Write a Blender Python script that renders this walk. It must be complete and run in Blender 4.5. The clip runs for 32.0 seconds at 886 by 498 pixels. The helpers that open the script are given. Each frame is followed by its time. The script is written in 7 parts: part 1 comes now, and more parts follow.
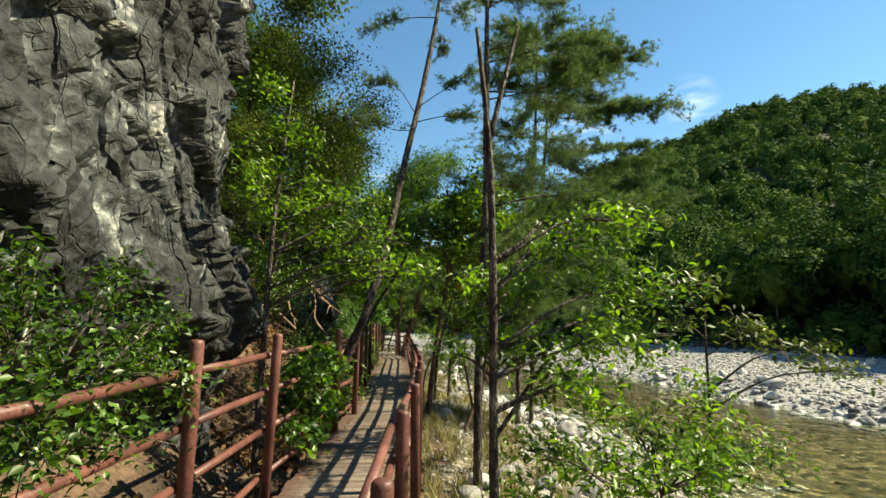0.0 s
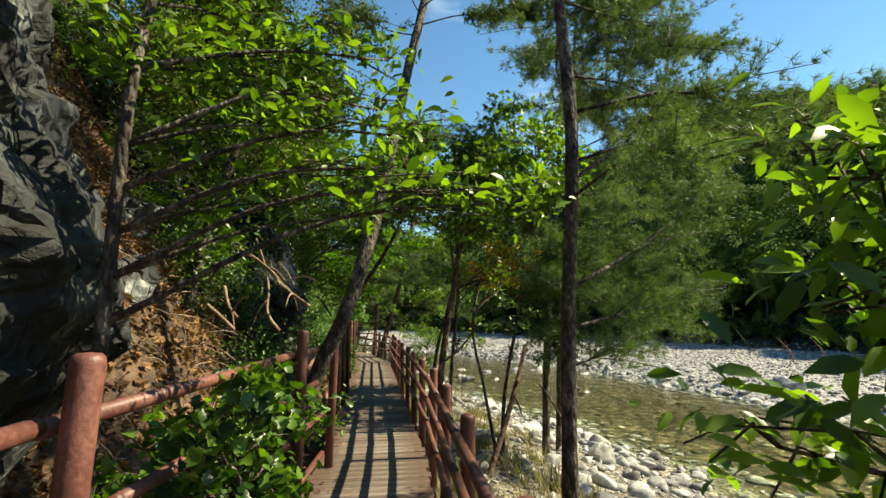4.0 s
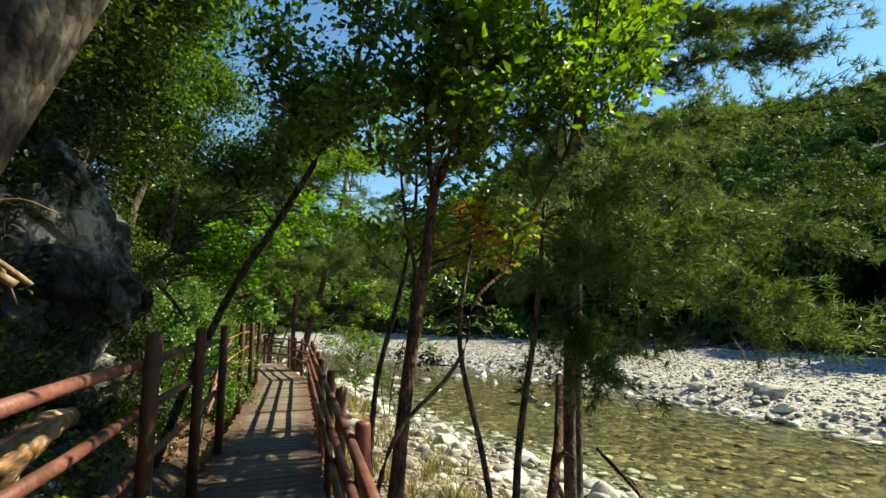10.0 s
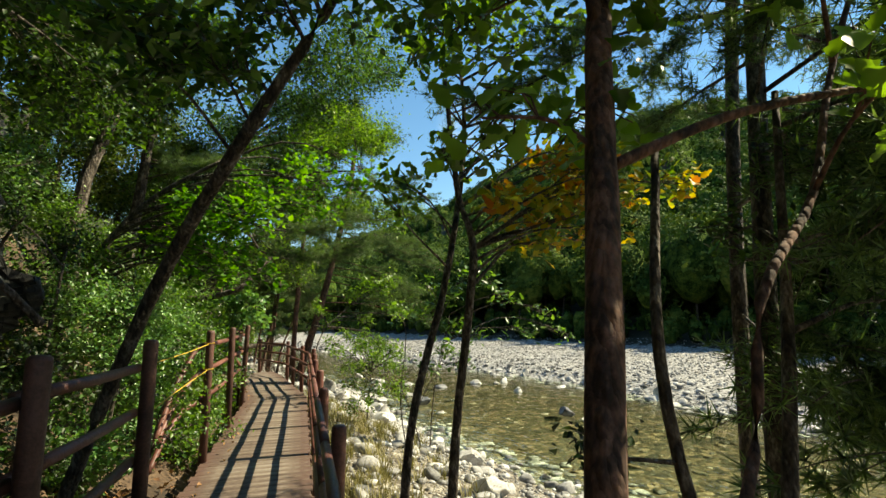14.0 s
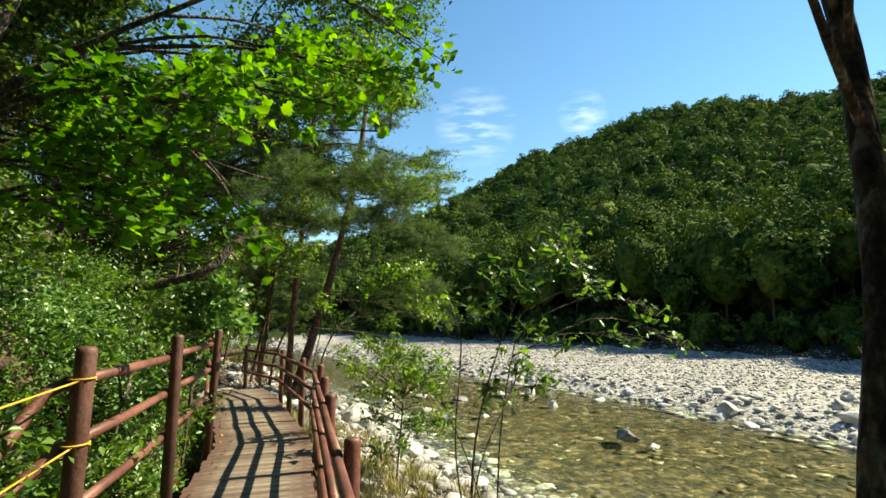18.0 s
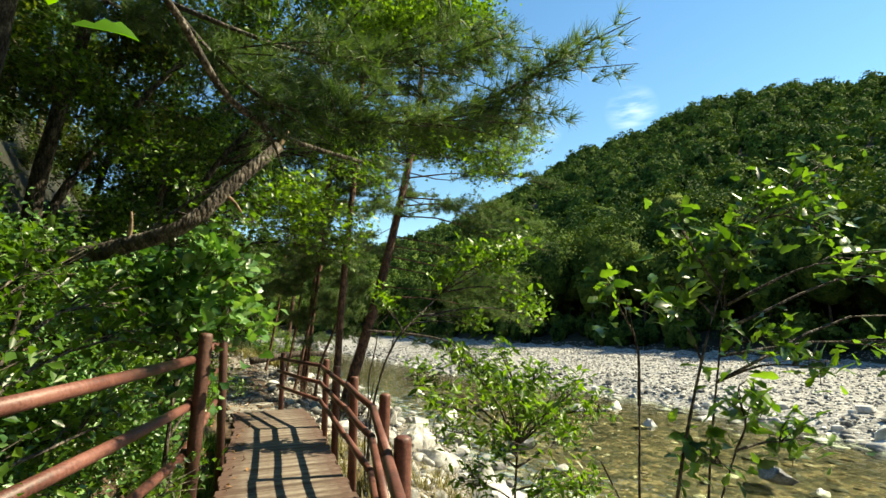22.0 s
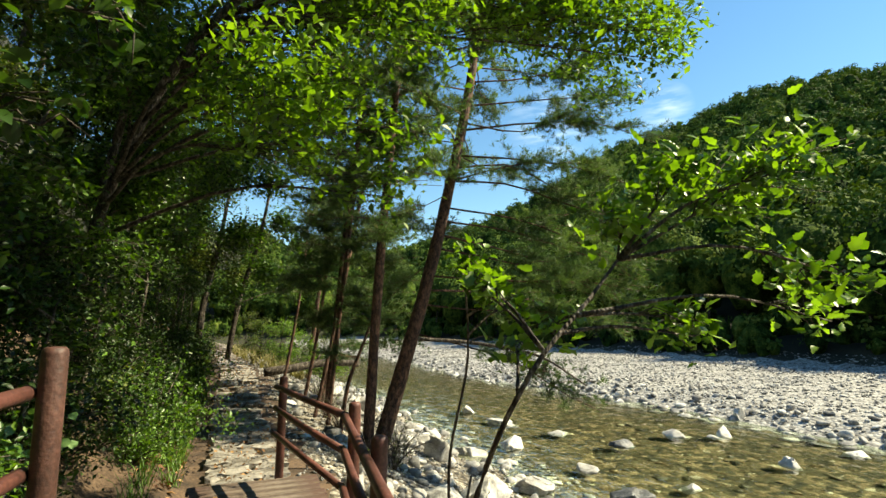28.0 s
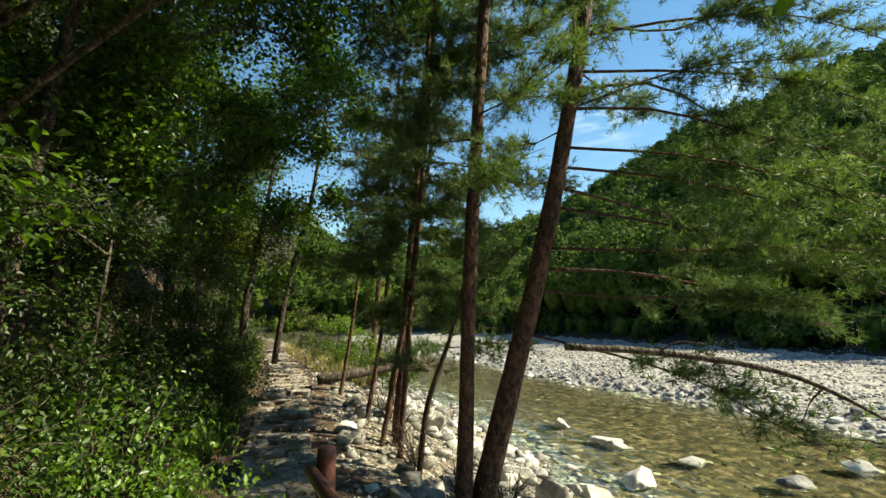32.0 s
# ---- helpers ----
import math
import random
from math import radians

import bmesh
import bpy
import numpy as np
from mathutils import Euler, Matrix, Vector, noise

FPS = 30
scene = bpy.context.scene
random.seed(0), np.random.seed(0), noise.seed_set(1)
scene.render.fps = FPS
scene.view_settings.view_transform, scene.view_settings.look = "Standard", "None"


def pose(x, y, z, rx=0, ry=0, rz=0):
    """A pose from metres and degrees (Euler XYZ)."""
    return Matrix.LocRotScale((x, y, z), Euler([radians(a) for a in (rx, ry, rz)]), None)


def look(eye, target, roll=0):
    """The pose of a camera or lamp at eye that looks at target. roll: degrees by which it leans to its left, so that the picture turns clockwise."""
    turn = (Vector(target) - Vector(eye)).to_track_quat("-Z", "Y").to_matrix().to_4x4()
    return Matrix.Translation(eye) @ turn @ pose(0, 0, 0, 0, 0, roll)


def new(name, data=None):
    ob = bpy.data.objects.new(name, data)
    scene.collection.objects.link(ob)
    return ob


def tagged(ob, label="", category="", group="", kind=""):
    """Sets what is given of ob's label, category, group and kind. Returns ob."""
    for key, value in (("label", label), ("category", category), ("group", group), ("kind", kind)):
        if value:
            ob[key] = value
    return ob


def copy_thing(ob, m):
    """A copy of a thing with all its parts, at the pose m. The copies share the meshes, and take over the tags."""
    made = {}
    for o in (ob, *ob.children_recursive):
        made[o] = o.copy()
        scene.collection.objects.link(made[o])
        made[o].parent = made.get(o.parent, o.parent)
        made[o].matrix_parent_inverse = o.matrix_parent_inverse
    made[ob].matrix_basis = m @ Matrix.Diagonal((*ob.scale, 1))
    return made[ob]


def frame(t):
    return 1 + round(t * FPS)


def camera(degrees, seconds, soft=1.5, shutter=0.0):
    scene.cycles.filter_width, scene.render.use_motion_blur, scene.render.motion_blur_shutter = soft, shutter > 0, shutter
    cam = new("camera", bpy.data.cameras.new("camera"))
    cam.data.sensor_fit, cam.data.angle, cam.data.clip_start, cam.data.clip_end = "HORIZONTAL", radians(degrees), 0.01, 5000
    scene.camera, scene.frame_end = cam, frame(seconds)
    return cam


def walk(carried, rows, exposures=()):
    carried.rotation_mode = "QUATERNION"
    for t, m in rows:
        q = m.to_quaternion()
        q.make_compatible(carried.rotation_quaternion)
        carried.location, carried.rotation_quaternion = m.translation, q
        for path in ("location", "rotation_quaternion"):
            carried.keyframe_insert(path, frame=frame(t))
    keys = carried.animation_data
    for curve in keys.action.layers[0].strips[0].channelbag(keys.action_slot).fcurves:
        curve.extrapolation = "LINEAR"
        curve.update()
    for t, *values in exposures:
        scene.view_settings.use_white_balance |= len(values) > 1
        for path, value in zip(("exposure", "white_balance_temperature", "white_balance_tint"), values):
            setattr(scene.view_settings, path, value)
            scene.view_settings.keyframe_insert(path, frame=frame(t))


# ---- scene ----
cam = camera(85.1, 32.0)
PATH = [
    (0, pose(0.000, 0.000, 1.494, 98.49, -0.21, -5.02)),
    (0.5, pose(-0.127, 0.382, 1.482, 98.41, -0.27, -5.89)),
    (1, pose(-0.219, 0.752, 1.477, 98.33, -0.36, -6.53)),
    (1.5, pose(-0.273, 1.150, 1.488, 98.30, -0.38, -6.64)),
    (2, pose(-0.320, 1.583, 1.467, 98.24, -0.33, -6.97)),
    (2.5, pose(-0.342, 1.969, 1.469, 98.21, -0.38, -7.26)),
    (3, pose(-0.341, 2.364, 1.486, 98.18, -0.33, -7.10)),
    (3.5, pose(-0.342, 2.741, 1.482, 98.14, -0.08, -7.46)),
    (5.5, pose(-0.205, 3.791, 1.447, 98.16, -0.49, -12.07)),
    (6, pose(-0.168, 4.120, 1.451, 98.17, -0.29, -12.80)),
    (6.5, pose(-0.146, 4.449, 1.452, 98.13, 0.07, -13.56)),
    (7, pose(-0.119, 4.813, 1.462, 98.15, 0.27, -14.62)),
    (7.5, pose(-0.080, 5.192, 1.466, 98.12, 0.31, -15.03)),
    (8, pose(-0.070, 5.552, 1.455, 98.09, 0.27, -15.25)),
    (8.5, pose(-0.055, 5.879, 1.455, 98.17, 0.19, -15.97)),
    (9, pose(-0.018, 6.247, 1.452, 98.15, 0.15, -16.11)),
    (9.5, pose(-0.009, 6.607, 1.457, 98.13, 0.19, -16.07)),
    (10, pose(-0.000, 6.956, 1.472, 98.13, 0.23, -16.78)),
    (10.5, pose(0.037, 7.302, 1.471, 98.04, 0.27, -16.94)),
    (11, pose(0.073, 7.659, 1.479, 98.04, 0.32, -16.93)),
    (11.5, pose(0.100, 7.999, 1.490, 98.12, 0.48, -17.14)),
    (12, pose(0.114, 8.293, 1.489, 98.13, 0.53, -16.81)),
    (12.5, pose(0.108, 8.569, 1.500, 98.17, 0.52, -16.56)),
    (13, pose(0.099, 8.865, 1.513, 98.18, 0.50, -16.98)),
    (13.5, pose(0.126, 9.154, 1.517, 98.08, 0.44, -16.94)),
    (14, pose(0.155, 9.438, 1.533, 98.05, 0.22, -16.14)),
    (14.5, pose(0.179, 9.755, 1.543, 98.05, 0.01, -15.47)),
    (16.5, pose(0.110, 11.638, 1.559, 98.12, 0.48, -14.17)),
    (17, pose(0.121, 12.094, 1.558, 98.12, 0.20, -14.92)),
    (17.5, pose(0.108, 12.476, 1.543, 98.15, 0.09, -16.11)),
    (18, pose(0.093, 12.817, 1.523, 98.21, -0.04, -16.55)),
    (18.5, pose(0.101, 13.161, 1.523, 98.30, -0.09, -16.08)),
    (19, pose(0.082, 13.488, 1.516, 98.30, -0.12, -16.17)),
    (19.5, pose(0.095, 13.889, 1.517, 98.27, -0.15, -16.20)),
    (20, pose(0.116, 14.263, 1.522, 98.28, -0.16, -15.41)),
    (20.5, pose(0.118, 14.614, 1.505, 98.28, -0.12, -14.46)),
    (21, pose(0.119, 14.966, 1.501, 98.36, -0.12, -13.37)),
    (21.5, pose(0.122, 15.325, 1.495, 98.42, -0.10, -11.79)),
    (22, pose(0.105, 15.672, 1.478, 98.46, -0.10, -11.10)),
    (22.5, pose(0.094, 15.995, 1.486, 98.50, -0.23, -10.98)),
    (23, pose(0.118, 16.326, 1.488, 98.49, -0.22, -10.94)),
    (23.5, pose(0.114, 16.648, 1.474, 98.53, -0.17, -11.49)),
    (24, pose(0.130, 16.988, 1.476, 98.59, -0.33, -11.80)),
    (24.5, pose(0.169, 17.374, 1.473, 98.63, -0.44, -11.43)),
    (26.5, pose(0.138, 18.401, 1.465, 98.79, -0.46, -9.19)),
    (27, pose(0.084, 18.707, 1.473, 98.81, -0.48, -8.51)),
    (27.5, pose(0.036, 19.009, 1.480, 98.72, -0.41, -7.93)),
    (28, pose(-0.021, 19.337, 1.492, 98.66, -0.27, -7.59)),
    (28.5, pose(-0.076, 19.727, 1.516, 98.61, -0.14, -7.96)),
    (29, pose(-0.102, 20.154, 1.534, 98.43, 0.00, -7.85)),
    (29.5, pose(-0.139, 20.567, 1.549, 98.34, 0.11, -7.12)),
    (30, pose(-0.196, 20.945, 1.553, 98.29, 0.13, -6.46)),
    (30.5, pose(-0.261, 21.299, 1.543, 98.20, 0.14, -5.29)),
    (31, pose(-0.336, 21.655, 1.533, 98.16, 0.25, -3.81)),
    (31.5, pose(-0.422, 22.032, 1.519, 98.14, 0.33, -2.66)),
    (32, pose(-0.503, 22.434, 1.495, 98.05, 0.26, -1.12)),
]
walk(cam, PATH, [(0, 1.08, 8000, -2), (6, 1.1, 8000, -2), (13, 1.06, 8000, -2), (17, 1.16, 8000, -2), (20, 1.24, 8000, -2), (24, 1.2, 8000, -2), (28, 1.14, 8000, -2), (32, 1.1, 8000, -2)])

# ---- light: clear sky, sun square to the walkway from the river side ----
SUN_ELEV, SUN_AZ = radians(45), radians(90)
world = bpy.data.worlds.new("sky")
world.use_nodes = True
scene.world = world
wn, wl = world.node_tree.nodes, world.node_tree.links
sky = wn.new("ShaderNodeTexSky")
sky.sky_type, sky.sun_disc = "NISHITA", False
sky.sun_elevation, sky.sun_rotation = SUN_ELEV, SUN_AZ
sky.air_density, sky.dust_density, sky.ozone_density = 1.0, 0.0, 2.5
wn["Background"].inputs["Strength"].default_value = 0.115
vivid = wn.new("ShaderNodeHueSaturation")
vivid.inputs["Saturation"].default_value = 1.2
wl.new(sky.outputs["Color"], vivid.inputs["Color"])
# a few thin wisps of high cloud
wco, wmap, wno, wra, wmi = (wn.new("ShaderNode" + k) for k in ("TexCoord", "Mapping", "TexNoise", "MapRange", "Mix"))
wmap.inputs["Scale"].default_value = (2.2, 2.2, 9.0)
wmap.inputs["Rotation"].default_value = (0.35, 0.0, 0.4)
wno.inputs["Scale"].default_value, wno.inputs["Detail"].default_value = 1.6, 7.0
wl.new(wco.outputs["Generated"], wmap.inputs["Vector"])
wl.new(wmap.outputs["Vector"], wno.inputs["Vector"])
wra.inputs["From Min"].default_value, wra.inputs["From Max"].default_value, wra.inputs["To Max"].default_value = 0.68, 0.9, 0.4
wl.new(wno.outputs["Fac"], wra.inputs["Value"])
wmi.data_type = "RGBA"
wmi.inputs[7].default_value = (9.0, 9.6, 10.0, 1)
# two streaks of cirrus above the far end of the valley
cmap, cno, cra = (wn.new("ShaderNode" + k) for k in ("Mapping", "TexNoise", "MapRange"))
cmap.inputs["Scale"].default_value, cmap.inputs["Rotation"].default_value = (6.0, 6.0, 30.0), (0.0, 0.35, 0.0)
cno.inputs["Scale"].default_value, cno.inputs["Detail"].default_value = 2.0, 6.0
wl.new(wco.outputs["Generated"], cmap.inputs["Vector"])
wl.new(cmap.outputs["Vector"], cno.inputs["Vector"])
cra.inputs["From Min"].default_value, cra.inputs["From Max"].default_value = 0.42, 0.75
wl.new(cno.outputs["Fac"], cra.inputs["Value"])
cover = wra.outputs["Result"]
for aim, reach in (((0.325, 0.865, 0.381), 0.085), ((0.509, 0.769, 0.388), 0.05)):
    far, fall, streak = wn.new("ShaderNodeVectorMath"), wn.new("ShaderNodeMapRange"), wn.new("ShaderNodeMath")
    far.operation = "DISTANCE"
    far.inputs[1].default_value = aim
    wl.new(wco.outputs["Generated"], far.inputs[0])
    fall.inputs["From Max"].default_value, fall.inputs["To Min"].default_value, fall.inputs["To Max"].default_value = reach, 0.55, 0.0
    wl.new(far.outputs["Value"], fall.inputs["Value"])
    streak.operation = "MULTIPLY_ADD"
    wl.new(fall.outputs["Result"], streak.inputs[0])
    wl.new(cra.outputs["Result"], streak.inputs[1])
    wl.new(cover, streak.inputs[2])
    cover = streak.outputs[0]
wl.new(cover, wmi.inputs[0])
wl.new(vivid.outputs["Color"], wmi.inputs[6])
wl.new(wmi.outputs[2], wn["Background"].inputs["Color"])
sun = new("sun", bpy.data.lights.new("sun", "SUN"))
sun.data.energy, sun.data.angle, sun.data.color = 5.0, radians(0.5), (1.0, 0.92, 0.78)
sun.matrix_world = look((60, 0, 60), (0, 0, 0))

rng = np.random.default_rng(7)


# ---- materials ----
def material(name, colours, scale=4.0, rough=0.8, bump=0.3, fine=30.0, island=0.0, metal=0.0, through_light=0.0, by_object=0.0, stretch=(1, 1, 1), detail=6.0, spec=0.5):
    """Noise over a colour ramp at two scales, with relief. island / by_object: spread of value between pieces. through_light: share of light let through (leaves)."""
    m = bpy.data.materials.new(name)
    m.use_nodes = True
    n, l = m.node_tree.nodes, m.node_tree.links
    b, out = n["Principled BSDF"], n["Material Output"]
    co = n.new("ShaderNodeTexCoord")
    mp = n.new("ShaderNodeMapping")
    mp.inputs["Scale"].default_value = stretch
    l.new(co.outputs["Object"], mp.inputs["Vector"])
    big, small = n.new("ShaderNodeTexNoise"), n.new("ShaderNodeTexNoise")
    big.inputs["Scale"].default_value, small.inputs["Scale"].default_value = scale, fine
    big.inputs["Detail"].default_value = small.inputs["Detail"].default_value = detail
    for tex in (big, small):
        l.new(mp.outputs["Vector"], tex.inputs["Vector"])
    mix = n.new("ShaderNodeMath")
    mix.operation = "MULTIPLY_ADD"
    mix.inputs[1].default_value = 0.45
    l.new(small.outputs["Fac"], mix.inputs[0])
    half = n.new("ShaderNodeMath")
    half.operation = "MULTIPLY_ADD"
    half.inputs[1].default_value, half.inputs[2].default_value = 0.75, -0.1
    l.new(big.outputs["Fac"], half.inputs[0])
    l.new(half.outputs[0], mix.inputs[2])
    sharp = n.new("ShaderNodeMath")
    sharp.operation = "MULTIPLY_ADD"
    sharp.inputs[1].default_value, sharp.inputs[2].default_value = 2.0, -0.5
    l.new(mix.outputs[0], sharp.inputs[0])
    value = sharp.outputs[0]
    if island or by_object:
        src = n.new("ShaderNodeNewGeometry").outputs["Random Per Island"] if island else n.new("ShaderNodeObjectInfo").outputs["Random"]
        add = n.new("ShaderNodeMath")
        add.operation = "MULTIPLY_ADD"
        k = island or by_object
        add.inputs[1].default_value = k
        sub = n.new("ShaderNodeMath")
        sub.operation = "SUBTRACT"
        l.new(value, sub.inputs[0])
        sub.inputs[1].default_value = k / 2
        l.new(src, add.inputs[0])
        l.new(sub.outputs[0], add.inputs[2])
        value = add.outputs[0]
    ramp = n.new("ShaderNodeValToRGB")
    while len(ramp.color_ramp.elements) < len(colours):
        ramp.color_ramp.elements.new(0.5)
    for e, (pos, c) in zip(ramp.color_ramp.elements, colours):
        e.position, e.color = pos, (*c, 1)
    l.new(value, ramp.inputs["Fac"])
    l.new(ramp.outputs["Color"], b.inputs["Base Color"])
    b.inputs["Roughness"].default_value, b.inputs["Metallic"].default_value = rough, metal
    b.inputs["Specular IOR Level"].default_value = spec
    if bump:
        bp = n.new("ShaderNodeBump")
        bp.inputs["Strength"].default_value, bp.inputs["Distance"].default_value = bump, 0.02
        l.new(mix.outputs[0], bp.inputs["Height"])
        l.new(bp.outputs["Normal"], b.inputs["Normal"])
    if through_light:
        tr, ms = n.new("ShaderNodeBsdfTranslucent"), n.new("ShaderNodeMixShader")
        hue = n.new("ShaderNodeMix")
        hue.data_type, hue.blend_type = "RGBA", "MULTIPLY"
        hue.inputs[0].default_value = 1.0
        hue.inputs[7].default_value = (1.5, 1.6, 0.5, 1)
        l.new(ramp.outputs["Color"], hue.inputs[6])
        l.new(hue.outputs[2], tr.inputs["Color"])
        ms.inputs[0].default_value = through_light
        l.new(b.outputs[0], ms.inputs[1])
        l.new(tr.outputs[0], ms.inputs[2])
        l.new(ms.outputs[0], out.inputs["Surface"])
    return m


M_LEAF = material("broad_leaf", [(0.1, (0.010, 0.030, 0.006)), (0.45, (0.047, 0.102, 0.014)), (0.9, (0.125, 0.24, 0.03))], 1.2, 0.38, 0, 9, island=0.75, through_light=0.36, detail=2, spec=0.5)
M_LEAF_LIGHT = material("young_leaf", [(0.1, (0.020, 0.055, 0.009)), (0.45, (0.072, 0.150, 0.021)), (0.9, (0.165, 0.285, 0.045))], 1.2, 0.36, 0, 9, island=0.75, through_light=0.42, detail=2, spec=0.5)
M_LEAF_YOUNG = material("sapling_leaf", [(0.1, (0.028, 0.070, 0.010)), (0.45, (0.098, 0.185, 0.022)), (0.9, (0.20, 0.33, 0.045))], 1.2, 0.38, 0, 9, island=0.75, through_light=0.48, detail=2, spec=0.5)
M_LEAF_VINE = material("vine_leaf", [(0.1, (0.030, 0.085, 0.025)), (0.45, (0.105, 0.23, 0.068)), (0.9, (0.25, 0.40, 0.16))], 1.2, 0.34, 0, 9, island=0.7, through_light=0.36, detail=2, spec=0.5)
M_LEAF_GOLD = material("yellowing_leaf", [(0.05, (0.06, 0.13, 0.015)), (0.28, (0.18, 0.22, 0.02)), (0.5, (0.40, 0.32, 0.025)), (0.68, (0.46, 0.26, 0.025)), (0.9, (0.40, 0.12, 0.02))], 1.5, 0.45, 0, 9, island=0.7, through_light=0.4, detail=2, spec=0.3)
M_LEAF_OLIVE = material("olive_leaf", [(0.1, (0.018, 0.032, 0.008)), (0.45, (0.065, 0.105, 0.018)), (0.9, (0.17, 0.21, 0.045))], 1.2, 0.48, 0, 9, island=0.7, through_light=0.3, detail=2, spec=0.3)
M_DRY = material("dry_leaf", [(0.2, (0.09, 0.04, 0.02)), (0.5, (0.22, 0.11, 0.05)), (0.8, (0.38, 0.22, 0.10))], 2, 0.8, 0, 9, island=0.6, through_light=0.15, detail=2)
M_NEEDLE = material("pine_needle", [(0.1, (0.020, 0.046, 0.020)), (0.45, (0.072, 0.122, 0.050)), (0.9, (0.15, 0.225, 0.105))], 1.0, 0.5, 0, 9, island=0.6, through_light=0.36, detail=2, spec=0.35)
# darker copy of the broad leaf: shade of the slope put into its colour
M_LEAF_SHADED = material("shaded_leaf", [(0.1, (0.006, 0.018, 0.005)), (0.45, (0.023, 0.046, 0.010)), (0.9, (0.056, 0.115, 0.022))], 1.2, 0.45, 0, 9, island=0.75, through_light=0.28, detail=2, spec=0.3)
M_WOODS = material("woodland_leaf", [(0.1, (0.011, 0.028, 0.007)), (0.4, (0.038, 0.078, 0.016)), (0.62, (0.077, 0.128, 0.024)), (0.9, (0.155, 0.195, 0.038))], 0.22, 0.8, 0, 0.9, island=0.22, through_light=0.1, detail=2, spec=0.1)
# darker than the woodland leaf: shade inside the crowns put into colour
M_CROWN_SHADE = material("woodland_crown_shade", [(0.1, (0.005, 0.011, 0.003)), (0.35, (0.022, 0.046, 0.009)), (0.6, (0.056, 0.096, 0.016)), (0.9, (0.12, 0.155, 0.03))], 1.6, 0.9, 1.0, 7.0, island=0.5, detail=6, spec=0.05)
next(x for x in M_CROWN_SHADE.node_tree.nodes if x.bl_idname == "ShaderNodeBump").inputs["Distance"].default_value = 0.35
M_MAPLE = material("maple_leaf", [(0.1, (0.03, 0.095, 0.008)), (0.45, (0.085, 0.22, 0.016)), (0.9, (0.19, 0.36, 0.03))], 1.2, 0.5, 0, 9, island=0.6, through_light=0.5, detail=2, spec=0.25)
M_BARK = material("bark", [(0.25, (0.014, 0.011, 0.008)), (0.45, (0.042, 0.032, 0.024)), (0.62, (0.085, 0.066, 0.052)), (0.82, (0.20, 0.175, 0.15))], 16, 0.9, 1.0, 70, stretch=(1, 1, 0.5))
M_BARK_RED = material("red_pine_bark", [(0.25, (0.025, 0.014, 0.01)), (0.48, (0.075, 0.038, 0.026)), (0.8, (0.19, 0.10, 0.07))], 15, 0.9, 1.0, 60, stretch=(1, 1, 0.5))
M_BARK_PALE = material("pale_dead_wood", [(0.2, (0.09, 0.055, 0.033)), (0.5, (0.22, 0.145, 0.09)), (0.8, (0.40, 0.30, 0.21))], 6, 0.85, 0.5, 50, stretch=(1, 1, 0.3))
M_LOG = material("fresh_split_wood", [(0.25, (0.035, 0.020, 0.012)), (0.45, (0.13, 0.07, 0.034)), (0.62, (0.28, 0.15, 0.07)), (0.85, (0.45, 0.32, 0.20))], 5, 0.85, 0.7, 40, stretch=(1, 0.3, 1))
M_PAINT = material("red_brown_paint", [(0.2, (0.066, 0.026, 0.020)), (0.5, (0.135, 0.049, 0.038)), (0.8, (0.22, 0.092, 0.072))], 3, 0.5, 0.25, 60, by_object=0.12)
# darker copy of the railing paint: shade on the slope posts put into colour
M_PAINT_SHADED = material("shaded_dark_paint", [(0.2, (0.035, 0.017, 0.013)), (0.5, (0.075, 0.032, 0.024)), (0.8, (0.13, 0.058, 0.044))], 3, 0.6, 0.35, 60, by_object=0.2)
M_PLANK = material("worn_plank", [(0.1, (0.05, 0.033, 0.026)), (0.4, (0.12, 0.085, 0.066)), (0.65, (0.20, 0.16, 0.13)), (0.9, (0.28, 0.24, 0.2))], 3.0, 0.85, 0.6, 45, by_object=0.3, stretch=(0.4, 3, 3))
M_ROCK = material("cliff_rock", [(0.22, (0.009, 0.010, 0.010)), (0.42, (0.024, 0.026, 0.026)), (0.57, (0.044, 0.050, 0.051)), (0.71, (0.088, 0.098, 0.096)), (0.83, (0.24, 0.25, 0.24)), (0.96, (0.48, 0.47, 0.43))], 1.3, 0.8, 1.0, 13, detail=12)
M_BOULDER = material("pale_boulder", [(0.15, (0.23, 0.22, 0.205)), (0.5, (0.46, 0.445, 0.415)), (0.85, (0.70, 0.68, 0.64))], 3.5, 0.75, 0.8, 30, by_object=0.3)
M_BOULDER_DARK = material("dark_boulder", [(0.2, (0.05, 0.055, 0.06)), (0.5, (0.12, 0.125, 0.13)), (0.8, (0.28, 0.28, 0.28))], 4, 0.7, 0.8, 30)
M_PEBBLE = material("river_pebble", [(0.05, (0.078, 0.077, 0.075)), (0.35, (0.215, 0.208, 0.198)), (0.65, (0.37, 0.36, 0.345)), (0.95, (0.62, 0.605, 0.58))], 2.0, 0.8, 0.4, 25, island=0.7)
M_GRAVEL = material("gravel", [(0.1, (0.095, 0.092, 0.086)), (0.45, (0.25, 0.24, 0.225)), (0.8, (0.44, 0.425, 0.40))], 6.0, 0.85, 1.0, 35)
M_SOIL = material("leaf_litter_soil", [(0.2, (0.026, 0.018, 0.012)), (0.5, (0.070, 0.044, 0.028)), (0.8, (0.15, 0.096, 0.060))], 2.2, 0.95, 1.0, 28)
# near-black: shade under the trees is put into the floor's colour
M_FOREST = material("shaded_forest_floor", [(0.2, (0.010, 0.011, 0.006)), (0.5, (0.022, 0.023, 0.012)), (0.8, (0.045, 0.042, 0.022))], 0.3, 0.95, 1.0, 6)
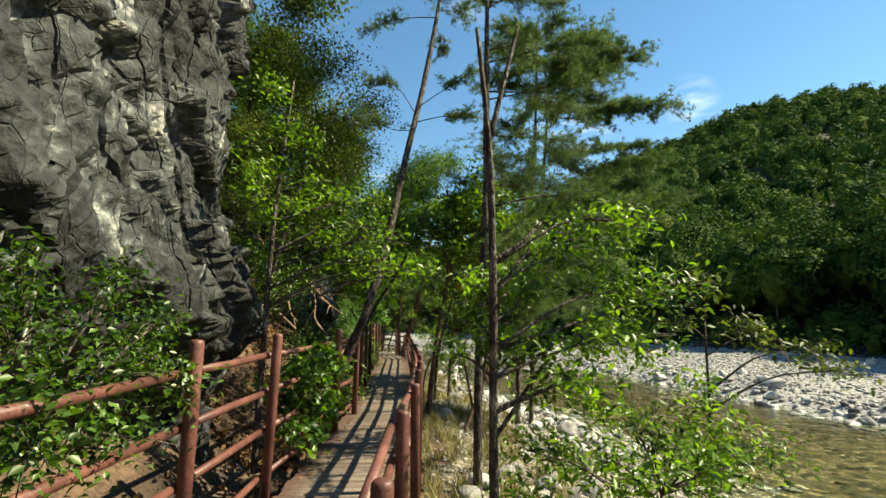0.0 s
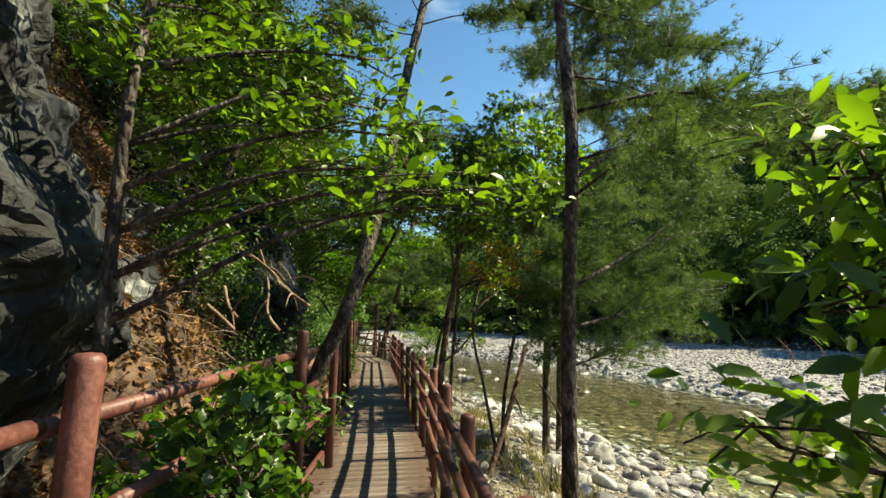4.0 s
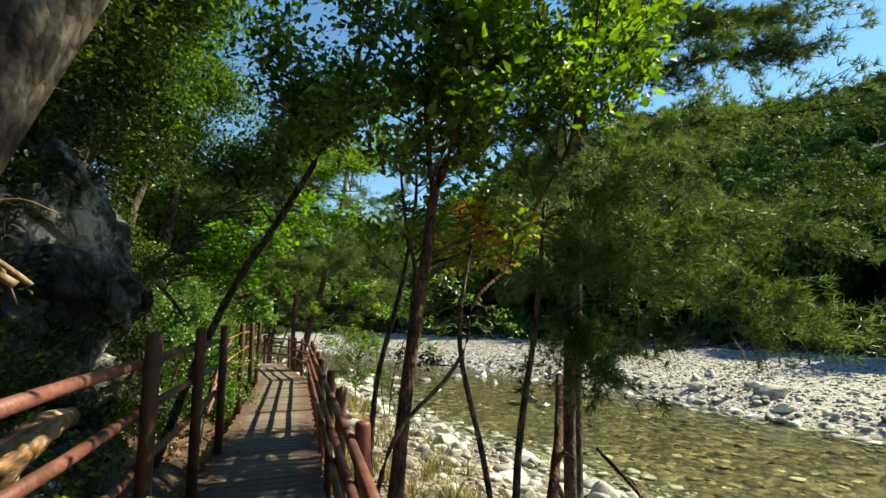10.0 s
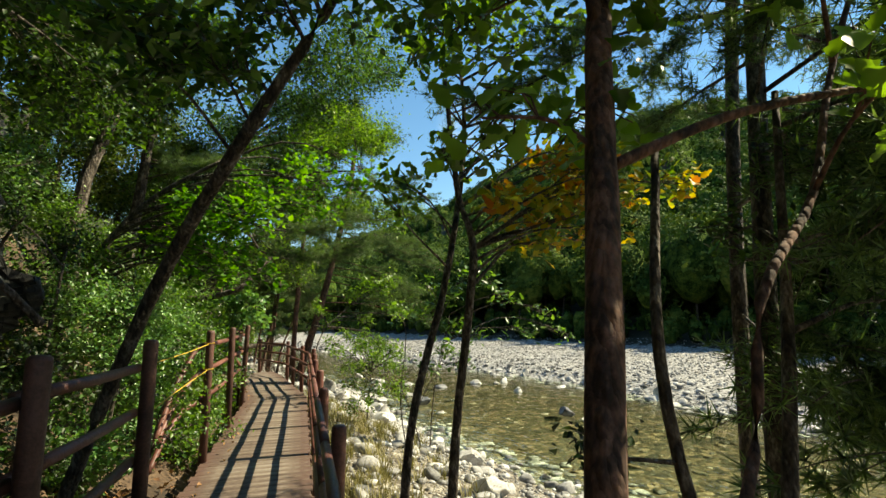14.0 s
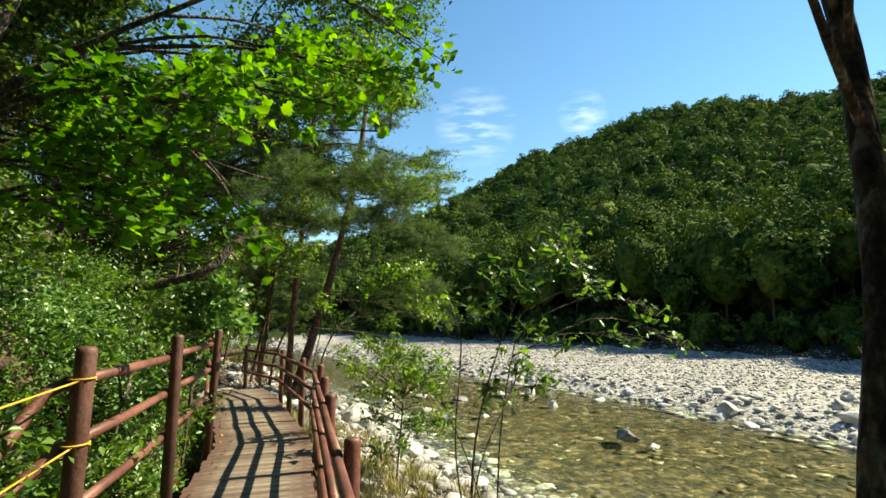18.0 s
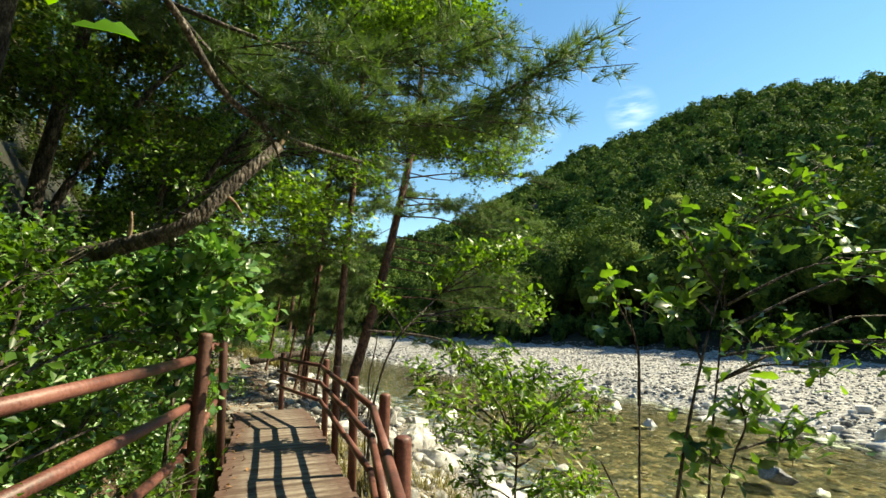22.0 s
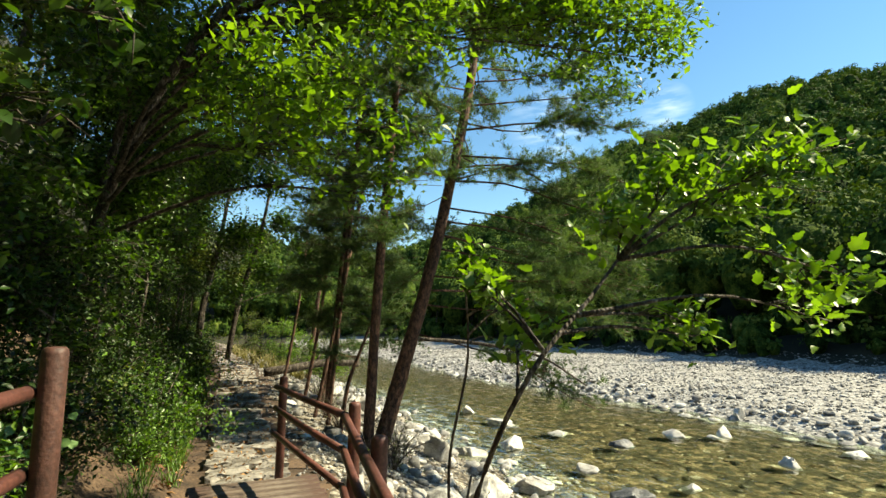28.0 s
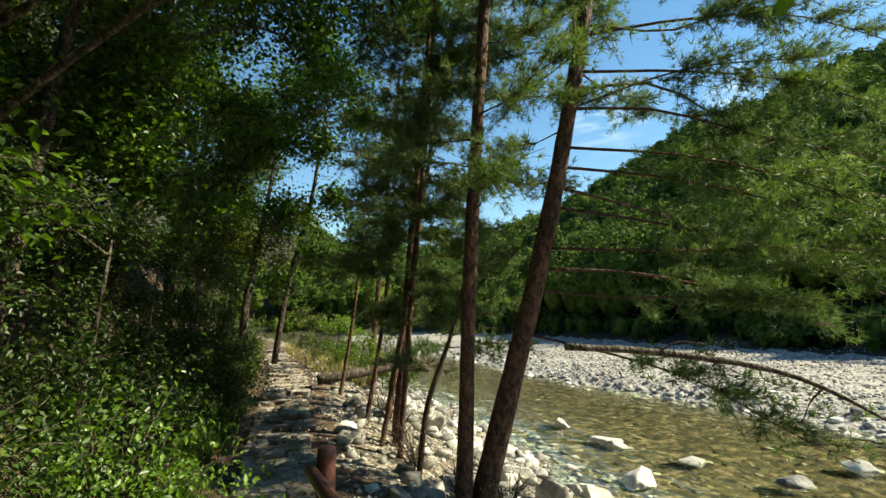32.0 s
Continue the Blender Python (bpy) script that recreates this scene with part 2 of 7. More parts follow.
M_BED = material("river_bed", [(0.1, (0.010, 0.009, 0.004)), (0.38, (0.036, 0.030, 0.013)), (0.62, (0.085, 0.060, 0.028)), (0.9, (0.23, 0.17, 0.10))], 3.2, 0.8, 1.0, 11)
M_WET = material("wet_stone", [(0.05, (0.018, 0.018, 0.011)), (0.35, (0.055, 0.047, 0.026)), (0.6, (0.145, 0.092, 0.042)), (0.8, (0.25, 0.19, 0.115)), (0.95, (0.46, 0.43, 0.34))], 2.0, 0.5, 0.4, 25, island=0.85)
M_RUBBLE = material("stony_soil", [(0.15, (0.05, 0.04, 0.028)), (0.45, (0.13, 0.108, 0.08)), (0.65, (0.24, 0.21, 0.168)), (0.9, (0.42, 0.385, 0.325))], 3.0, 0.9, 1.0, 24)
M_GRASS = material("dry_grass", [(0.2, (0.10, 0.09, 0.03)), (0.5, (0.22, 0.19, 0.08)), (0.8, (0.38, 0.33, 0.18))], 3, 0.8, 0, 9, island=0.5, through_light=0.2, detail=2)
M_GRASS_GREEN = material("green_grass", [(0.2, (0.03, 0.08, 0.01)), (0.5, (0.08, 0.17, 0.02)), (0.8, (0.16, 0.26, 0.05))], 3, 0.6, 0, 9, island=0.5, through_light=0.35, detail=2)
M_SLAB = material("path_stone", [(0.15, (0.07, 0.06, 0.05)), (0.5, (0.19, 0.172, 0.15)), (0.85, (0.36, 0.335, 0.30))], 5, 0.85, 0.8, 24, by_object=0.25)
M_ROPE = material("yellow_rope", [(0.3, (0.38, 0.24, 0.02)), (0.7, (0.55, 0.38, 0.05))], 8, 0.7, 0.4, 80)


def worn_planks():
    n, l = M_PLANK.node_tree.nodes, M_PLANK.node_tree.links
    ramp = next(x for x in n if x.bl_idname == "ShaderNodeValToRGB")
    co, sep, ab = n.new("ShaderNodeTexCoord"), n.new("ShaderNodeSeparateXYZ"), n.new("ShaderNodeMath")
    wob, rng_, mix = n.new("ShaderNodeTexNoise"), n.new("ShaderNodeMapRange"), n.new("ShaderNodeMix")
    wob.inputs["Scale"].default_value = 9.0
    l.new(co.outputs["Object"], sep.inputs[0])
    l.new(co.outputs["Object"], wob.inputs["Vector"])
    ab.operation = "ABSOLUTE"
    l.new(sep.outputs[0], ab.inputs[0])
    add = n.new("ShaderNodeMath")
    add.operation = "MULTIPLY_ADD"
    add.inputs[1].default_value = 0.35
    l.new(wob.outputs["Fac"], add.inputs[0])
    l.new(ab.outputs[0], add.inputs[2])
    rng_.inputs["From Min"].default_value, rng_.inputs["From Max"].default_value = 0.52, 0.68
    l.new(add.outputs[0], rng_.inputs["Value"])
    mix.data_type = "RGBA"
    mix.inputs[7].default_value = (0.10, 0.055, 0.042, 1)
    l.new(rng_.outputs["Result"], mix.inputs[0])
    l.new(ramp.outputs["Color"], mix.inputs[6])
    l.new(mix.outputs[2], n["Principled BSDF"].inputs["Base Color"])


worn_planks()


def pebbled(m, scale, depth=0.06, tone=0.6, stretch=(1, 1, 1)):
    """Small stones within a gravel: each cell its own tone and its own dome."""
    n, l = m.node_tree.nodes, m.node_tree.links
    ramp = next(x for x in n if x.bl_idname == "ShaderNodeValToRGB")
    bump = next(x for x in n if x.bl_idname == "ShaderNodeBump")
    co, vo, sep, mix, inv = (n.new("ShaderNode" + k) for k in ("TexCoord", "TexVoronoi", "SeparateColor", "Math", "Math"))
    vo.inputs["Scale"].default_value = scale
    mp, wob, add = n.new("ShaderNodeMapping"), n.new("ShaderNodeTexNoise"), n.new("ShaderNodeVectorMath")
    mp.inputs["Scale"].default_value = stretch
    wob.inputs["Scale"].default_value = scale * 0.8
    add.operation = "MULTIPLY_ADD"
    add.inputs[1].default_value = (0.8 / scale,) * 3
    l.new(co.outputs["Object"], wob.inputs["Vector"])
    l.new(wob.outputs["Color"], add.inputs[0])
    l.new(co.outputs["Object"], add.inputs[2])
    l.new(add.outputs[0], mp.inputs["Vector"])
    l.new(mp.outputs["Vector"], vo.inputs["Vector"])
    l.new(vo.outputs["Color"], sep.inputs[0])
    mix.operation = "MULTIPLY_ADD"
    mix.inputs[1].default_value = tone
    l.new(sep.outputs[0], mix.inputs[0])
    old = ramp.inputs["Fac"].links[0].from_socket
    half = n.new("ShaderNodeMath")
    half.operation = "MULTIPLY_ADD"
    half.inputs[1].default_value, half.inputs[2].default_value = 1.1 - 0.8 * tone, -0.02 - 0.1 * tone
    l.new(old, half.inputs[0])
    l.new(half.outputs[0], mix.inputs[2])
    l.new(mix.outputs[0], ramp.inputs["Fac"])
    inv.operation = "MULTIPLY_ADD"
    inv.inputs[1].default_value, inv.inputs[2].default_value = -1.0, 1.0
    l.new(vo.outputs["Distance"], inv.inputs[0])
    l.new(inv.outputs[0], bump.inputs["Height"])
    bump.inputs["Distance"].default_value = depth


pebbled(M_GRAVEL, 7.0)
pebbled(M_RUBBLE, 11.0)
pebbled(M_BED, 5.0)
pebbled(M_BARK, 42.0, 0.016, 0.22, (1, 1, 0.4))
pebbled(M_BARK_RED, 38.0, 0.012, 0.22, (1, 1, 0.4))


def fractured(m):
    """Cracks and broken facets over the rock, longer along the dip."""
    n, l = m.node_tree.nodes, m.node_tree.links
    ramp = next(x for x in n if x.bl_idname == "ShaderNodeValToRGB")
    bump = next(x for x in n if x.bl_idname == "ShaderNodeBump")
    bsdf = n["Principled BSDF"]
    co, mp, wn_, wmix = (n.new("ShaderNode" + k) for k in ("TexCoord", "Mapping", "TexNoise", "VectorMath"))
    mp.inputs["Rotation"].default_value, mp.inputs["Scale"].default_value = (0.75, 0, 0), (1.0, 1.0, 0.45)
    wn_.inputs["Scale"].default_value = 2.5
    l.new(co.outputs["Object"], wn_.inputs["Vector"])
    wmix.operation = "MULTIPLY_ADD"
    wmix.inputs[1].default_value = (0.14, 0.14, 0.14)
    l.new(wn_.outputs["Color"], wmix.inputs[0])
    l.new(co.outputs["Object"], wmix.inputs[2])
    l.new(wmix.outputs[0], mp.inputs["Vector"])
    height, shade = bump.inputs["Height"].links[0].from_socket, ramp.inputs["Fac"].links[0].from_socket
    dark = None
    for scale, deep, tone in ((1.1, 1.8, 0.34), (2.9, 0.7, 0.24), (8.0, 0.22, 0.16)):
        edge, cell, sep, clamp, add, ton = (n.new("ShaderNode" + k) for k in ("TexVoronoi", "TexVoronoi", "SeparateColor", "MapRange", "Math", "Math"))
        edge.feature = "DISTANCE_TO_EDGE"
        for v in (edge, cell):
            v.inputs["Scale"].default_value = scale
            l.new(mp.outputs["Vector"], v.inputs["Vector"])
        clamp.inputs["From Max"].default_value = 0.05
        l.new(edge.outputs["Distance"], clamp.inputs["Value"])
        l.new(cell.outputs["Color"], sep.inputs[0])
        step = n.new("ShaderNodeMath")
        step.operation = "MULTIPLY"
        l.new(clamp.outputs["Result"], step.inputs[0])
        l.new(sep.outputs[1], step.inputs[1])
        add.operation = "MULTIPLY_ADD"
        add.inputs[1].default_value = deep
        l.new(step.outputs[0], add.inputs[0])
        l.new(height, add.inputs[2])
        height = add.outputs[0]
        ton.operation = "MULTIPLY_ADD"
        ton.inputs[1].default_value = tone
        l.new(sep.outputs[0], ton.inputs[0])
        sub = n.new("ShaderNodeMath")
        sub.operation = "SUBTRACT"
        l.new(shade, sub.inputs[0])
        sub.inputs[1].default_value = tone * 0.5
        l.new(sub.outputs[0], ton.inputs[2])
        shade = ton.outputs[0]
    l.new(height, bump.inputs["Height"])
    bump.inputs["Distance"].default_value = 0.09
    l.new(shade, ramp.inputs["Fac"])


fractured(M_ROCK)
M_WATER = bpy.data.materials.new("stream_water")
M_WATER.use_nodes = True


def water_nodes():
    n, l = M_WATER.node_tree.nodes, M_WATER.node_tree.links
    b = n["Principled BSDF"]
    b.inputs["Base Color"].default_value = (0.46, 0.62, 0.46, 1)
    b.inputs["Roughness"].default_value = 0.04
    b.inputs["Transmission Weight"].default_value = 1.0
    b.inputs["IOR"].default_value = 1.33
    co, mp = n.new("ShaderNodeTexCoord"), n.new("ShaderNodeMapping")
    mp.inputs["Scale"].default_value = (1.0, 0.55, 1.0)
    mp.inputs["Rotation"].default_value = (0, 0, 0.35)
    l.new(co.outputs["Object"], mp.inputs["Vector"])
    a, c, add, bp = n.new("ShaderNodeTexNoise"), n.new("ShaderNodeTexNoise"), n.new("ShaderNodeMath"), n.new("ShaderNodeBump")
    a.inputs["Scale"].default_value, c.inputs["Scale"].default_value = 2.2, 8.0
    a.inputs["Detail"].default_value = c.inputs["Detail"].default_value = 3.0
    for tex in (a, c):
        l.new(mp.outputs["Vector"], tex.inputs["Vector"])
    add.operation = "MULTIPLY_ADD"
    add.inputs[1].default_value = 0.35
    l.new(c.outputs["Fac"], add.inputs[0])
    l.new(a.outputs["Fac"], add.inputs[2])
    l.new(add.outputs[0], bp.inputs["Height"])
    bp.inputs["Strength"].default_value, bp.inputs["Distance"].default_value = 0.8, 0.045
    l.new(bp.outputs["Normal"], b.inputs["Normal"])


water_nodes()


# ---- mesh tools ----
def mesh_of(name, verts, faces, mats, smooth=False, mat_index=None):
    """A mesh from arrays; faces all have the same number of corners."""
    verts, faces = np.asarray(verts, np.float32), np.asarray(faces, np.int32)
    me = bpy.data.meshes.new(name)
    k = faces.shape[1]
    me.vertices.add(len(verts))
    me.vertices.foreach_set("co", verts.ravel())
    me.loops.add(faces.size)
    me.loops.foreach_set("vertex_index", faces.ravel())
    me.polygons.add(len(faces))
    me.polygons.foreach_set("loop_start", np.arange(0, faces.size, k, dtype=np.int32))
    me.polygons.foreach_set("loop_total", np.full(len(faces), k, np.int32))
    if smooth:
        me.polygons.foreach_set("use_smooth", np.ones(len(faces), bool))
    for m in mats if isinstance(mats, (list, tuple)) else [mats]:
        me.materials.append(m)
    if mat_index is not None:
        me.polygons.foreach_set("material_index", np.asarray(mat_index, np.int32))
    me.update(calc_edges=True)
    return me


def part(name, me, parent=None, label="", at=None):
    """Links a mesh (or a bmesh turned into one) as one object under parent."""
    ob = new(name, me)
    if parent is not None:
        ob.parent = parent
    if at is not None:
        ob.matrix_local = at
    if label:
        tagged(ob, label=label)
    return ob


def thing(name, label, category, group="", at=None):
    ob = new(name)
    if at is not None:
        ob.matrix_world = at
    return tagged(ob, label=label, category=category, group=group)


def frames_along(pts):
    d = np.gradient(pts, axis=0)
    d /= np.linalg.norm(d, axis=1, keepdims=True) + 1e-9
    ref = np.where(np.abs(d[:, 2:3]) > 0.9, np.array([[1.0, 0, 0]]), np.array([[0, 0, 1.0]]))
    a = np.cross(d, ref)
    a /= np.linalg.norm(a, axis=1, keepdims=True) + 1e-9
    return d, a, np.cross(d, a)


def curve_through(pts, n):
    """n points on a smooth line through pts."""
    pts = np.asarray(pts, float)
    if len(pts) == 2:
        return pts[0] + (pts[1] - pts[0]) * np.linspace(0, 1, n)[:, None]
    t = np.concatenate([[0], np.cumsum(np.linalg.norm(np.diff(pts, axis=0), axis=1))])
    m = np.gradient(pts, t, axis=0)
    s = np.linspace(0, t[-1], n)
    i = np.clip(np.searchsorted(t, s) - 1, 0, len(t) - 2)
    h = (t[i + 1] - t[i])[:, None]
    u = (s[:, None] - t[i][:, None]) / h
    return (2*u**3-3*u**2+1)*pts[i] + (u**3-2*u**2+u)*h*m[i] + (-2*u**3+3*u**2)*pts[i+1] + (u**3-u**2)*h*m[i+1]


def tube_arrays(pts, radii, sides=10, rough=0.0, r=None):
    pts = np.asarray(pts, float)
    n = len(pts)
    radii = np.interp(np.linspace(0, 1, n), np.linspace(0, 1, len(radii)), radii)
    _, a, b = frames_along(pts)
    ang = np.linspace(0, 2 * np.pi, sides, endpoint=False)
    rad = radii[:, None] * np.ones((1, sides))
    if rough:
        r = r or rng
        rad = rad * (1 + rough * (r.random((n, sides)) - 0.5))
    v = pts[:, None] + rad[..., None] * (np.cos(ang)[None, :, None] * a[:, None] + np.sin(ang)[None, :, None] * b[:, None])
    v = np.concatenate([v.reshape(-1, 3), pts[:1], pts[-1:]])
    i, j = np.meshgrid(np.arange(n - 1), np.arange(sides), indexing="ij")
    i, j = i.ravel(), j.ravel()
    q = np.stack([i * sides + j, i * sides + (j + 1) % sides, (i + 1) * sides + (j + 1) % sides, (i + 1) * sides + j], 1)
    f = np.concatenate([q[:, [0, 1, 2]], q[:, [0, 2, 3]]])
    k = np.arange(sides)
    f = np.concatenate([f, np.stack([np.full(sides, n * sides), (k + 1) % sides, k], 1),
                        np.stack([np.full(sides, n * sides + 1), (n - 1) * sides + k, (n - 1) * sides + (k + 1) % sides], 1)])
    return v, f


def joined(pieces):
    vs, fs, o = [], [], 0
    for v, f in pieces:
        vs.append(v)
        fs.append(f + o)
        o += len(v)
    return np.concatenate(vs), np.concatenate(fs)


def turn_to(n, r):
    """Random unit vectors."""
    v = r.normal(size=(n, 3))
    return v / np.linalg.norm(v, axis=1, keepdims=True)


def leaves_arrays(centres, sizes, r, up=0.55, width=0.55, shaped=False, droop=0.25):
    """Folded leaves at centres: up is how far they face the sky; shaped: six-cornered blades for near ones."""
    n = len(centres)
    nrm = turn_to(n, r)
    nrm[:, 2] = np.abs(nrm[:, 2]) * (1 - up) + up * 1.2
    nrm /= np.linalg.norm(nrm, axis=1, keepdims=True)
    d = turn_to(n, r)
    d -= (d * nrm).sum(1, keepdims=True) * nrm
    d /= np.linalg.norm(d, axis=1, keepdims=True) + 1e-9
    d[:, 2] -= droop
    d /= np.linalg.norm(d, axis=1, keepdims=True)
    s = np.cross(nrm, d)
    s /= np.linalg.norm(s, axis=1, keepdims=True) + 1e-9
    nn = np.cross(d, s)
    L = np.asarray(sizes)[:, None] * np.ones((n, 1))
    w = L * width * 0.5
    c = np.asarray(centres)
    if shaped == 2:
        # lobed blade with a folded midrib
        st = [(-0.5, 0.08), (-0.30, 0.50), (-0.16, 0.40), (0.02, 0.90), (0.14, 0.72), (0.28, 1.0), (0.42, 0.55), (0.5, 0.08)]
        rows = []
        for q, hw in st:
            m = c + d * L * q - nn * L * 0.35 * max(q, 0.0) ** 2
            rows += [m - s * w * hw + nn * w * 0.3 * hw, m, m + s * w * hw + nn * w * 0.3 * hw]
        v = np.stack(rows, 1)
        f = np.array([t for a in range(0, 21, 3) for t in ([a, a + 1, a + 4], [a, a + 4, a + 3], [a + 1, a + 2, a + 5], [a + 1, a + 5, a + 4])])
        k = 24
    elif not shaped:
        v = np.stack([c - d * L * 0.5, c - s * w - d * L * 0.05 + nn * w * 0.35, c + d * L * 0.5 - nn * L * 0.08, c + s * w - d * L * 0.05 + nn * w * 0.35], 1)
        f = np.array([[0, 2, 1], [0, 3, 2]])
        k = 4
    else:
        v = np.stack([c - d * L * 0.5, c - s * w * 0.8 - d * L * 0.25 + nn * w * 0.3, c - s * w * 0.9 + d * L * 0.12 + nn * w * 0.25,
                      c + d * L * 0.5 - nn * L * 0.12, c + s * w * 0.9 + d * L * 0.12 + nn * w * 0.25, c + s * w * 0.8 - d * L * 0.25 + nn * w * 0.3, c + d * L * 0.12], 1)
        f = np.array([[0, 6, 1], [1, 6, 2], [2, 6, 3], [0, 5, 6], [5, 4, 6], [4, 3, 6]])
        k = 7
    F = (f[None] + (np.arange(n) * k)[:, None, None]).reshape(-1, 3)
    return v.reshape(-1, 3), F


def needles_arrays(centres, dirs, length, r, count=12, width=0.006):
    """Tufts of long thin needles fanned about each direction."""
    n = len(centres)
    c = np.repeat(np.asarray(centres), count, 0)
    d = np.repeat(np.asarray(dirs), count, 0) + r.normal(size=(n * count, 3)) * 0.95
    d /= np.linalg.norm(d, axis=1, keepdims=True) + 1e-9
    s = np.cross(d, turn_to(n * count, r))
    s /= np.linalg.norm(s, axis=1, keepdims=True) + 1e-9
    L = length * (0.7 + 0.6 * r.random((n * count, 1)))
    v = np.stack([c - s * width, c + s * width, c + d * L], 1)
    return v.reshape(-1, 3), np.arange(n * count * 3).reshape(-1, 3)


# ---- the plan ----
DECK = [(0.15, -4.0), (-0.42, 0.0), (-0.72, 2.0), (-0.60, 3.4), (-0.47, 4.7), (-0.27, 8.7), (-0.255, 19.5), (-0.87, 23.35), (-1.14, 24.4)]   # centre line of the walkway
HALF = 0.56
LINE = DECK + [(-1.32, 25.1), (-2.85, 30.0), (-4.2, 35.0), (-6.0, 40.0), (-14, 60), (-34, 100), (-80, 200)]
WATER_Z = -1.8


def line_x(y):
    return np.interp(y, [p[1] for p in [(1.5, -12)] + LINE], [p[0] for p in [(1.5, -12)] + LINE])


def near_edge(y):
    return np.interp(y, [-20, 0, 13, 18, 22, 26, 30, 35, 40, 45, 50, 62, 100], [8, 7.4, 7, 6.0, 4.4, 3.6, 3.4, 1.9, 1.0, -1, -3, -8, -26])


def far_edge(y):
    return np.interp(y, [-20, 10, 20, 30, 38, 47, 62, 80, 110], [17, 15.6, 14.5, 13.3, 11, 6.2, 1.5, -6, -20])


def woods_radius(a):
    """Distance of the woods' edge from (0, 14), by azimuth in degrees clockwise from ahead."""
    return np.interp(a, [-40, -12, 0, 12, 20, 30, 45, 60, 75, 100, 180], [90, 92, 84, 67, 53, 46, 40, 35, 32, 31, 32])


def ridge_tan(a):
    return np.interp(a, [-40, -10, 0, 8, 14, 20, 24, 28.4, 35, 40, 45, 52, 60, 80, 120, 180], [0.30, 0.14, 0.13, 0.17, 0.215, 0.262, 0.30, 0.345, 0.382, 0.402, 0.402, 0.388, 0.375, 0.36, 0.36, 0.36])


def smooth01(t):
    t = np.clip(t, 0, 1)
    return t * t * (3 - 2 * t)


def lumps(x, y, s, seed=0.0):
    """Cheap rolling relief from sines, -1 to 1."""
    return (np.sin(x * 1.7 / s + 1.3 + seed) * np.cos(y * 1.3 / s + 0.7 * seed) + np.sin(x * 0.9 / s - y * 1.9 / s + 2.1 + seed) + 0.6 * np.sin(x * 3.7 / s + y * 3.1 / s + seed)) / 2.6


def ground_z(x, y):
    x, y = np.asarray(x, float), np.asarray(y, float)
    cx, xn, xf = line_x(y), near_edge(y), far_edge(y)
    # under the walkway, then down the near bank
    bench = np.interp(y, [24.6, 25.2, 30, 33, 36, 45], [-0.55, -0.42, -0.5, -0.22, -0.08, 0.0])
    v = np.clip((x - (cx + 0.65)) / np.maximum(xn - cx - 0.65, 0.5), 0, 1)
    bank = bench + (WATER_Z - 0.1 - bench) * (0.25 * v + 0.75 * smooth01(v)) + 0.10 * lumps(x, y, 1.1) * v
    mid = np.clip((x - xn) / np.maximum(xf - xn, 0.5), 0, 1)
    bed = WATER_Z - 0.1 - 0.38 * np.sin(np.pi * mid) ** 0.7 + 0.07 * lumps(x, y, 0.9, 2)
    g = np.clip((x - xf) / 14, 0, 1)
    bar = WATER_Z - 0.1 + 0.45 * smooth01((x - xf) / 2.2) + 0.55 * g + 0.10 * lumps(x, y, 2.4, 4)
    z = np.where(x < xn, bank, np.where(x < xf, bed, bar))
    # the slope above the walkway
    u = (cx - 0.72) - x
    top = bench + 0.30 * smooth01(u / 0.4) + 0.95 * np.clip(u - 0.7, 0, 2.2) + 1.75 * np.clip(u - 2.9, 0, 9) + 0.6 * np.clip(u - 11.9, 0, 40) + 0.16 * lumps(x, y, 1.3, 1) * smooth01(u / 1.5)
    # the steeper bank behind the railing
    top = top + 1.15 * smooth01((u - 0.15) / 2.0) * smooth01((y - 6.4) / 1.6) * smooth01((13.8 - y) / 3)
    z = np.where(u > 0, top, z)
    # hills beyond the stream
    r, a = np.hypot(x, y - 14), np.degrees(np.arctan2(x, y - 14))
    r0 = woods_radius(a)
    f = np.clip((r - r0) / (190 - r0), 0, None)
    hill = ridge_tan(a) * 190 * (np.minimum(f, 1) ** 1.15 + 0.05 * np.clip(f - 1, 0, 3)) * (1 + 0.05 * lumps(x, y, 22))
    return np.where((f > 0) & ((a > -40) & (u < 40)), np.maximum(z, -0.9 + hill), z)


def grid_axis(stops):
    out = []
    for lo, hi, step in stops:
        out += list(np.arange(lo, hi, step))
    return np.array(out + [stops[-1][1]])


gx = grid_axis([(-900, -120, 60), (-120, -30, 7), (-30, -8, 1.2), (-8, 8, 0.22), (8, 34, 0.6), (34, 120, 5), (120, 900, 60)])
gy = grid_axis([(-600, -60, 60), (-60, -10, 6), (-10, 46, 0.3), (46, 100, 2), (100, 300, 10), (300, 1200, 75)])
GX, GY = np.meshgrid(gx, gy, indexing="ij")
GZ = ground_z(GX, GY)
i, j = np.meshgrid(np.arange(len(gx) - 1), np.arange(len(gy) - 1), indexing="ij")
idx = (i * len(gy) + j).ravel()
faces = np.stack([idx, idx + len(gy), idx + len(gy) + 1, idx + 1], 1)
mx, my = (GX[:-1, :-1] + GX[1:, 1:]) / 2, (GY[:-1, :-1] + GY[1:, 1:]) / 2
r_, a_ = np.hypot(mx, my - 14), np.degrees(np.arctan2(mx, my - 14))
kind = np.where(mx < near_edge(my) - 1.2, 0, np.where(mx < far_edge(my), 3, 1))
kind = np.where((mx < near_edge(my)) & (mx >= near_edge(my) - 1.2), 1, kind)
kind = np.where((mx < near_edge(my)) & (mx > line_x(my) + 1.0 + 0.4 * lumps(mx, my, 0.8)), 4, kind)
kind = np.where((mx < line_x(my) + 0.6), 0, kind)
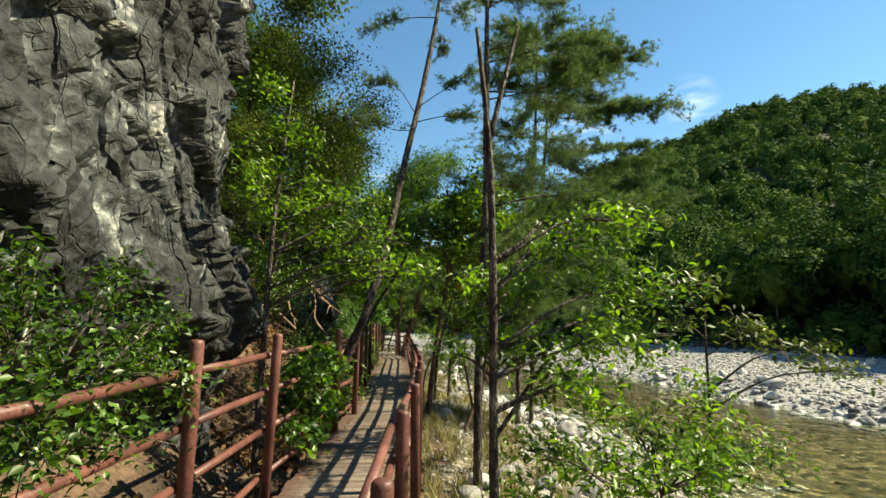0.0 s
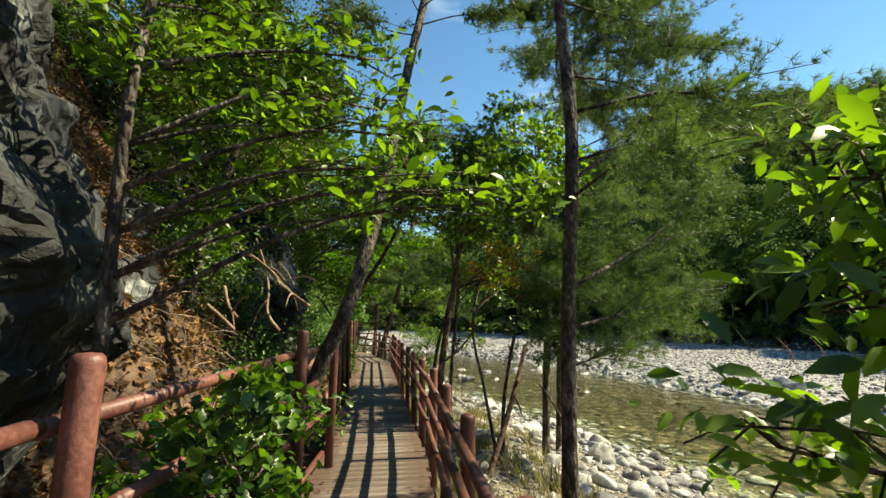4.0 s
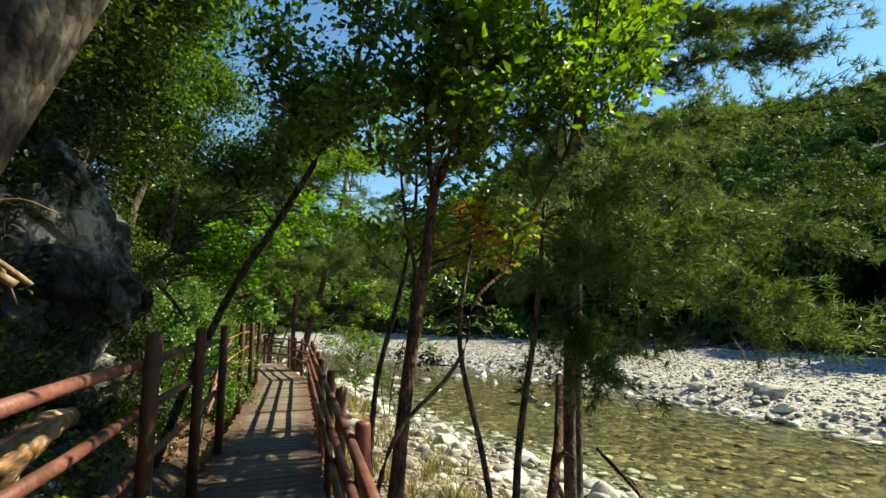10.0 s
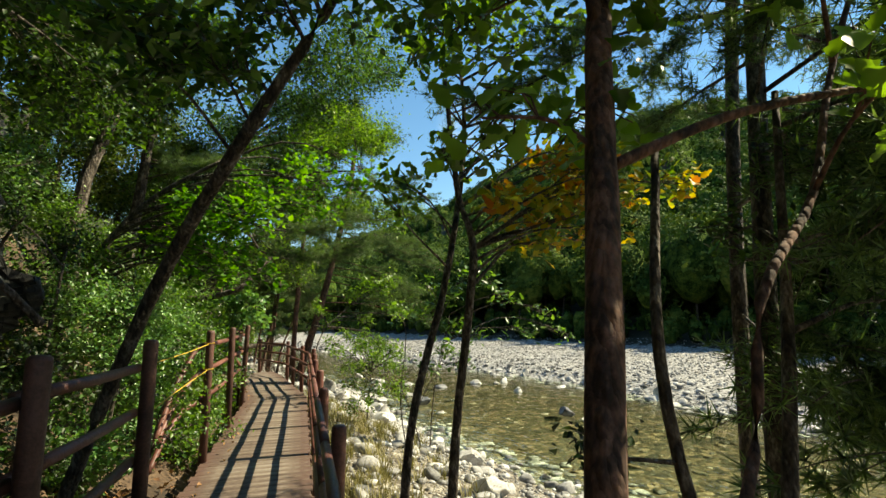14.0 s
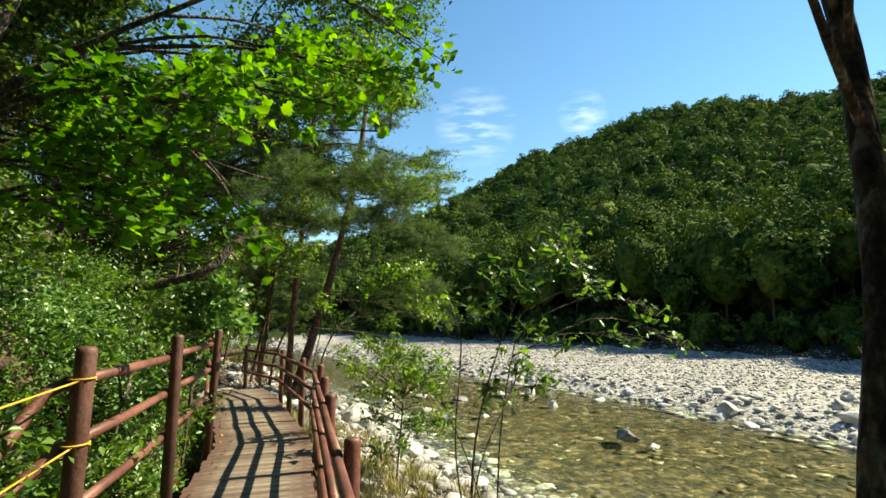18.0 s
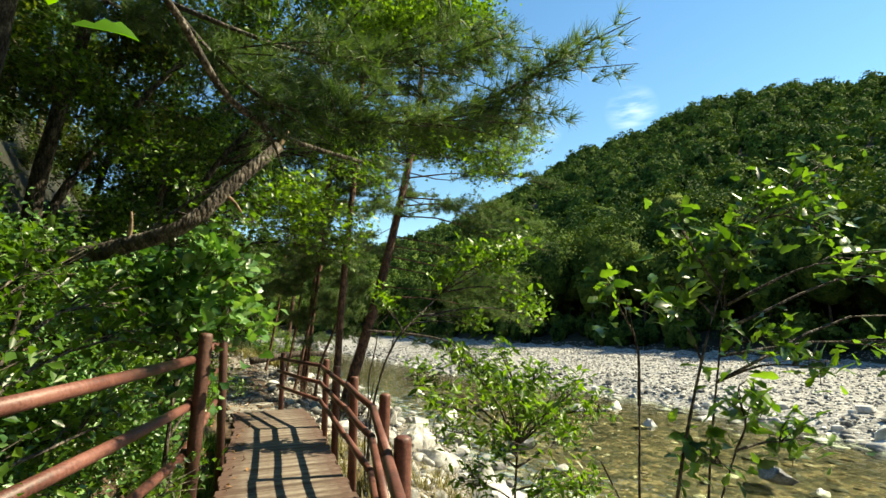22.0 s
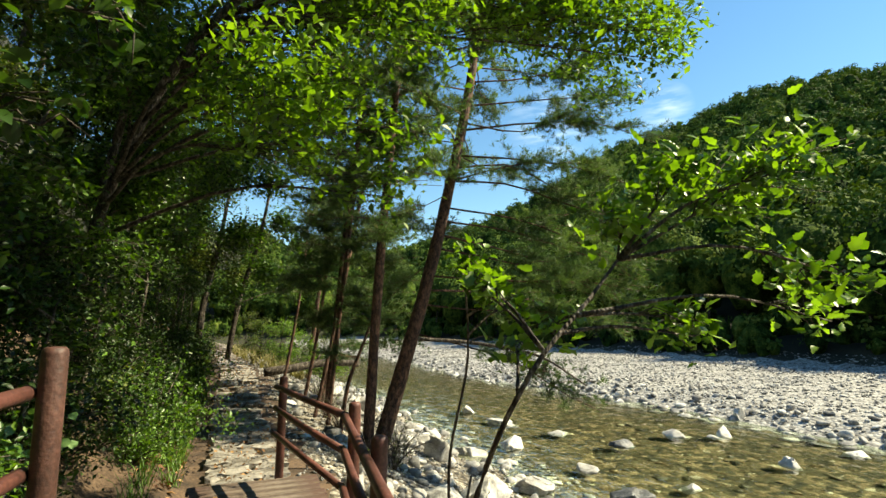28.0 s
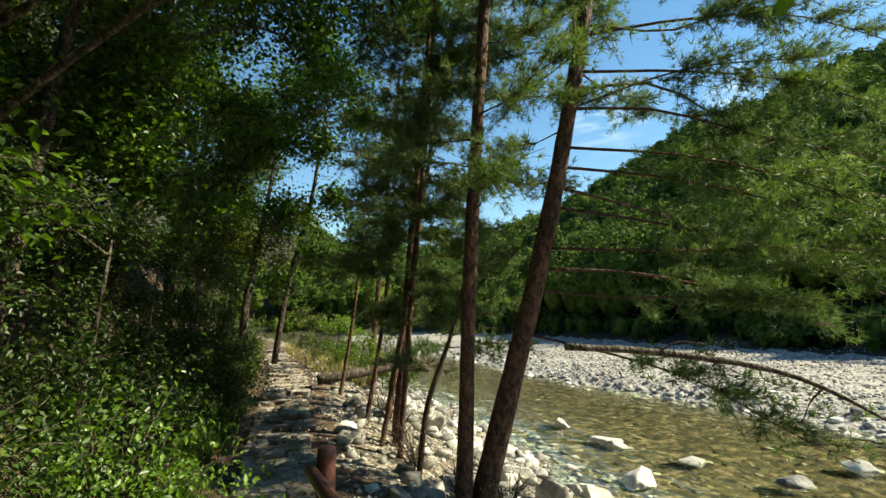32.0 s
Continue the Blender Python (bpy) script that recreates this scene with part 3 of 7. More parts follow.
# ground under the woods and up the slope takes the shade-darkened floor
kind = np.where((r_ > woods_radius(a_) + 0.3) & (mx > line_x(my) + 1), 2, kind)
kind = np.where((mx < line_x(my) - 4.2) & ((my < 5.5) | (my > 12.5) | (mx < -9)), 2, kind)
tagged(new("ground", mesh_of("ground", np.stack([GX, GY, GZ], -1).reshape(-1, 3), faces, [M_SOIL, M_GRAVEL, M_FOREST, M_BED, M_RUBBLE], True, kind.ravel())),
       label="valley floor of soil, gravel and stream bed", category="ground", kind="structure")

# water sheet between the banks
wy = grid_axis([(-40, -10, 3), (-10, 70, 0.8), (70, 110, 4)])
ws = np.linspace(0, 1, 24)
WX = (near_edge(wy) - 0.9)[:, None] * (1 - ws) + (far_edge(wy) + 0.5)[:, None] * ws
WY = wy[:, None] + 0 * WX
idx = (np.arange(len(wy) - 1)[:, None] * 24 + np.arange(23)[None]).ravel()
water = tagged(new("water", mesh_of("water", np.stack([WX, WY, WX * 0 + WATER_Z], -1).reshape(-1, 3), np.stack([idx, idx + 1, idx + 25, idx + 24], 1), M_WATER, True)),
               label="clear shallow greenish stream running over stones", category="water", kind="structure")
water.visible_shadow = False


# ---- walkway ----
def along(line, step):
    """Points every step along a polyline, with the direction there."""
    p = np.array(line, float)
    seg = np.linalg.norm(np.diff(p, axis=0), axis=1)
    t = np.concatenate([[0], np.cumsum(seg)])
    out = []
    for s in np.arange(step / 2, t[-1], step):
        k = min(np.searchsorted(t, s) - 1, len(seg) - 1)
        d = (p[k + 1] - p[k]) / seg[k]
        out.append((p[k] + d * (s - t[k]), d))
    return out


def box_bm(sx, sy, sz, bevel=0.006):
    bm = bmesh.new()
    bmesh.ops.create_cube(bm, size=1.0)
    for v in bm.verts:
        v.co = Vector((v.co.x * sx, v.co.y * sy, v.co.z * sz))
    if bevel:
        bmesh.ops.bevel(bm, geom=list(bm.edges), offset=bevel, segments=1, affect="EDGES")
    return bm


def mesh_bm(name, bm, mat, smooth=False):
    me = bpy.data.meshes.new(name)
    bm.to_mesh(me)
    bm.free()
    me.materials.append(mat)
    if smooth:
        for p in me.polygons:
            p.use_smooth = True
    return me


boardwalk = thing("boardwalk", "narrow timber boardwalk of worn red-brown planks beside a stream", "boardwalk")
STEP = 0.145
plank_meshes = [mesh_bm("plank", box_bm(2 * HALF + w, STEP - 0.008, 0.04, 0.006), M_PLANK) for w in (0.0, 0.03, -0.02)]
for k, (p, d) in enumerate(along(DECK, STEP)):
    a = math.degrees(math.atan2(d[1], d[0])) - 90
    part("plank", plank_meshes[k % 3], boardwalk, at=pose(p[0] + rng.normal() * 0.006, p[1], -0.02 + rng.normal() * 0.0015, rng.normal() * 0.3, 0, a + rng.normal() * 0.25))
for side in (-0.42, 0.42):
    pts = []
    for (x, y), (p2x, p2y) in zip(DECK, DECK[1:] + [DECK[-1]]):
        pts.append((x + side, y, -0.11))
    for a, b in zip(pts[:-1], pts[1:]):
        L = math.dist(a, b)
        bm = box_bm(0.09, L, 0.13, 0.004)
        part("beam", mesh_bm("beam", bm, M_PAINT), boardwalk, at=pose((a[0] + b[0]) / 2, (a[1] + b[1]) / 2, -0.112, 0, 0, math.degrees(math.atan2(b[1] - a[1], b[0] - a[0])) - 90))


def lathe(name, profile, mat, sides=14):
    """A turned part from (radius, height) pairs."""
    prof = np.array(profile, float)
    ang = np.linspace(0, 2 * np.pi, sides, endpoint=False)
    v = np.stack([prof[:, :1] * np.cos(ang), prof[:, :1] * np.sin(ang), prof[:, 1:] + 0 * ang], -1).reshape(-1, 3)
    i, j = np.meshgrid(np.arange(len(prof) - 1), np.arange(sides), indexing="ij")
    i, j = i.ravel(), j.ravel()
    return mesh_of(name, v, np.stack([i * sides + j, i * sides + (j + 1) % sides, (i + 1) * sides + (j + 1) % sides, (i + 1) * sides + j], 1), mat, True)


def post_mesh(h, r, mat=M_PAINT):
    return lathe("post", [(0, -0.5), (r, -0.5), (r, h - 0.03), (r * 0.93, h - 0.012), (r * 0.7, h - 0.003), (0, h)], mat)


def pipe(name, pts, r, parent, mat=M_PAINT, sides=10, label=""):
    v, f = tube_arrays(pts, [r], sides)
    return part(name, mesh_of(name, v, f, mat, True), parent, label)


def railing(name, label, posts, heights, post_h, post_r, rail_r, side, gaps=(), first=0):
    """Steel posts with round rails fixed to one side of them; posts: (x, y, lean); gaps: bays whose rails are gone; first: the post it begins with."""
    t = thing(name, label, "railing")
    # old: post mesh in the shade-darkened paint, used when first is set
    me, old = post_mesh(post_h, post_r), post_mesh(post_h, post_r, M_PAINT_SHADED)
    for x, y, lean in posts[first:]:
        part("post", old if first else me, t, at=pose(x, y, 0, rng.normal() * 0.8, lean, rng.random() * 360 if not lean else 0))
    for h in heights:
        for k, ((x0, y0, l0), (x1, y1, l1)) in enumerate(zip(posts[:-1], posts[1:])):
            if k in gaps:
                continue
            o0, o1 = side + math.tan(radians(l0)) * h, side + math.tan(radians(l1)) * h
            pipe("rail", [(x0 + o0, y0, h + rng.normal() * 0.008), ((x0 + x1 + o0 + o1) / 2, (y0 + y1) / 2, h - 0.004), (x1 + o1, y1, h + rng.normal() * 0.008)], rail_r, t)
    return t


def edge_x(y, off):
    return float(np.interp(y, [p[1] for p in DECK], [p[0] for p in DECK])) + off


right_posts = [(edge_x(y, 0.64), y, 0) for y in (-2.4, -0.9, 0.6, 1.85, 3.2, 4.55, 5.85, 7.1, 8.4, 9.65, 10.95, 12.35, 13.9, 15.4, 16.9, 18.1, 19.5, 20.7, 21.9, 22.95)] + [(-0.98, 24.7, 0)]
railing("railing", "rust-red painted steel pipe railing along the stream side", right_posts, (0.83, 0.60, 0.36), 0.93, 0.043, 0.028, -0.07)
cliff_posts = [(-0.72, -2.6, 0), (-1.02, -0.6, 0), (-1.28, 1.3, 0), (-1.22, 3.05, 0), (-1.13, 4.5, 0), (-0.86, 6.95, 0), (-0.72, 8.22, 0)]
slope_posts = [(-0.72, 8.22, 0), (-0.77, 10.12, 0), (-0.78, 11.63, 0), (-0.77, 12.99, 0), (-0.82, 15.4, 0), (-0.80, 17.08, 0), (-0.84, 19.1, 2), (-1.15, 21.3, -2)]
railing("railing", "rust-red painted steel pipe railing below the cliff", cliff_posts, (1.18, 0.87, 0.54, 0.14), 1.38, 0.043, 0.028, -0.062)
railing("railing", "rust-red steel pipe railing with shade-darkened posts below the wooded slope", slope_posts, (1.23, 0.95, 0.64), 1.40, 0.043, 0.028, -0.062, (3,), 1)
fallen = thing("fallen_rails", "bent rust-red rails hanging from a post of the slope railing", "railing")
for pts in ([(-0.88, 15.42, 1.24), (-0.93, 15.38, 1.21), (-1.0, 15.25, 1.04), (-1.05, 15.05, 0.86), (-1.12, 14.7, 0.4)], [(-0.88, 15.42, 0.96), (-0.98, 15.3, 0.84), (-1.04, 15.1, 0.70), (-1.12, 14.75, 0.38)], [(-0.88, 15.42, 0.65), (-1.0, 15.25, 0.58), (-1.08, 15.0, 0.43), (-1.16, 14.7, 0.12)]):
    pipe("rail", curve_through(pts, 14), 0.028, fallen)


# ---- stones ----
def rock_arrays(r, size, squash=(1, 0.8, 0.6), subdiv=2, rough=0.28):
    bm = bmesh.new()
    bmesh.ops.create_icosphere(bm, subdivisions=subdiv, radius=1.0)
    off = Vector(r.random(3) * 50)
    cuts = [Vector(c) for c in turn_to(13, r)]
    for v in bm.verts:
        n1 = noise.noise(v.co * 1.1 + off) * rough * 1.5 + (noise.noise(v.co * 3.0 + off) * 0.5 + noise.noise(v.co * 7.0 + off) * 0.25) * rough * min(subdiv - 1, 2)
        q = v.co * (1 + n1)
        # flat broken faces
        for cut in cuts:
            over = q.dot(cut) - 0.58
            if over > 0:
                q = q - cut * over * 0.95
        v.co = Vector((q.x * squash[0], q.y * squash[1], q.z * squash[2])) * size
    vs = np.array([v.co[:] for v in bm.verts])
    bm.verts.ensure_lookup_table()
    fs = np.array([[v.index for v in f.verts] for f in bm.faces])
    bm.free()
    return vs, fs


stone_kinds = [rock_arrays(np.random.default_rng(40 + k), 1.0, (1, 0.62 + 0.3 * (k % 3) / 2, 0.42 + 0.22 * (k % 4) / 3), 1 if k < 8 else 2, 0.34) for k in range(12)]


def scatter_stones(name, label, xs, ys, sizes, mat, sink=0.25, r=rng):
    pcs = []
    zs = ground_z(xs, ys)
    for x, y, z, s in zip(xs, ys, zs, sizes):
        v, f = stone_kinds[r.integers(8) if s < 0.16 else 8 + r.integers(4)]
        a, t = r.random() * 6.28, r.normal() * 0.3
        c, sn = math.cos(a), math.sin(a)
        m = np.array([[c, -sn, 0], [sn, c, 0], [0, 0, 1]]) @ np.array([[1, 0, 0], [0, math.cos(t), -math.sin(t)], [0, math.sin(t), math.cos(t)]])
        pcs.append(((v * s) @ m.T + (x, y, z + s * (0.5 - sink) * 0.8), f))
    v, f = joined(pcs)
    return tagged(new(name, mesh_of(name, v, f, mat, False)), label=label, category="stones", kind="stuff")


def bar_points(n, r):
    y = r.uniform(2, 75, n * 2)
    x = far_edge(y) + r.random(n * 2) ** 1.6 * 17 - 0.6
    rr, aa = np.hypot(x, y - 14), np.degrees(np.arctan2(x, y - 14))
    keep = rr < woods_radius(aa) + 1
    return x[keep][:n], y[keep][:n]


bx, by = bar_points(13000, rng)
shore = np.exp(-np.abs(bx - far_edge(by)) / 2.0)
scatter_stones("river_stones", "pale stones of the gravel bar across the stream", bx, by, 0.035 + rng.random(len(bx)) ** 5 * (0.11 + 0.30 * shore), M_PEBBLE, 0.3)
ny = -2 + 50 * rng.random(11000) ** 0.9
nx = near_edge(ny) + 0.9 - (near_edge(ny) - line_x(ny) - 0.2) * rng.random(11000) ** 1.15
scatter_stones("bank_stones", "pale broken stones along the near bank", nx, ny, 0.02 + rng.random(11000) ** 6 * 0.27, M_PEBBLE, 0.3)
sy = rng.uniform(4, 60, 4200)
sx = near_edge(sy) + (far_edge(sy) - near_edge(sy)) * rng.random(4200)
scatter_stones("stream_stones", "wet brown stones lying in the shallow stream", sx, sy, 0.06 + rng.random(4200) ** 3 * 0.22, M_WET, 0.62)


def chips(name, label, xs, ys, sizes, mat, r):
    """Pebbles too small to pick apart: uneven eight-sided chips half sunk in the ground."""
    n = len(xs)
    octa = np.array([[1, 0, 0], [0, 1, 0], [-1, 0, 0], [0, -1, 0], [0, 0, 1], [0, 0, -1.0]])
    v = octa[None] * (0.55 + 0.6 * r.random((n, 6, 1))) + r.normal(size=(n, 6, 3)) * 0.16
    v[:, :, 2] *= 0.62
    a = r.random(n) * 6.283
    c, s = np.cos(a)[:, None], np.sin(a)[:, None]
    v = np.stack([v[..., 0] * c - v[..., 1] * s, v[..., 0] * s + v[..., 1] * c, v[..., 2]], -1) * sizes[:, None, None]
    v += np.stack([xs, ys, ground_z(xs, ys) + sizes * 0.2], 1)[:, None]
    f = np.array([[0, 1, 4], [1, 2, 4], [2, 3, 4], [3, 0, 4], [1, 0, 5], [2, 1, 5], [3, 2, 5], [0, 3, 5]])
    F = (f[None] + (np.arange(n) * 6)[:, None, None]).reshape(-1, 3)
    return tagged(new(name, mesh_of(name, v.reshape(-1, 3), F, mat)), label=label, category="stones", kind="stuff")


def wide_bar(n, r):
    y = r.uniform(0, 70, n * 2)
    x = far_edge(y) + r.random(n * 2) * 24
    keep = np.hypot(x, y - 14) < woods_radius(np.degrees(np.arctan2(x, y - 14))) + 2
    return x[keep][:n], y[keep][:n]


cx_, cy_ = wide_bar(17000, rng)
chips("bar_pebbles", "grey and pale pebbles covering the gravel bar", cx_, cy_, 0.045 + 0.075 * rng.random(len(cx_)) ** 2, M_PEBBLE, rng)
cy_ = -2 + 45 * rng.random(12000) ** 0.9
cx_ = near_edge(cy_) + 0.5 - (near_edge(cy_) - line_x(cy_) - 0.1) * rng.random(12000)
chips("bank_pebbles", "broken pebbles on the near bank", cx_, cy_, 0.015 + 0.05 * rng.random(12000) ** 2, M_PEBBLE, rng)


def boulder(x, y, z, size, squash, seed, label="large pale weathered boulder on the stream bank", mat=M_BOULDER, rough=0.3):
    v, f = rock_arrays(np.random.default_rng(seed), size, squash, 4, rough)
    ob = tagged(new("boulder", mesh_of("boulder", v, f, mat, False)), label=label, category="boulder", group="boulders beside the stream" if mat == M_BOULDER else "")
    ob.matrix_world = pose(x, y, z, 0, 0, seed * 47 % 360)
    return ob


# ---- cliff ----
def cliff_mesh(name, corners, count, lo, hi, rows, lean_of, relief):
    """A broken rock face along a ground line; lean_of(y, height) pushes the face out or in."""
    outline = curve_through(corners, count)
    d, _, _ = frames_along(outline)
    normal = np.stack([d[:, 1], -d[:, 0], 0 * d[:, 0]], 1)
    hs = np.linspace(lo, hi, rows)
    verts = np.zeros((len(outline), len(hs), 3))
    for a in range(len(outline)):
        for b, h in enumerate(hs):
            p = Vector((outline[a][0], outline[a][1], h))
            lean = lean_of(p.y, h)
            # blocks bounded by two joint sets at three sizes, each block tilted its own way
            crag = 0.0
            for size, amp, turn, off in ((1.5, 0.34, 0.5, 0.0), (0.7, 0.20, 0.9, 5.0), (0.33, 0.13, 0.25, 9.0), (0.16, 0.06, 0.7, 3.0)):
                wob = 0.2 * noise.noise(p * (0.55 / size) + Vector((off, 0, 0)))
                yy, zz = p.y + p.x * 0.4, p.z
                u = (math.cos(turn) * yy + math.sin(turn) * zz) / size + wob
                w = (math.cos(turn + 1.25) * yy + math.sin(turn + 1.25) * zz) / (size * 1.5) + 0.2 * noise.noise(p * (0.55 / size) + Vector((0, off + 3, 0)))
                w += 0.5 * math.sin(math.floor(u) * 5.1 + off)
                cu, cw = math.floor(u), math.floor(w)
                h1 = math.sin(cu * 12.9898 + cw * 78.233 + off) * 43758.5453
                h2 = math.sin(cu * 39.346 + cw * 11.135 + off) * 24634.6345
                h3 = math.sin(cu * 73.156 + cw * 52.235 + off) * 51523.234
                h1, h2, h3 = (q - math.floor(q) - 0.5 for q in (h1, h2, h3))
                crag += amp * (1.1 * h1 + 1.8 * h2 * (u - cu - 0.5) + 1.8 * h3 * (w - cw - 0.5))
            crag = crag * 1.5 + 0.5 * noise.noise(p * 0.35) + 0.05 * noise.noise(p * 4.0) + 0.03 * noise.noise(p * 13.0)
            verts[a, b] = outline[a] + normal[a] * (lean + crag * relief)
            verts[a, b, 2] = h
    back = verts[:, -1:].copy()
    back[..., 0] -= 6
    back[..., 2] += 3
    verts = np.concatenate([verts, back], 1)
    n, m = verts.shape[:2]
    idx = (np.arange(n - 1)[:, None] * m + np.arange(m - 1)[None]).ravel()
    return mesh_of(name, verts.reshape(-1, 3), np.stack([idx, idx + m, idx + m + 1, idx + 1], 1), M_ROCK)


def cliff_lean(y, h):
    return -1.6 * math.exp(-((h - 0.3) / 1.0) ** 2) * smooth01((6.3 - y) / 3) + 0.5 * math.exp(-((h - 1.5) / 0.75) ** 2) * smooth01((y - 3.6) / 1.6) - 0.06 * max(0, h - 3.5) ** 1.2


def bank_lean(y, h):
    return 0.35 * smooth01(h / 1.5) - 0.45 * max(0, h - 1.7)


tagged(new("rock_bank", cliff_mesh("rock_bank", [(-3.6, 11.5, 0), (-2.5, 11.7, 0), (-1.95, 12.2, 0), (-1.9, 12.9, 0), (-2.1, 13.7, 0), (-3.4, 14.7, 0)], 120, -0.6, 3.2, 76, bank_lean, 0.6)), label="dark broken rock bank in the shade behind the railing", category="rock bank")
tagged(new("cliff", cliff_mesh("cliff", [(-3.2, -9, 0), (-2.5, -3, 0), (-2.35, 1.0, 0), (-2.1, 3.6, 0), (-1.98, 5.0, 0), (-2.02, 5.7, 0), (-2.4, 6.3, 0), (-3.6, 7.1, 0), (-7, 8.4, 0)], 330, -0.8, 11.5, 240, cliff_lean, 0.52)), label="grey overhanging cliff of fractured rock above the boardwalk", category="cliff")


# ---- trees ----
def limb_paths(r, trunk, count, lo, hi, length, rise, bias=None, curl=0.25):
    """Side limbs off a trunk line: start parameter lo to hi, lengths tapering upward."""
    out = []
    for k in range(count):
        s = lo + (hi - lo) * (k + r.random()) / count
        q = s * (len(trunk) - 1)
        i = int(q)
        p = trunk[i] + (trunk[min(i + 1, len(trunk) - 1)] - trunk[i]) * (q - i)
        az = r.random() * 2 * np.pi
        d = np.array([math.cos(az), math.sin(az), 0])
        if bias is not None:
            d = d + np.array([bias[0], bias[1], 0])
            d /= np.linalg.norm(d) + 1e-6
        L = length * (1.15 - 0.6 * (s - lo) / max(hi - lo, 0.01)) * (0.7 + 0.5 * r.random())
        e = d * L
        mid1 = p + e * 0.35 + np.array([0, 0, rise * L * 0.35]) + r.normal(size=3) * curl * L * 0.12
        mid2 = p + e * 0.7 + np.array([0, 0, rise * L * 0.55]) + r.normal(size=3) * curl * L * 0.16
        end = p + e + np.array([0, 0, rise * L * 0.6]) + r.normal(size=3) * curl * L * 0.2
        out.append((curve_through([p, mid1, mid2, end], 9), s))
    return out


def twigs_of(r, limb, count, length, lo=0.3):
    out = []
    for _ in range(count):
        q = lo + (1 - lo) * r.random()
        p = limb[int(q * (len(limb) - 1))]
        d = (limb[-1] - limb[0]) / (np.linalg.norm(limb[-1] - limb[0]) + 1e-9) + r.normal(size=3) * 0.75
        d /= np.linalg.norm(d)
        L = length * (0.5 + 0.8 * r.random())
        out.append(curve_through([p, p + d * L * 0.5 + (0, 0, 0.06 * L), p + d * L], 5))
    return out


def foliage_points(r, lines, per, spread):
    pts = []
    for ln in lines:
        t = r.random(per) ** 0.7 * (len(ln) - 1)
        i = np.minimum(t.astype(int), len(ln) - 2)
        p = ln[i] + (ln[i + 1] - ln[i]) * (t - i)[:, None]
        pts.append(p + r.normal(size=(per, 3)) * spread)
    return np.concatenate(pts)


def tree(name, label, seed, trunk_pts, radii, limbs=12, lo=0.35, hi=0.97, length=1.8, rise=0.35, bias=None, twigs=6, twig_len=0.6, per=14,
         leaf=0.10, spread=0.09, leaf_mat=None, bark=None, pine=False, width=0.55, shaped=False, group="", up=0.5, crowns=True, limb_list=None, needles=11, nw=0.0042, bare_to=0.3):
    r = np.random.default_rng(seed)
    if pine:
        per, nw = int(per * 0.75), nw * 1.2
    bark = bark or M_BARK
    t = thing(name, label, "tree", group, at=pose(*trunk_pts[0]))
    base = np.array(trunk_pts[0], float)
    line = curve_through(np.array(trunk_pts, float) - base, max(10, 7 * len(trunk_pts)))
    v, f = tube_arrays(line, radii, 12, 0.14, r)
    part("trunk", mesh_of("trunk", v, f, bark, True), t)
    paths = []
    for q in limb_list or []:
        q = np.array(q, float) - base
        q[0] = line[np.argmin(np.linalg.norm(line - q[0], axis=1))] if np.linalg.norm(line - q[0], axis=1).min() < 0.9 else q[0]
        paths.append((curve_through(q, 9), 0.5))
    paths += limb_paths(r, line, limbs, lo, hi, length, rise, bias)
    shoots, thin = [], []
    for ln, s in paths:
        L = np.linalg.norm(ln[-1] - ln[0])
        r0 = min(radii[0] * 0.4, 0.006 + 0.0042 * L) if pine else min(radii[0] * 0.45, 0.012 + 0.012 * L)
        v, f = tube_arrays(ln, [r0, r0 * 0.6, 0.006], 6, 0.1, r)
        part("limb", mesh_of("limb", v, f, bark, True), t)
        tw = twigs_of(r, ln, max(2, int(twigs * L / length)), twig_len, bare_to)
        if pine:
            for w in tw:
                w[:, 2] = w[0, 2] + (w[:, 2] - w[0, 2]) * 0.45
        shoots += tw
        shoots.append(ln[4:])
        thin += [tube_arrays(w[[0, 2, 4]], [0.006, 0.003], 3) for w in tw]
    if thin:
        v, f = joined(thin)
        tagged(part("twig_spray", mesh_of("twig_spray", v, f, bark, True), t), kind="stuff")
    if crowns and shoots:
        if pine:
            c, dd = [], []
            for w in shoots:
                k = np.arange(1, len(w))
                for _ in range(per):
                    i = r.integers(1, len(w))
                    c.append(w[i] + (w[i - 1] - w[i]) * r.random() + r.normal(size=3) * 0.045)
                    dd.append((w[i] - w[i - 1]) / (np.linalg.norm(w[i] - w[i - 1]) + 1e-9) + np.array([0, 0, 0.35]))
            v, f = needles_arrays(np.array(c), np.array(dd), leaf, r, needles, nw)
            tagged(part("foliage", mesh_of("foliage", v, f, leaf_mat or M_NEEDLE), t), kind="stuff")
        else:
            c = foliage_points(r, shoots, per, spread)
            v, f = leaves_arrays(c, leaf * (0.6 + 0.7 * r.random(len(c))), r, up, width, shaped)
            tagged(part("foliage", mesh_of("foliage", v, f, leaf_mat or M_LEAF), t), kind="stuff")
    return t


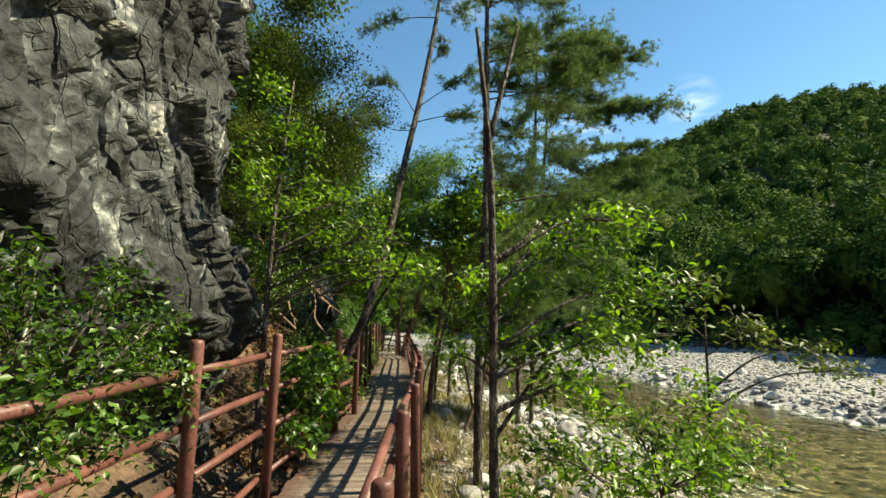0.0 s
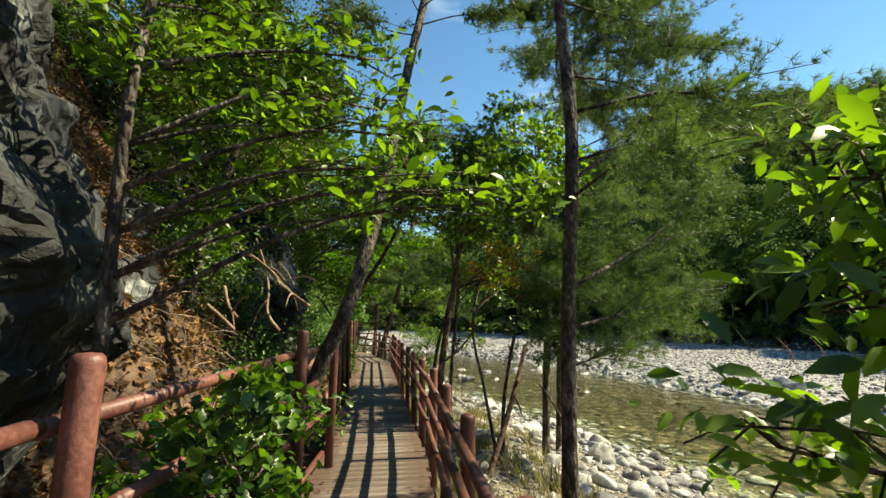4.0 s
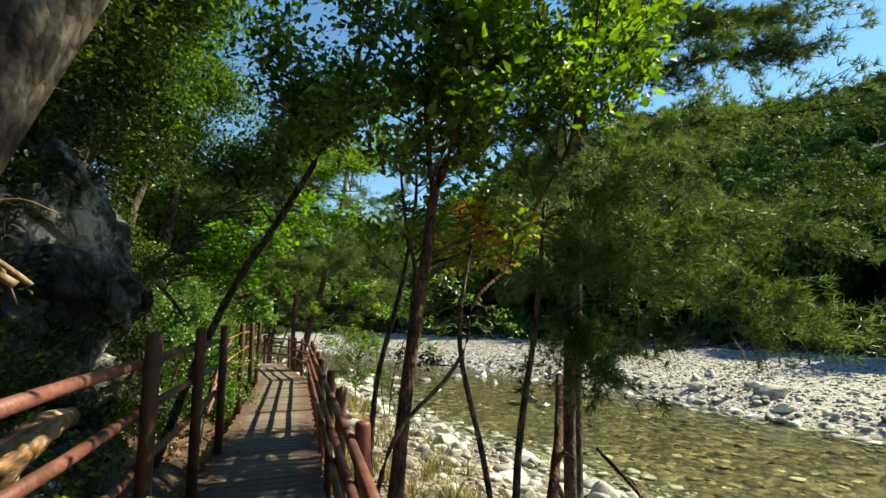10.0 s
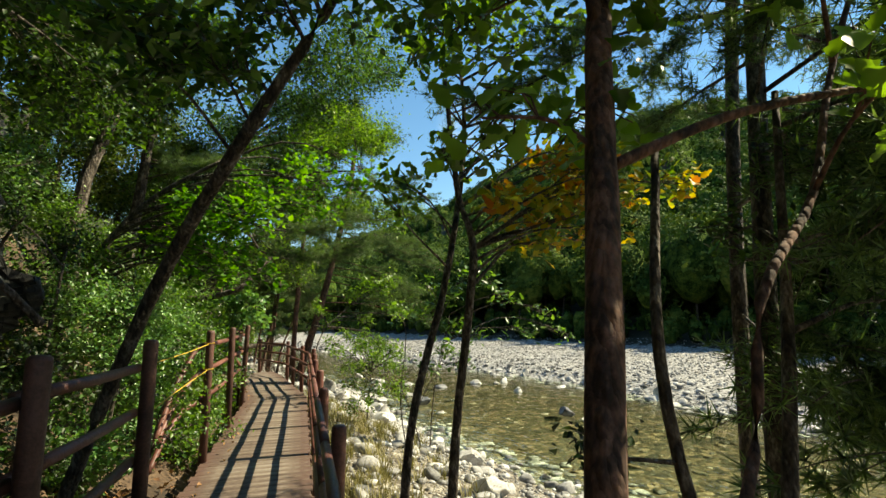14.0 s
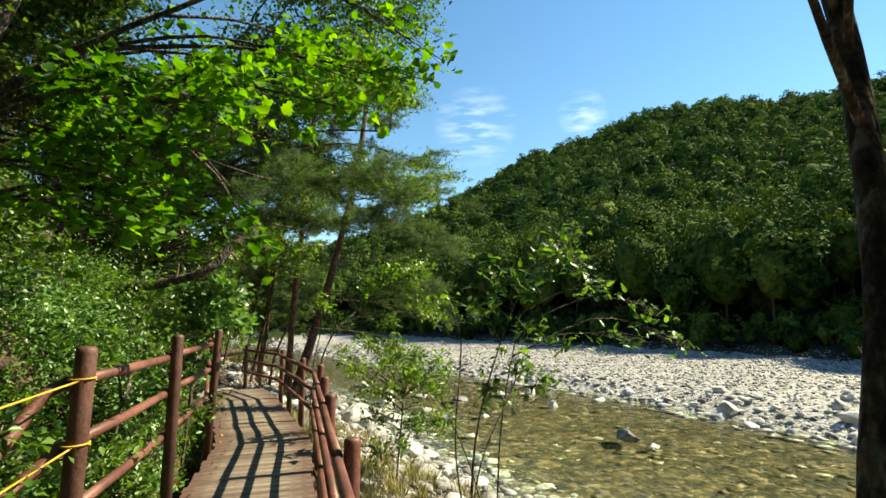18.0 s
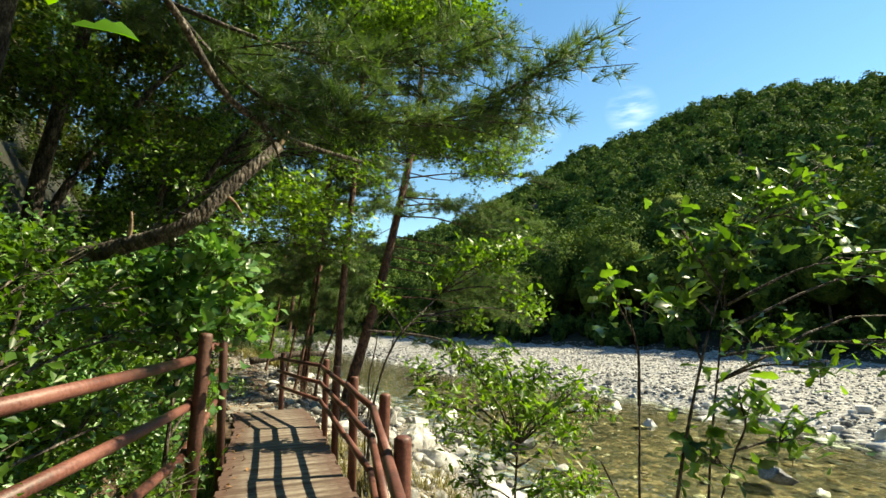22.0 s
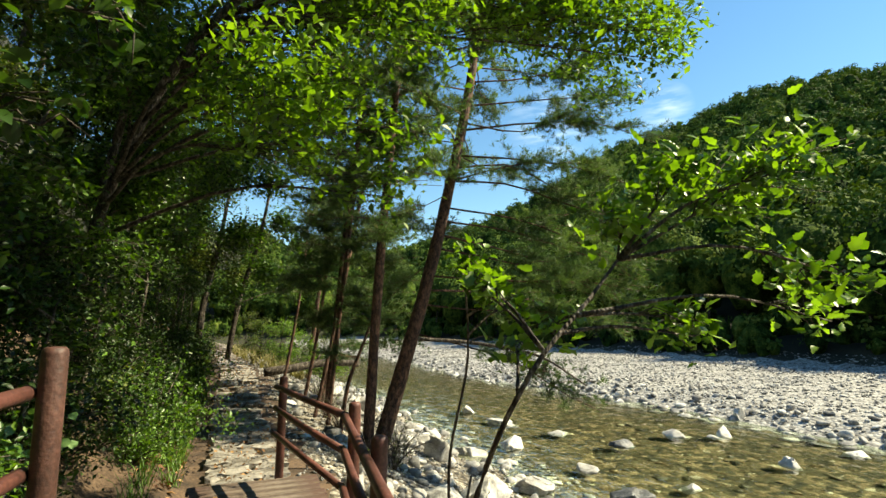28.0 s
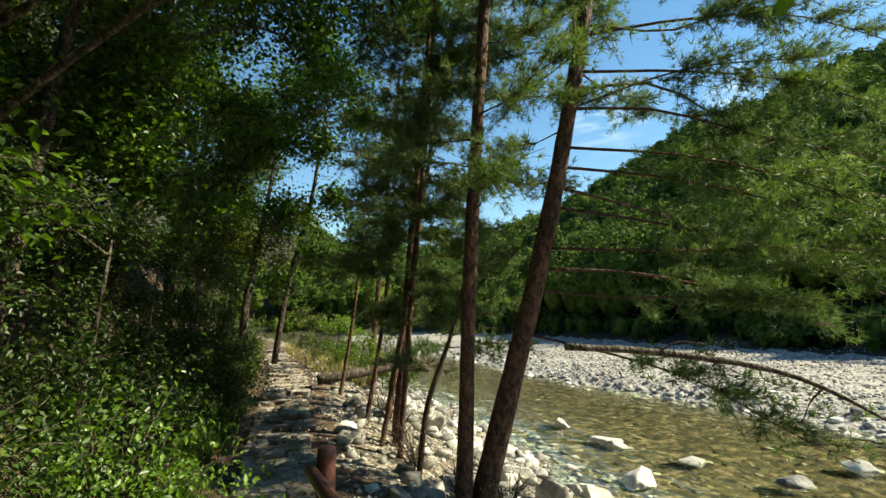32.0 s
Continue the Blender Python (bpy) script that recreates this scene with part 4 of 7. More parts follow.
def shrub(name, label, seed, size=1.0, stems=9, leaf=0.06, per=10, leaf_mat=None, width=0.6, shaped=False, category="shrub", flat=0.8, up=0.5, group=""):
    """A bush of arching stems rooted at the origin."""
    r = np.random.default_rng(seed)
    t = thing(name, label, category, group)
    lines, shoots = [], []
    for k in range(stems):
        az, lean = r.random() * 6.28, 0.25 + 0.6 * r.random()
        L = size * (0.6 + 0.6 * r.random())
        e = np.array([math.cos(az) * lean, math.sin(az) * lean, flat * (1.15 - lean * 0.6)]) * L
        ln = curve_through([np.array([0, 0, -0.1]) + r.normal(size=3) * 0.05 * size, e * 0.5 + (0, 0, 0.12 * L), e], 8)
        lines.append(tube_arrays(ln, [0.008 + 0.006 * size, 0.003], 5))
        shoots += twigs_of(r, ln, 6, 0.45 * size, 0.15)
        shoots.append(ln[2:])
    lines += [tube_arrays(w[[0, -1]], [0.004, 0.002], 3) for w in shoots[::2]]
    v, f = joined(lines)
    tagged(part("stem_tangle", mesh_of("stem_tangle", v, f, M_BARK, True), t), kind="stuff")
    c = foliage_points(r, shoots, per, 0.07 * size)
    c[:, 2] = np.maximum(c[:, 2], 0.0)
    v, f = leaves_arrays(c, leaf * (0.6 + 0.7 * r.random(len(c))), r, up, width, shaped)
    tagged(part("foliage", mesh_of("foliage", v, f, leaf_mat or M_LEAF), t), kind="stuff")
    return t


def leafy(name, label, seed, trunk_pts, radii, blobs, leaf=0.09, leaf_mat=None, bark=None, width=0.55, shaped=False, dense=30, stems=(), category="tree", up=0.5, bare=(), group=""):
    """A broadleaf tree or bush whose crown is a set of leafy boughs: blobs are (x, y, z, radius). stems: further trunk lines (points, radii). bare: leafless limbs."""
    r = np.random.default_rng(seed)
    bark = bark or M_BARK
    t = thing(name, label, category, group, at=pose(*trunk_pts[0]))
    base = np.array(trunk_pts[0], float)
    lines = []
    for pts, rad in [(trunk_pts, radii)] + list(stems):
        ln = curve_through(np.array(pts, float) - base, max(10, 5 * len(pts)))
        lines.append(ln)
        v, f = tube_arrays(ln, rad, 12, 0.16, r)
        part("trunk", mesh_of("trunk", v, f, bark, True), t)
    for pts, rad in bare:
        v, f = tube_arrays(curve_through(np.array(pts, float) - base, 14), rad, 8, 0.15, r)
        part("limb", mesh_of("limb", v, f, bark, True), t)
    allp = np.concatenate(lines)
    for b in blobs:
        c, rad = np.array(b[:3], float) - base, b[3]
        low = allp[allp[:, 2] < max(c[2] + 0.1, allp[:, 2].min() + 0.3)]
        p = low[np.argmin(np.linalg.norm(low - c, axis=1) + 0.3 * (low[:, 2] - c[2]))]
        L = np.linalg.norm(c - p)
        ln = curve_through([p, p + (c - p) * 0.5 + np.array([0, 0, 0.10 * L]) + r.normal(size=3) * 0.05 * L, c], 8)
        v, f = tube_arrays(ln, [min(0.007 + 0.006 * L, radii[-1] * 1.3 + 0.004), 0.004], 6, 0.1, r)
        part("limb", mesh_of("limb", v, f, bark, True), t)
        shoots = []
        for _ in range(max(8, int(16 * rad / 0.4))):
            d = turn_to(1, r)[0] * np.array([1, 1, 0.75])
            q = ln[r.integers(4, 8)]
            e = c + d * rad * (0.55 + 0.5 * r.random())
            shoots.append(curve_through([q, (q + e) / 2 + (0, 0, 0.06), e], 4))
        n = int(dense * (rad / leaf) ** 2 / len(shoots)) + 3
        pts = foliage_points(r, shoots, n, 0.55 * leaf + 0.12 * rad)
        v, f = leaves_arrays(pts, leaf * (0.6 + 0.7 * r.random(len(pts))), r, up, width, shaped)
        v2, f2 = joined([tube_arrays(w[[0, 1, 3]], [0.005, 0.0025], 3) for w in shoots])
        bough = tagged(part("foliage", mesh_of("foliage", v, f, leaf_mat or M_LEAF), t), kind="stuff")
        tagged(part("twig_spray", mesh_of("twig_spray", v2, f2, bark, True), bough), kind="stuff")
    return t


def gz(x, y):
    return float(ground_z(x, y))


# ---- trees beside the walkway ----
leafy("snag_tree", "slim broken-topped tree with leafy side shoots beside the railing", 1, [(0.64, 3.26, -1.0), (0.62, 3.26, 0.6), (0.63, 3.26, 1.8), (0.60, 3.24, 2.85), (0.52, 3.2, 3.6)], [0.06, 0.033, 0.028, 0.025, 0.014],
      [(1.63, 3.50, 2.08, 0.32), (1.83, 3.60, 1.70, 0.3), (1.19, 3.40, 1.97, 0.25), (1.42, 3.40, 1.36, 0.3), (0.94, 3.60, 1.70, 0.25), (2.00, 3.80, 1.26, 0.3), (1.12, 3.30, 1.07, 0.3), (0.76, 3.40, 1.29, 0.25), (1.81, 3.55, 2.21, 0.28), (2.29, 3.75, 1.73, 0.3), (1.11, 3.45, 1.33, 0.25), (0.60, 3.66, 1.70, 0.2), (0.52, 3.76, 1.49, 0.2), (0.41, 3.86, 1.24, 0.2), (0.69, 3.66, 1.28, 0.2), (0.78, 3.66, 1.79, 0.18), (0.55, 3.86, 1.75, 0.2)], leaf=0.075, width=0.42, leaf_mat=M_LEAF_YOUNG, dense=12, shaped=True,
      bare=[([(0.62, 3.25, 2.8), (0.72, 3.25, 3.2), (0.85, 3.3, 3.7)], [0.022, 0.012]), ([(0.62, 3.26, 0.9), (0.95, 3.2, 1.05), (1.2, 3.2, 1.15)], [0.02, 0.012]), ([(0.62, 3.26, 1.9), (0.85, 3.3, 2.05), (1.0, 3.35, 2.2)], [0.018, 0.012])])
tree("pine_tree", "leaning pine with flaky grey bark growing beside the railing", 2, [(-1.15, 7.9, -0.3), (-0.86, 7.88, 0.85), (-0.52, 7.8, 1.67), (-0.33, 7.97, 2.4), (0.02, 8.6, 4.3), (0.40, 9.3, 6.3), (0.75, 9.8, 8.5), (1.0, 10.2, 10.5)],
     [0.080, 0.063, 0.052, 0.025], limbs=8, lo=0.75, hi=0.98, length=1.6, rise=0.1, bias=(-0.2, 0), pine=True, leaf=0.09, twigs=14, per=20, needles=12, nw=0.004, twig_len=0.45, bare_to=0.5,
     limb_list=[[(0.27, 8.9, 5.68), (-0.24, 8.7, 5.96), (-0.70, 8.7, 5.87)], [(0.22, 8.9, 5.23), (-0.22, 8.7, 5.06), (-0.78, 8.7, 5.51)], [(0.3, 8.9, 5.37), (0.79, 8.7, 5.36), (1.45, 8.7, 5.36)], [(0.32, 9.0, 5.83), (0.87, 8.7, 5.97), (1.35, 8.7, 6.29)]])
tree("pine_tree", "straight slim pine with long level branches over the bank", 3, [(0.98, 6.27, -1.0), (1.02, 6.27, 1.2), (1.14, 6.35, 3.0), (1.22, 6.7, 4.3), (1.3, 6.8, 8.0)], [0.06, 0.05, 0.045, 0.02],
     limbs=19, lo=0.36, hi=0.98, length=2.0, rise=0.15, bias=(0.8, 0.3), pine=True, leaf=0.072, twigs=21, per=28, needles=22, nw=0.0018, twig_len=0.6,
     limb_list=[[(1.04, 6.28, 1.75), (1.7, 6.5, 2.0), (2.5, 6.9, 2.5), (3.2, 7.4, 3.1)], [(1.03, 6.28, 1.4), (1.6, 6.6, 1.5), (2.4, 7.0, 1.65), (3.0, 7.3, 1.7)], [(1.1, 6.3, 2.5), (1.8, 6.5, 3.0), (2.2, 6.7, 3.6), (2.4, 6.9, 4.2)], [(1.02, 6.27, 1.0), (1.4, 6.5, 1.2), (1.8, 6.7, 1.25)]])
tree("pine_tree", "slim pine with drooping boughs on the stony bank", 4, [(2.78, 11.7, -1.4), (2.95, 11.8, 1.5), (3.4, 12.0, 5.0), (3.7, 12.2, 9.5)], [0.07, 0.055, 0.02],
     limbs=26, lo=0.28, hi=0.98, length=2.4, rise=0.0, bias=(0.35, -0.3), pine=True, leaf=0.085, twigs=32, per=26, needles=14, nw=0.0032, twig_len=0.75,
     limb_list=[[(3.0, 11.8, 1.9), (3.4, 11.2, 1.9), (3.7, 10.6, 1.6), (4.0, 10.1, 1.2)], [(3.1, 11.85, 2.5), (3.7, 11.2, 2.6), (4.2, 10.4, 2.3), (4.5, 9.8, 2.0)], [(3.2, 11.9, 3.2), (3.5, 11.0, 3.4), (3.8, 10.0, 3.2), (3.9, 9.2, 3.0)], [(3.0, 11.8, 1.4), (2.7, 11.3, 1.4), (2.5, 10.8, 1.1)], [(3.2, 11.9, 2.9), (2.6, 11.3, 3.2), (2.0, 10.7, 3.2)]])
# added pine: its crown, mostly above the view, blocks sun from walkway and slope
tree("pine_tree", "added tall pine whose high crown shades the way, beside a slimmer one", 170, [(3.3, 12.4, -1.4), (3.55, 12.5, 2.5), (3.9, 12.5, 6.0), (4.2, 12.4, 10.0)], [0.065, 0.05, 0.02],
     limbs=20, lo=0.74, hi=0.98, length=2.5, rise=0.05, pine=True, leaf=0.12, twigs=30, per=26, needles=14, nw=0.005, twig_len=0.8,
     limb_list=[[(3.8, 12.5, 5.0), (4.8, 12.2, 5.4), (5.8, 11.8, 5.6), (6.8, 11.4, 5.5)], [(3.75, 12.5, 4.5), (4.6, 12.0, 4.8), (5.4, 11.5, 4.9), (6.2, 11.0, 4.7)], [(3.85, 12.5, 5.6), (4.9, 12.8, 6.2), (6.0, 13.0, 6.5), (7.2, 13.0, 6.6)], [(3.5, 12.5, 2.4), (3.2, 11.6, 2.5), (2.8, 10.8, 2.3), (2.6, 10.2, 2.0)], [(3.5, 12.5, 2.0), (4.0, 11.5, 1.9), (4.3, 10.6, 1.6), (4.4, 9.9, 1.2)], [(3.4, 12.4, 1.4), (3.0, 11.6, 1.2), (2.9, 10.9, 0.8)]])
leafy("broadleaf_tree", "young oak with reddish bark and green and yellowing leaves", 5, [(0.58, 10.25, -0.8), (0.76, 10.36, 1.0), (0.97, 10.6, 2.0), (1.05, 10.7, 2.45), (1.28, 10.9, 3.0), (1.5, 11.1, 4.2)], [0.07, 0.05, 0.045, 0.04, 0.018],
      [(2.19, 10.56, 3.96, 0.40), (1.70, 10.21, 4.67, 0.37), (2.27, 11.33, 4.36, 0.44), (2.64, 11.70, 4.02, 0.34), (2.24, 10.95, 3.63, 0.44), (2.48, 12.35, 4.60, 0.35), (2.65, 10.84, 4.65, 0.42), (1.34, 10.94, 3.68, 0.46), (1.42, 11.33, 4.04, 0.46), (1.41, 12.03, 4.10, 0.44), (1.77, 10.95, 4.61, 0.36), (2.43, 10.25, 4.45, 0.39), (2.71, 11.01, 4.11, 0.35), (1.77, 11.85, 4.60, 0.35), (1.92, 12.61, 4.39, 0.33), (1.34, 10.48, 4.17, 0.44), (1.55, 10.37, 3.64, 0.46), (1.78, 11.80, 3.74, 0.44), (2.78, 10.39, 4.12, 0.47), (1.71, 10.84, 4.04, 0.38), (1.19, 10.15, 3.53, 0.50), (1.97, 10.05, 3.21, 0.40), (2.23, 9.45, 3.48, 0.35), (0.81, 10.85, 3.51, 0.50), (1.48, 10.05, 4.01, 0.50), (1.34, 10.65, 2.91, 0.35), (1.30, 10.46, 3.14, 0.40), (2.45, 10.66, 3.53, 0.40), (0.99, 11.06, 3.12, 0.35), (3.02, 10.66, 3.83, 0.40), (0.49, 12.36, 3.69, 0.40), (1.16, 10.85, 4.18, 0.50), (1.62, 10.62, 4.26, 0.50), (1.18, 10.92, 3.47, 0.40), (1.20, 10.00, 2.95, 0.40), (1.90, 10.30, 3.65, 0.50), (2.10, 11.70, 3.80, 0.50), (1.90, 9.40, 4.20, 0.50), (0.90, 12.00, 3.20, 0.40), (-0.00, 10.27, 3.98, 0.22), (0.42, 10.39, 3.67, 0.22), (0.26, 10.84, 3.27, 0.22), (0.79, 10.67, 3.99, 0.22), (1.05, 10.28, 4.17, 0.22), (1.48, 10.55, 3.78, 0.22), (2.01, 10.58, 4.13, 0.22), (2.27, 10.33, 3.78, 0.22), (3.12, 10.79, 4.40, 0.22), (2.90, 10.29, 3.60, 0.22), (2.48, 10.51, 3.39, 0.22), (1.87, 10.61, 3.23, 0.22), (1.23, 10.54, 3.27, 0.22), (0.80, 10.67, 3.38, 0.22), (0.94, 10.79, 2.79, 0.22), (1.48, 10.96, 2.87, 0.22), (1.66, 10.43, 2.80, 0.22), (0.65, 10.72, 2.12, 0.20), (1.06, 10.76, 2.15, 0.20), (1.57, 10.20, 2.14, 0.20)], leaf=0.10, width=0.6, leaf_mat=M_LEAF_YOUNG, bark=M_BARK_RED, dense=7, shaped=2,
      stems=[([(0.45, 10.1, -0.8)] + [(0.73, 10.19, 0.82), (1.00, 10.29, 1.02), (1.22, 10.39, 1.29), (1.25, 10.39, 1.53), (1.62, 10.49, 1.89), (1.89, 10.59, 2.32), (2.29, 10.69, 2.91), (3.19, 10.89, 3.64)], [0.017, 0.016, 0.014, 0.012, 0.010, 0.006]), ([(1.05, 10.7, 2.45), (1.0, 10.75, 3.2), (1.1, 10.8, 4.4)], [0.025, 0.012])],
      bare=[([(0.97, 10.6, 1.95), (1.3, 10.5, 2.1), (1.9, 10.4, 2.25)], [0.018, 0.010])])
leafy("broadleaf_tree", "small crooked oak with green, yellow and rusty leaves", 51, [(1.32, 13.4, -0.9), (1.41, 13.29, 0.94), (1.44, 13.24, 1.27), (1.46, 13.16, 1.68), (1.48, 13.12, 2.08), (1.46, 13.15, 2.26), (1.42, 13.27, 2.49), (1.38, 13.29, 2.8), (1.3, 13.3, 3.6)], [0.05, 0.042, 0.036, 0.033, 0.026, 0.014],
      [(2.52, 13.46, 2.75, 0.18), (2.56, 13.06, 2.85, 0.18), (2.70, 12.94, 2.82, 0.18), (3.04, 13.18, 2.61, 0.18), (2.00, 13.04, 2.50, 0.16), (1.67, 12.96, 2.46, 0.14), (2.19, 13.31, 2.38, 0.18), (2.41, 13.11, 2.45, 0.16), (3.87, 13.37, 2.88, 0.2), (2.79, 13.04, 2.26, 0.16), (2.88, 13.56, 2.69, 0.18), (2.34, 13.77, 3.13, 0.17), (2.54, 13.46, 2.98, 0.17), (2.96, 13.57, 3.07, 0.17), (3.02, 13.65, 2.26, 0.15), (2.06, 13.50, 2.24, 0.13), (2.44, 13.52, 2.18, 0.15), (3.4, 13.6, 2.75, 0.17)], leaf=0.12, width=0.55, leaf_mat=M_LEAF_GOLD, dense=15, shaped=2,
      bare=[([(1.46, 13.16, 2.1), (1.85, 13.2, 2.25), (2.4, 13.2, 2.4), (3.0, 13.3, 2.6)], [0.016, 0.008])])
leafy("broadleaf_tree", "slender dark-stemmed oak by the railing", 6, [(0.95, 13.5, -0.9), (1.11, 13.52, 0.89), (1.18, 13.53, 1.16), (1.30, 13.55, 1.56), (1.41, 13.61, 1.97), (1.55, 13.74, 2.58), (1.64, 13.85, 3.03), (1.68, 13.9, 3.4), (1.6, 13.9, 4.6)], [0.042, 0.036, 0.032, 0.026, 0.012],
      [(0.90, 13.50, 4.15, 0.22), (1.02, 13.32, 3.80, 0.2), (1.33, 13.52, 4.12, 0.22), (1.32, 13.34, 3.75, 0.2), (1.28, 13.37, 3.04, 0.17), (1.55, 13.72, 3.02, 0.17), (1.75, 13.36, 3.13, 0.17), (1.84, 13.54, 4.34, 0.25), (2.00, 13.16, 4.02, 0.22), (2.67, 13.68, 4.58, 0.25), (3.04, 13.65, 4.50, 0.25), (2.45, 13.27, 3.83, 0.22), (3.11, 13.71, 3.78, 0.2), (2.58, 13.14, 3.24, 0.18), (2.03, 13.34, 3.74, 0.2), (2.11, 13.21, 3.27, 0.18), (2.00, 13.41, 3.50, 0.2), (0.90, 13.42, 2.70, 0.15), (0.75, 13.26, 2.52, 0.13), (1.04, 13.58, 2.66, 0.15), (1.4, 13.6, 4.8, 0.4), (2.2, 14.0, 5.0, 0.4), (1.6, 14.4, 5.2, 0.4)], leaf=0.11, width=0.55, leaf_mat=M_LEAF_YOUNG, dense=9, shaped=2)
leafy("bank_shrub", "shrub with crooked stems and shade-dark leaves on the bank", 52, [(1.75, 10.8, -1.0), (1.85, 10.9, 0.3), (2.1, 11.0, 1.4), (2.3, 11.1, 2.6)], [0.035, 0.03, 0.015],
      [(2.92, 11.16, 1.93, 0.3), (3.50, 11.06, 2.52, 0.35), (2.31, 11.46, 1.94, 0.22), (2.82, 11.46, 2.45, 0.3), (1.01, 10.86, 1.09, 0.12), (3.34, 11.26, 1.55, 0.25)], leaf=0.05, width=0.5, leaf_mat=M_LEAF_SHADED, dense=7, category="shrub",
      stems=[([(1.7, 10.75, -0.9), (1.45, 10.7, 0.4), (1.3, 10.8, 1.3), (1.5, 11.0, 2.2)], [0.03, 0.015])])
tree("pine_tree", "leaning red pine with bare lower branches on the bank", 8, [(0.04, 28.66, -0.9), (0.42, 28.66, 0.5), (0.85, 28.66, 2.06), (1.35, 28.7, 4.23), (1.81, 28.8, 6.6), (2.2, 29.0, 10.5)], [0.16, 0.13, 0.11, 0.10, 0.08, 0.035],
     limbs=30, lo=0.5, hi=0.98, length=2.8, rise=0.03, bias=(0.3, 0), bark=M_BARK_RED, pine=True, leaf=0.12, twigs=22, per=22, needles=11, twig_len=0.8, nw=0.0042, bare_to=0.42,
     limb_list=[[(0.97, 28.66, 1.77), (1.87, 28.46, 1.73), (2.69, 28.26, 1.73), (4.02, 28.06, 1.58)],
                [(1.15, 28.66, 2.86), (2.57, 28.46, 2.64), (4.07, 28.06, 2.12), (4.83, 27.76, 1.58)],
                [(1.33, 28.66, 3.43), (2.60, 28.46, 3.27), (3.67, 27.86, 2.79), (4.52, 27.46, 2.44)],
                [(1.53, 28.66, 4.24), (2.46, 28.66, 4.31), (4.03, 28.46, 3.79), (5.63, 28.26, 3.42)],
                [(1.58, 28.66, 4.60), (2.65, 28.86, 4.77), (3.97, 29.26, 4.33), (5.62, 29.66, 3.89)],
                [(1.63, 28.66, 4.98), (3.11, 28.46, 4.75), (4.40, 28.26, 4.48), (5.51, 28.06, 3.95)],
                [(1.74, 28.66, 5.50), (3.07, 28.66, 5.65), (4.68, 28.66, 5.72), (5.99, 28.66, 5.33)],
                [(1.79, 28.66, 5.93), (3.88, 28.86, 6.36), (5.54, 29.06, 6.67)],
                [(0.71, 28.66, 1.16), (1.60, 28.46, 1.06), (2.65, 27.96, 0.69), (3.15, 27.56, 0.31), (3.70, 27.36, 0.05)],
                [(1.94, 28.66, 6.43), (2.93, 28.86, 6.74), (4.92, 29.26, 7.66)],
                [(1.01, 28.66, 2.06), (2.25, 29.06, 2.10), (4.11, 29.46, 1.77), (5.59, 29.66, 1.30)],
                [(1.24, 28.66, 3.08), (2.55, 29.26, 3.04), (4.09, 30.06, 2.80), (5.30, 30.66, 2.57)],
                [(1.47, 28.66, 3.87), (0.75, 28.46, 3.70), (-0.09, 28.26, 3.37)],
                [(1.68, 28.66, 5.16), (0.82, 28.86, 5.23), (-0.07, 29.06, 5.10)],
                [(1.15, 28.66, 2.56), (0.56, 29.06, 2.34), (0.15, 29.46, 1.92)],
                [(1.02, 28.66, 2.22), (2.38, 27.86, 2.24), (3.60, 27.26, 2.19), (4.25, 26.86, 2.02)],
                [(1.53, 28.66, 4.33), (2.57, 27.86, 4.46), (3.93, 27.46, 4.40)],
                [(1.43, 28.66, 3.78), (2.75, 27.86, 3.33), (3.71, 27.06, 2.64), (4.10, 26.66, 2.19)]])
tree("pine_tree", "upright red pine beside a leaning one", 9, [(-0.16, 28.47, -0.9), (0.0, 28.5, 2.85), (0.24, 28.5, 6.4), (0.4, 28.6, 10.5)], [0.1, 0.085, 0.07, 0.03], group="pines in a clump", limbs=26, lo=0.3, hi=0.98, length=1.6, rise=0.02, bark=M_BARK_RED, pine=True, leaf=0.12, twigs=18, per=18, needles=10, twig_len=0.7, nw=0.0045, bare_to=0.25)
tree("pine_tree", "slim red pine in a clump on the bank", 10, [(-1.14, 31.0, -0.9), (-0.78, 31.0, 4.4), (-0.5, 31.0, 7.6), (-0.3, 31, 10.5)], [0.085, 0.07, 0.05, 0.025], group="pines in a clump", limbs=24, lo=0.25, hi=0.98, length=1.5, rise=0.02, bark=M_BARK_RED, pine=True, leaf=0.12, twigs=18, per=18, needles=10, twig_len=0.7, nw=0.0045, bare_to=0.25)
tree("pine_tree", "thin leaning pine in a clump on the bank", 13, [(-1.5, 32.7, -0.9), (-0.83, 32.7, 3.4), (-0.29, 32.7, 6.9), (0.1, 32.7, 9.5)], [0.07, 0.06, 0.045, 0.02], group="pines in a clump", limbs=22, lo=0.25, hi=0.98, length=1.5, rise=0.02, bark=M_BARK_RED, pine=True, leaf=0.12, twigs=18, per=18, needles=10, twig_len=0.7, nw=0.0045, bare_to=0.25)
tree("pine_tree", "thin pine in a clump on the bank", 14, [(-1.05, 30.4, -0.9), (-0.85, 30.5, 2.0), (-0.6, 30.5, 5.0), (-0.4, 30.6, 8.5)], [0.05, 0.045, 0.035, 0.02], group="pines in a clump", limbs=18, lo=0.22, hi=0.98, length=1.1, rise=0.02, bark=M_BARK_RED, pine=True, leaf=0.12, twigs=18, per=18, needles=10, twig_len=0.7, nw=0.0045, bare_to=0.25)
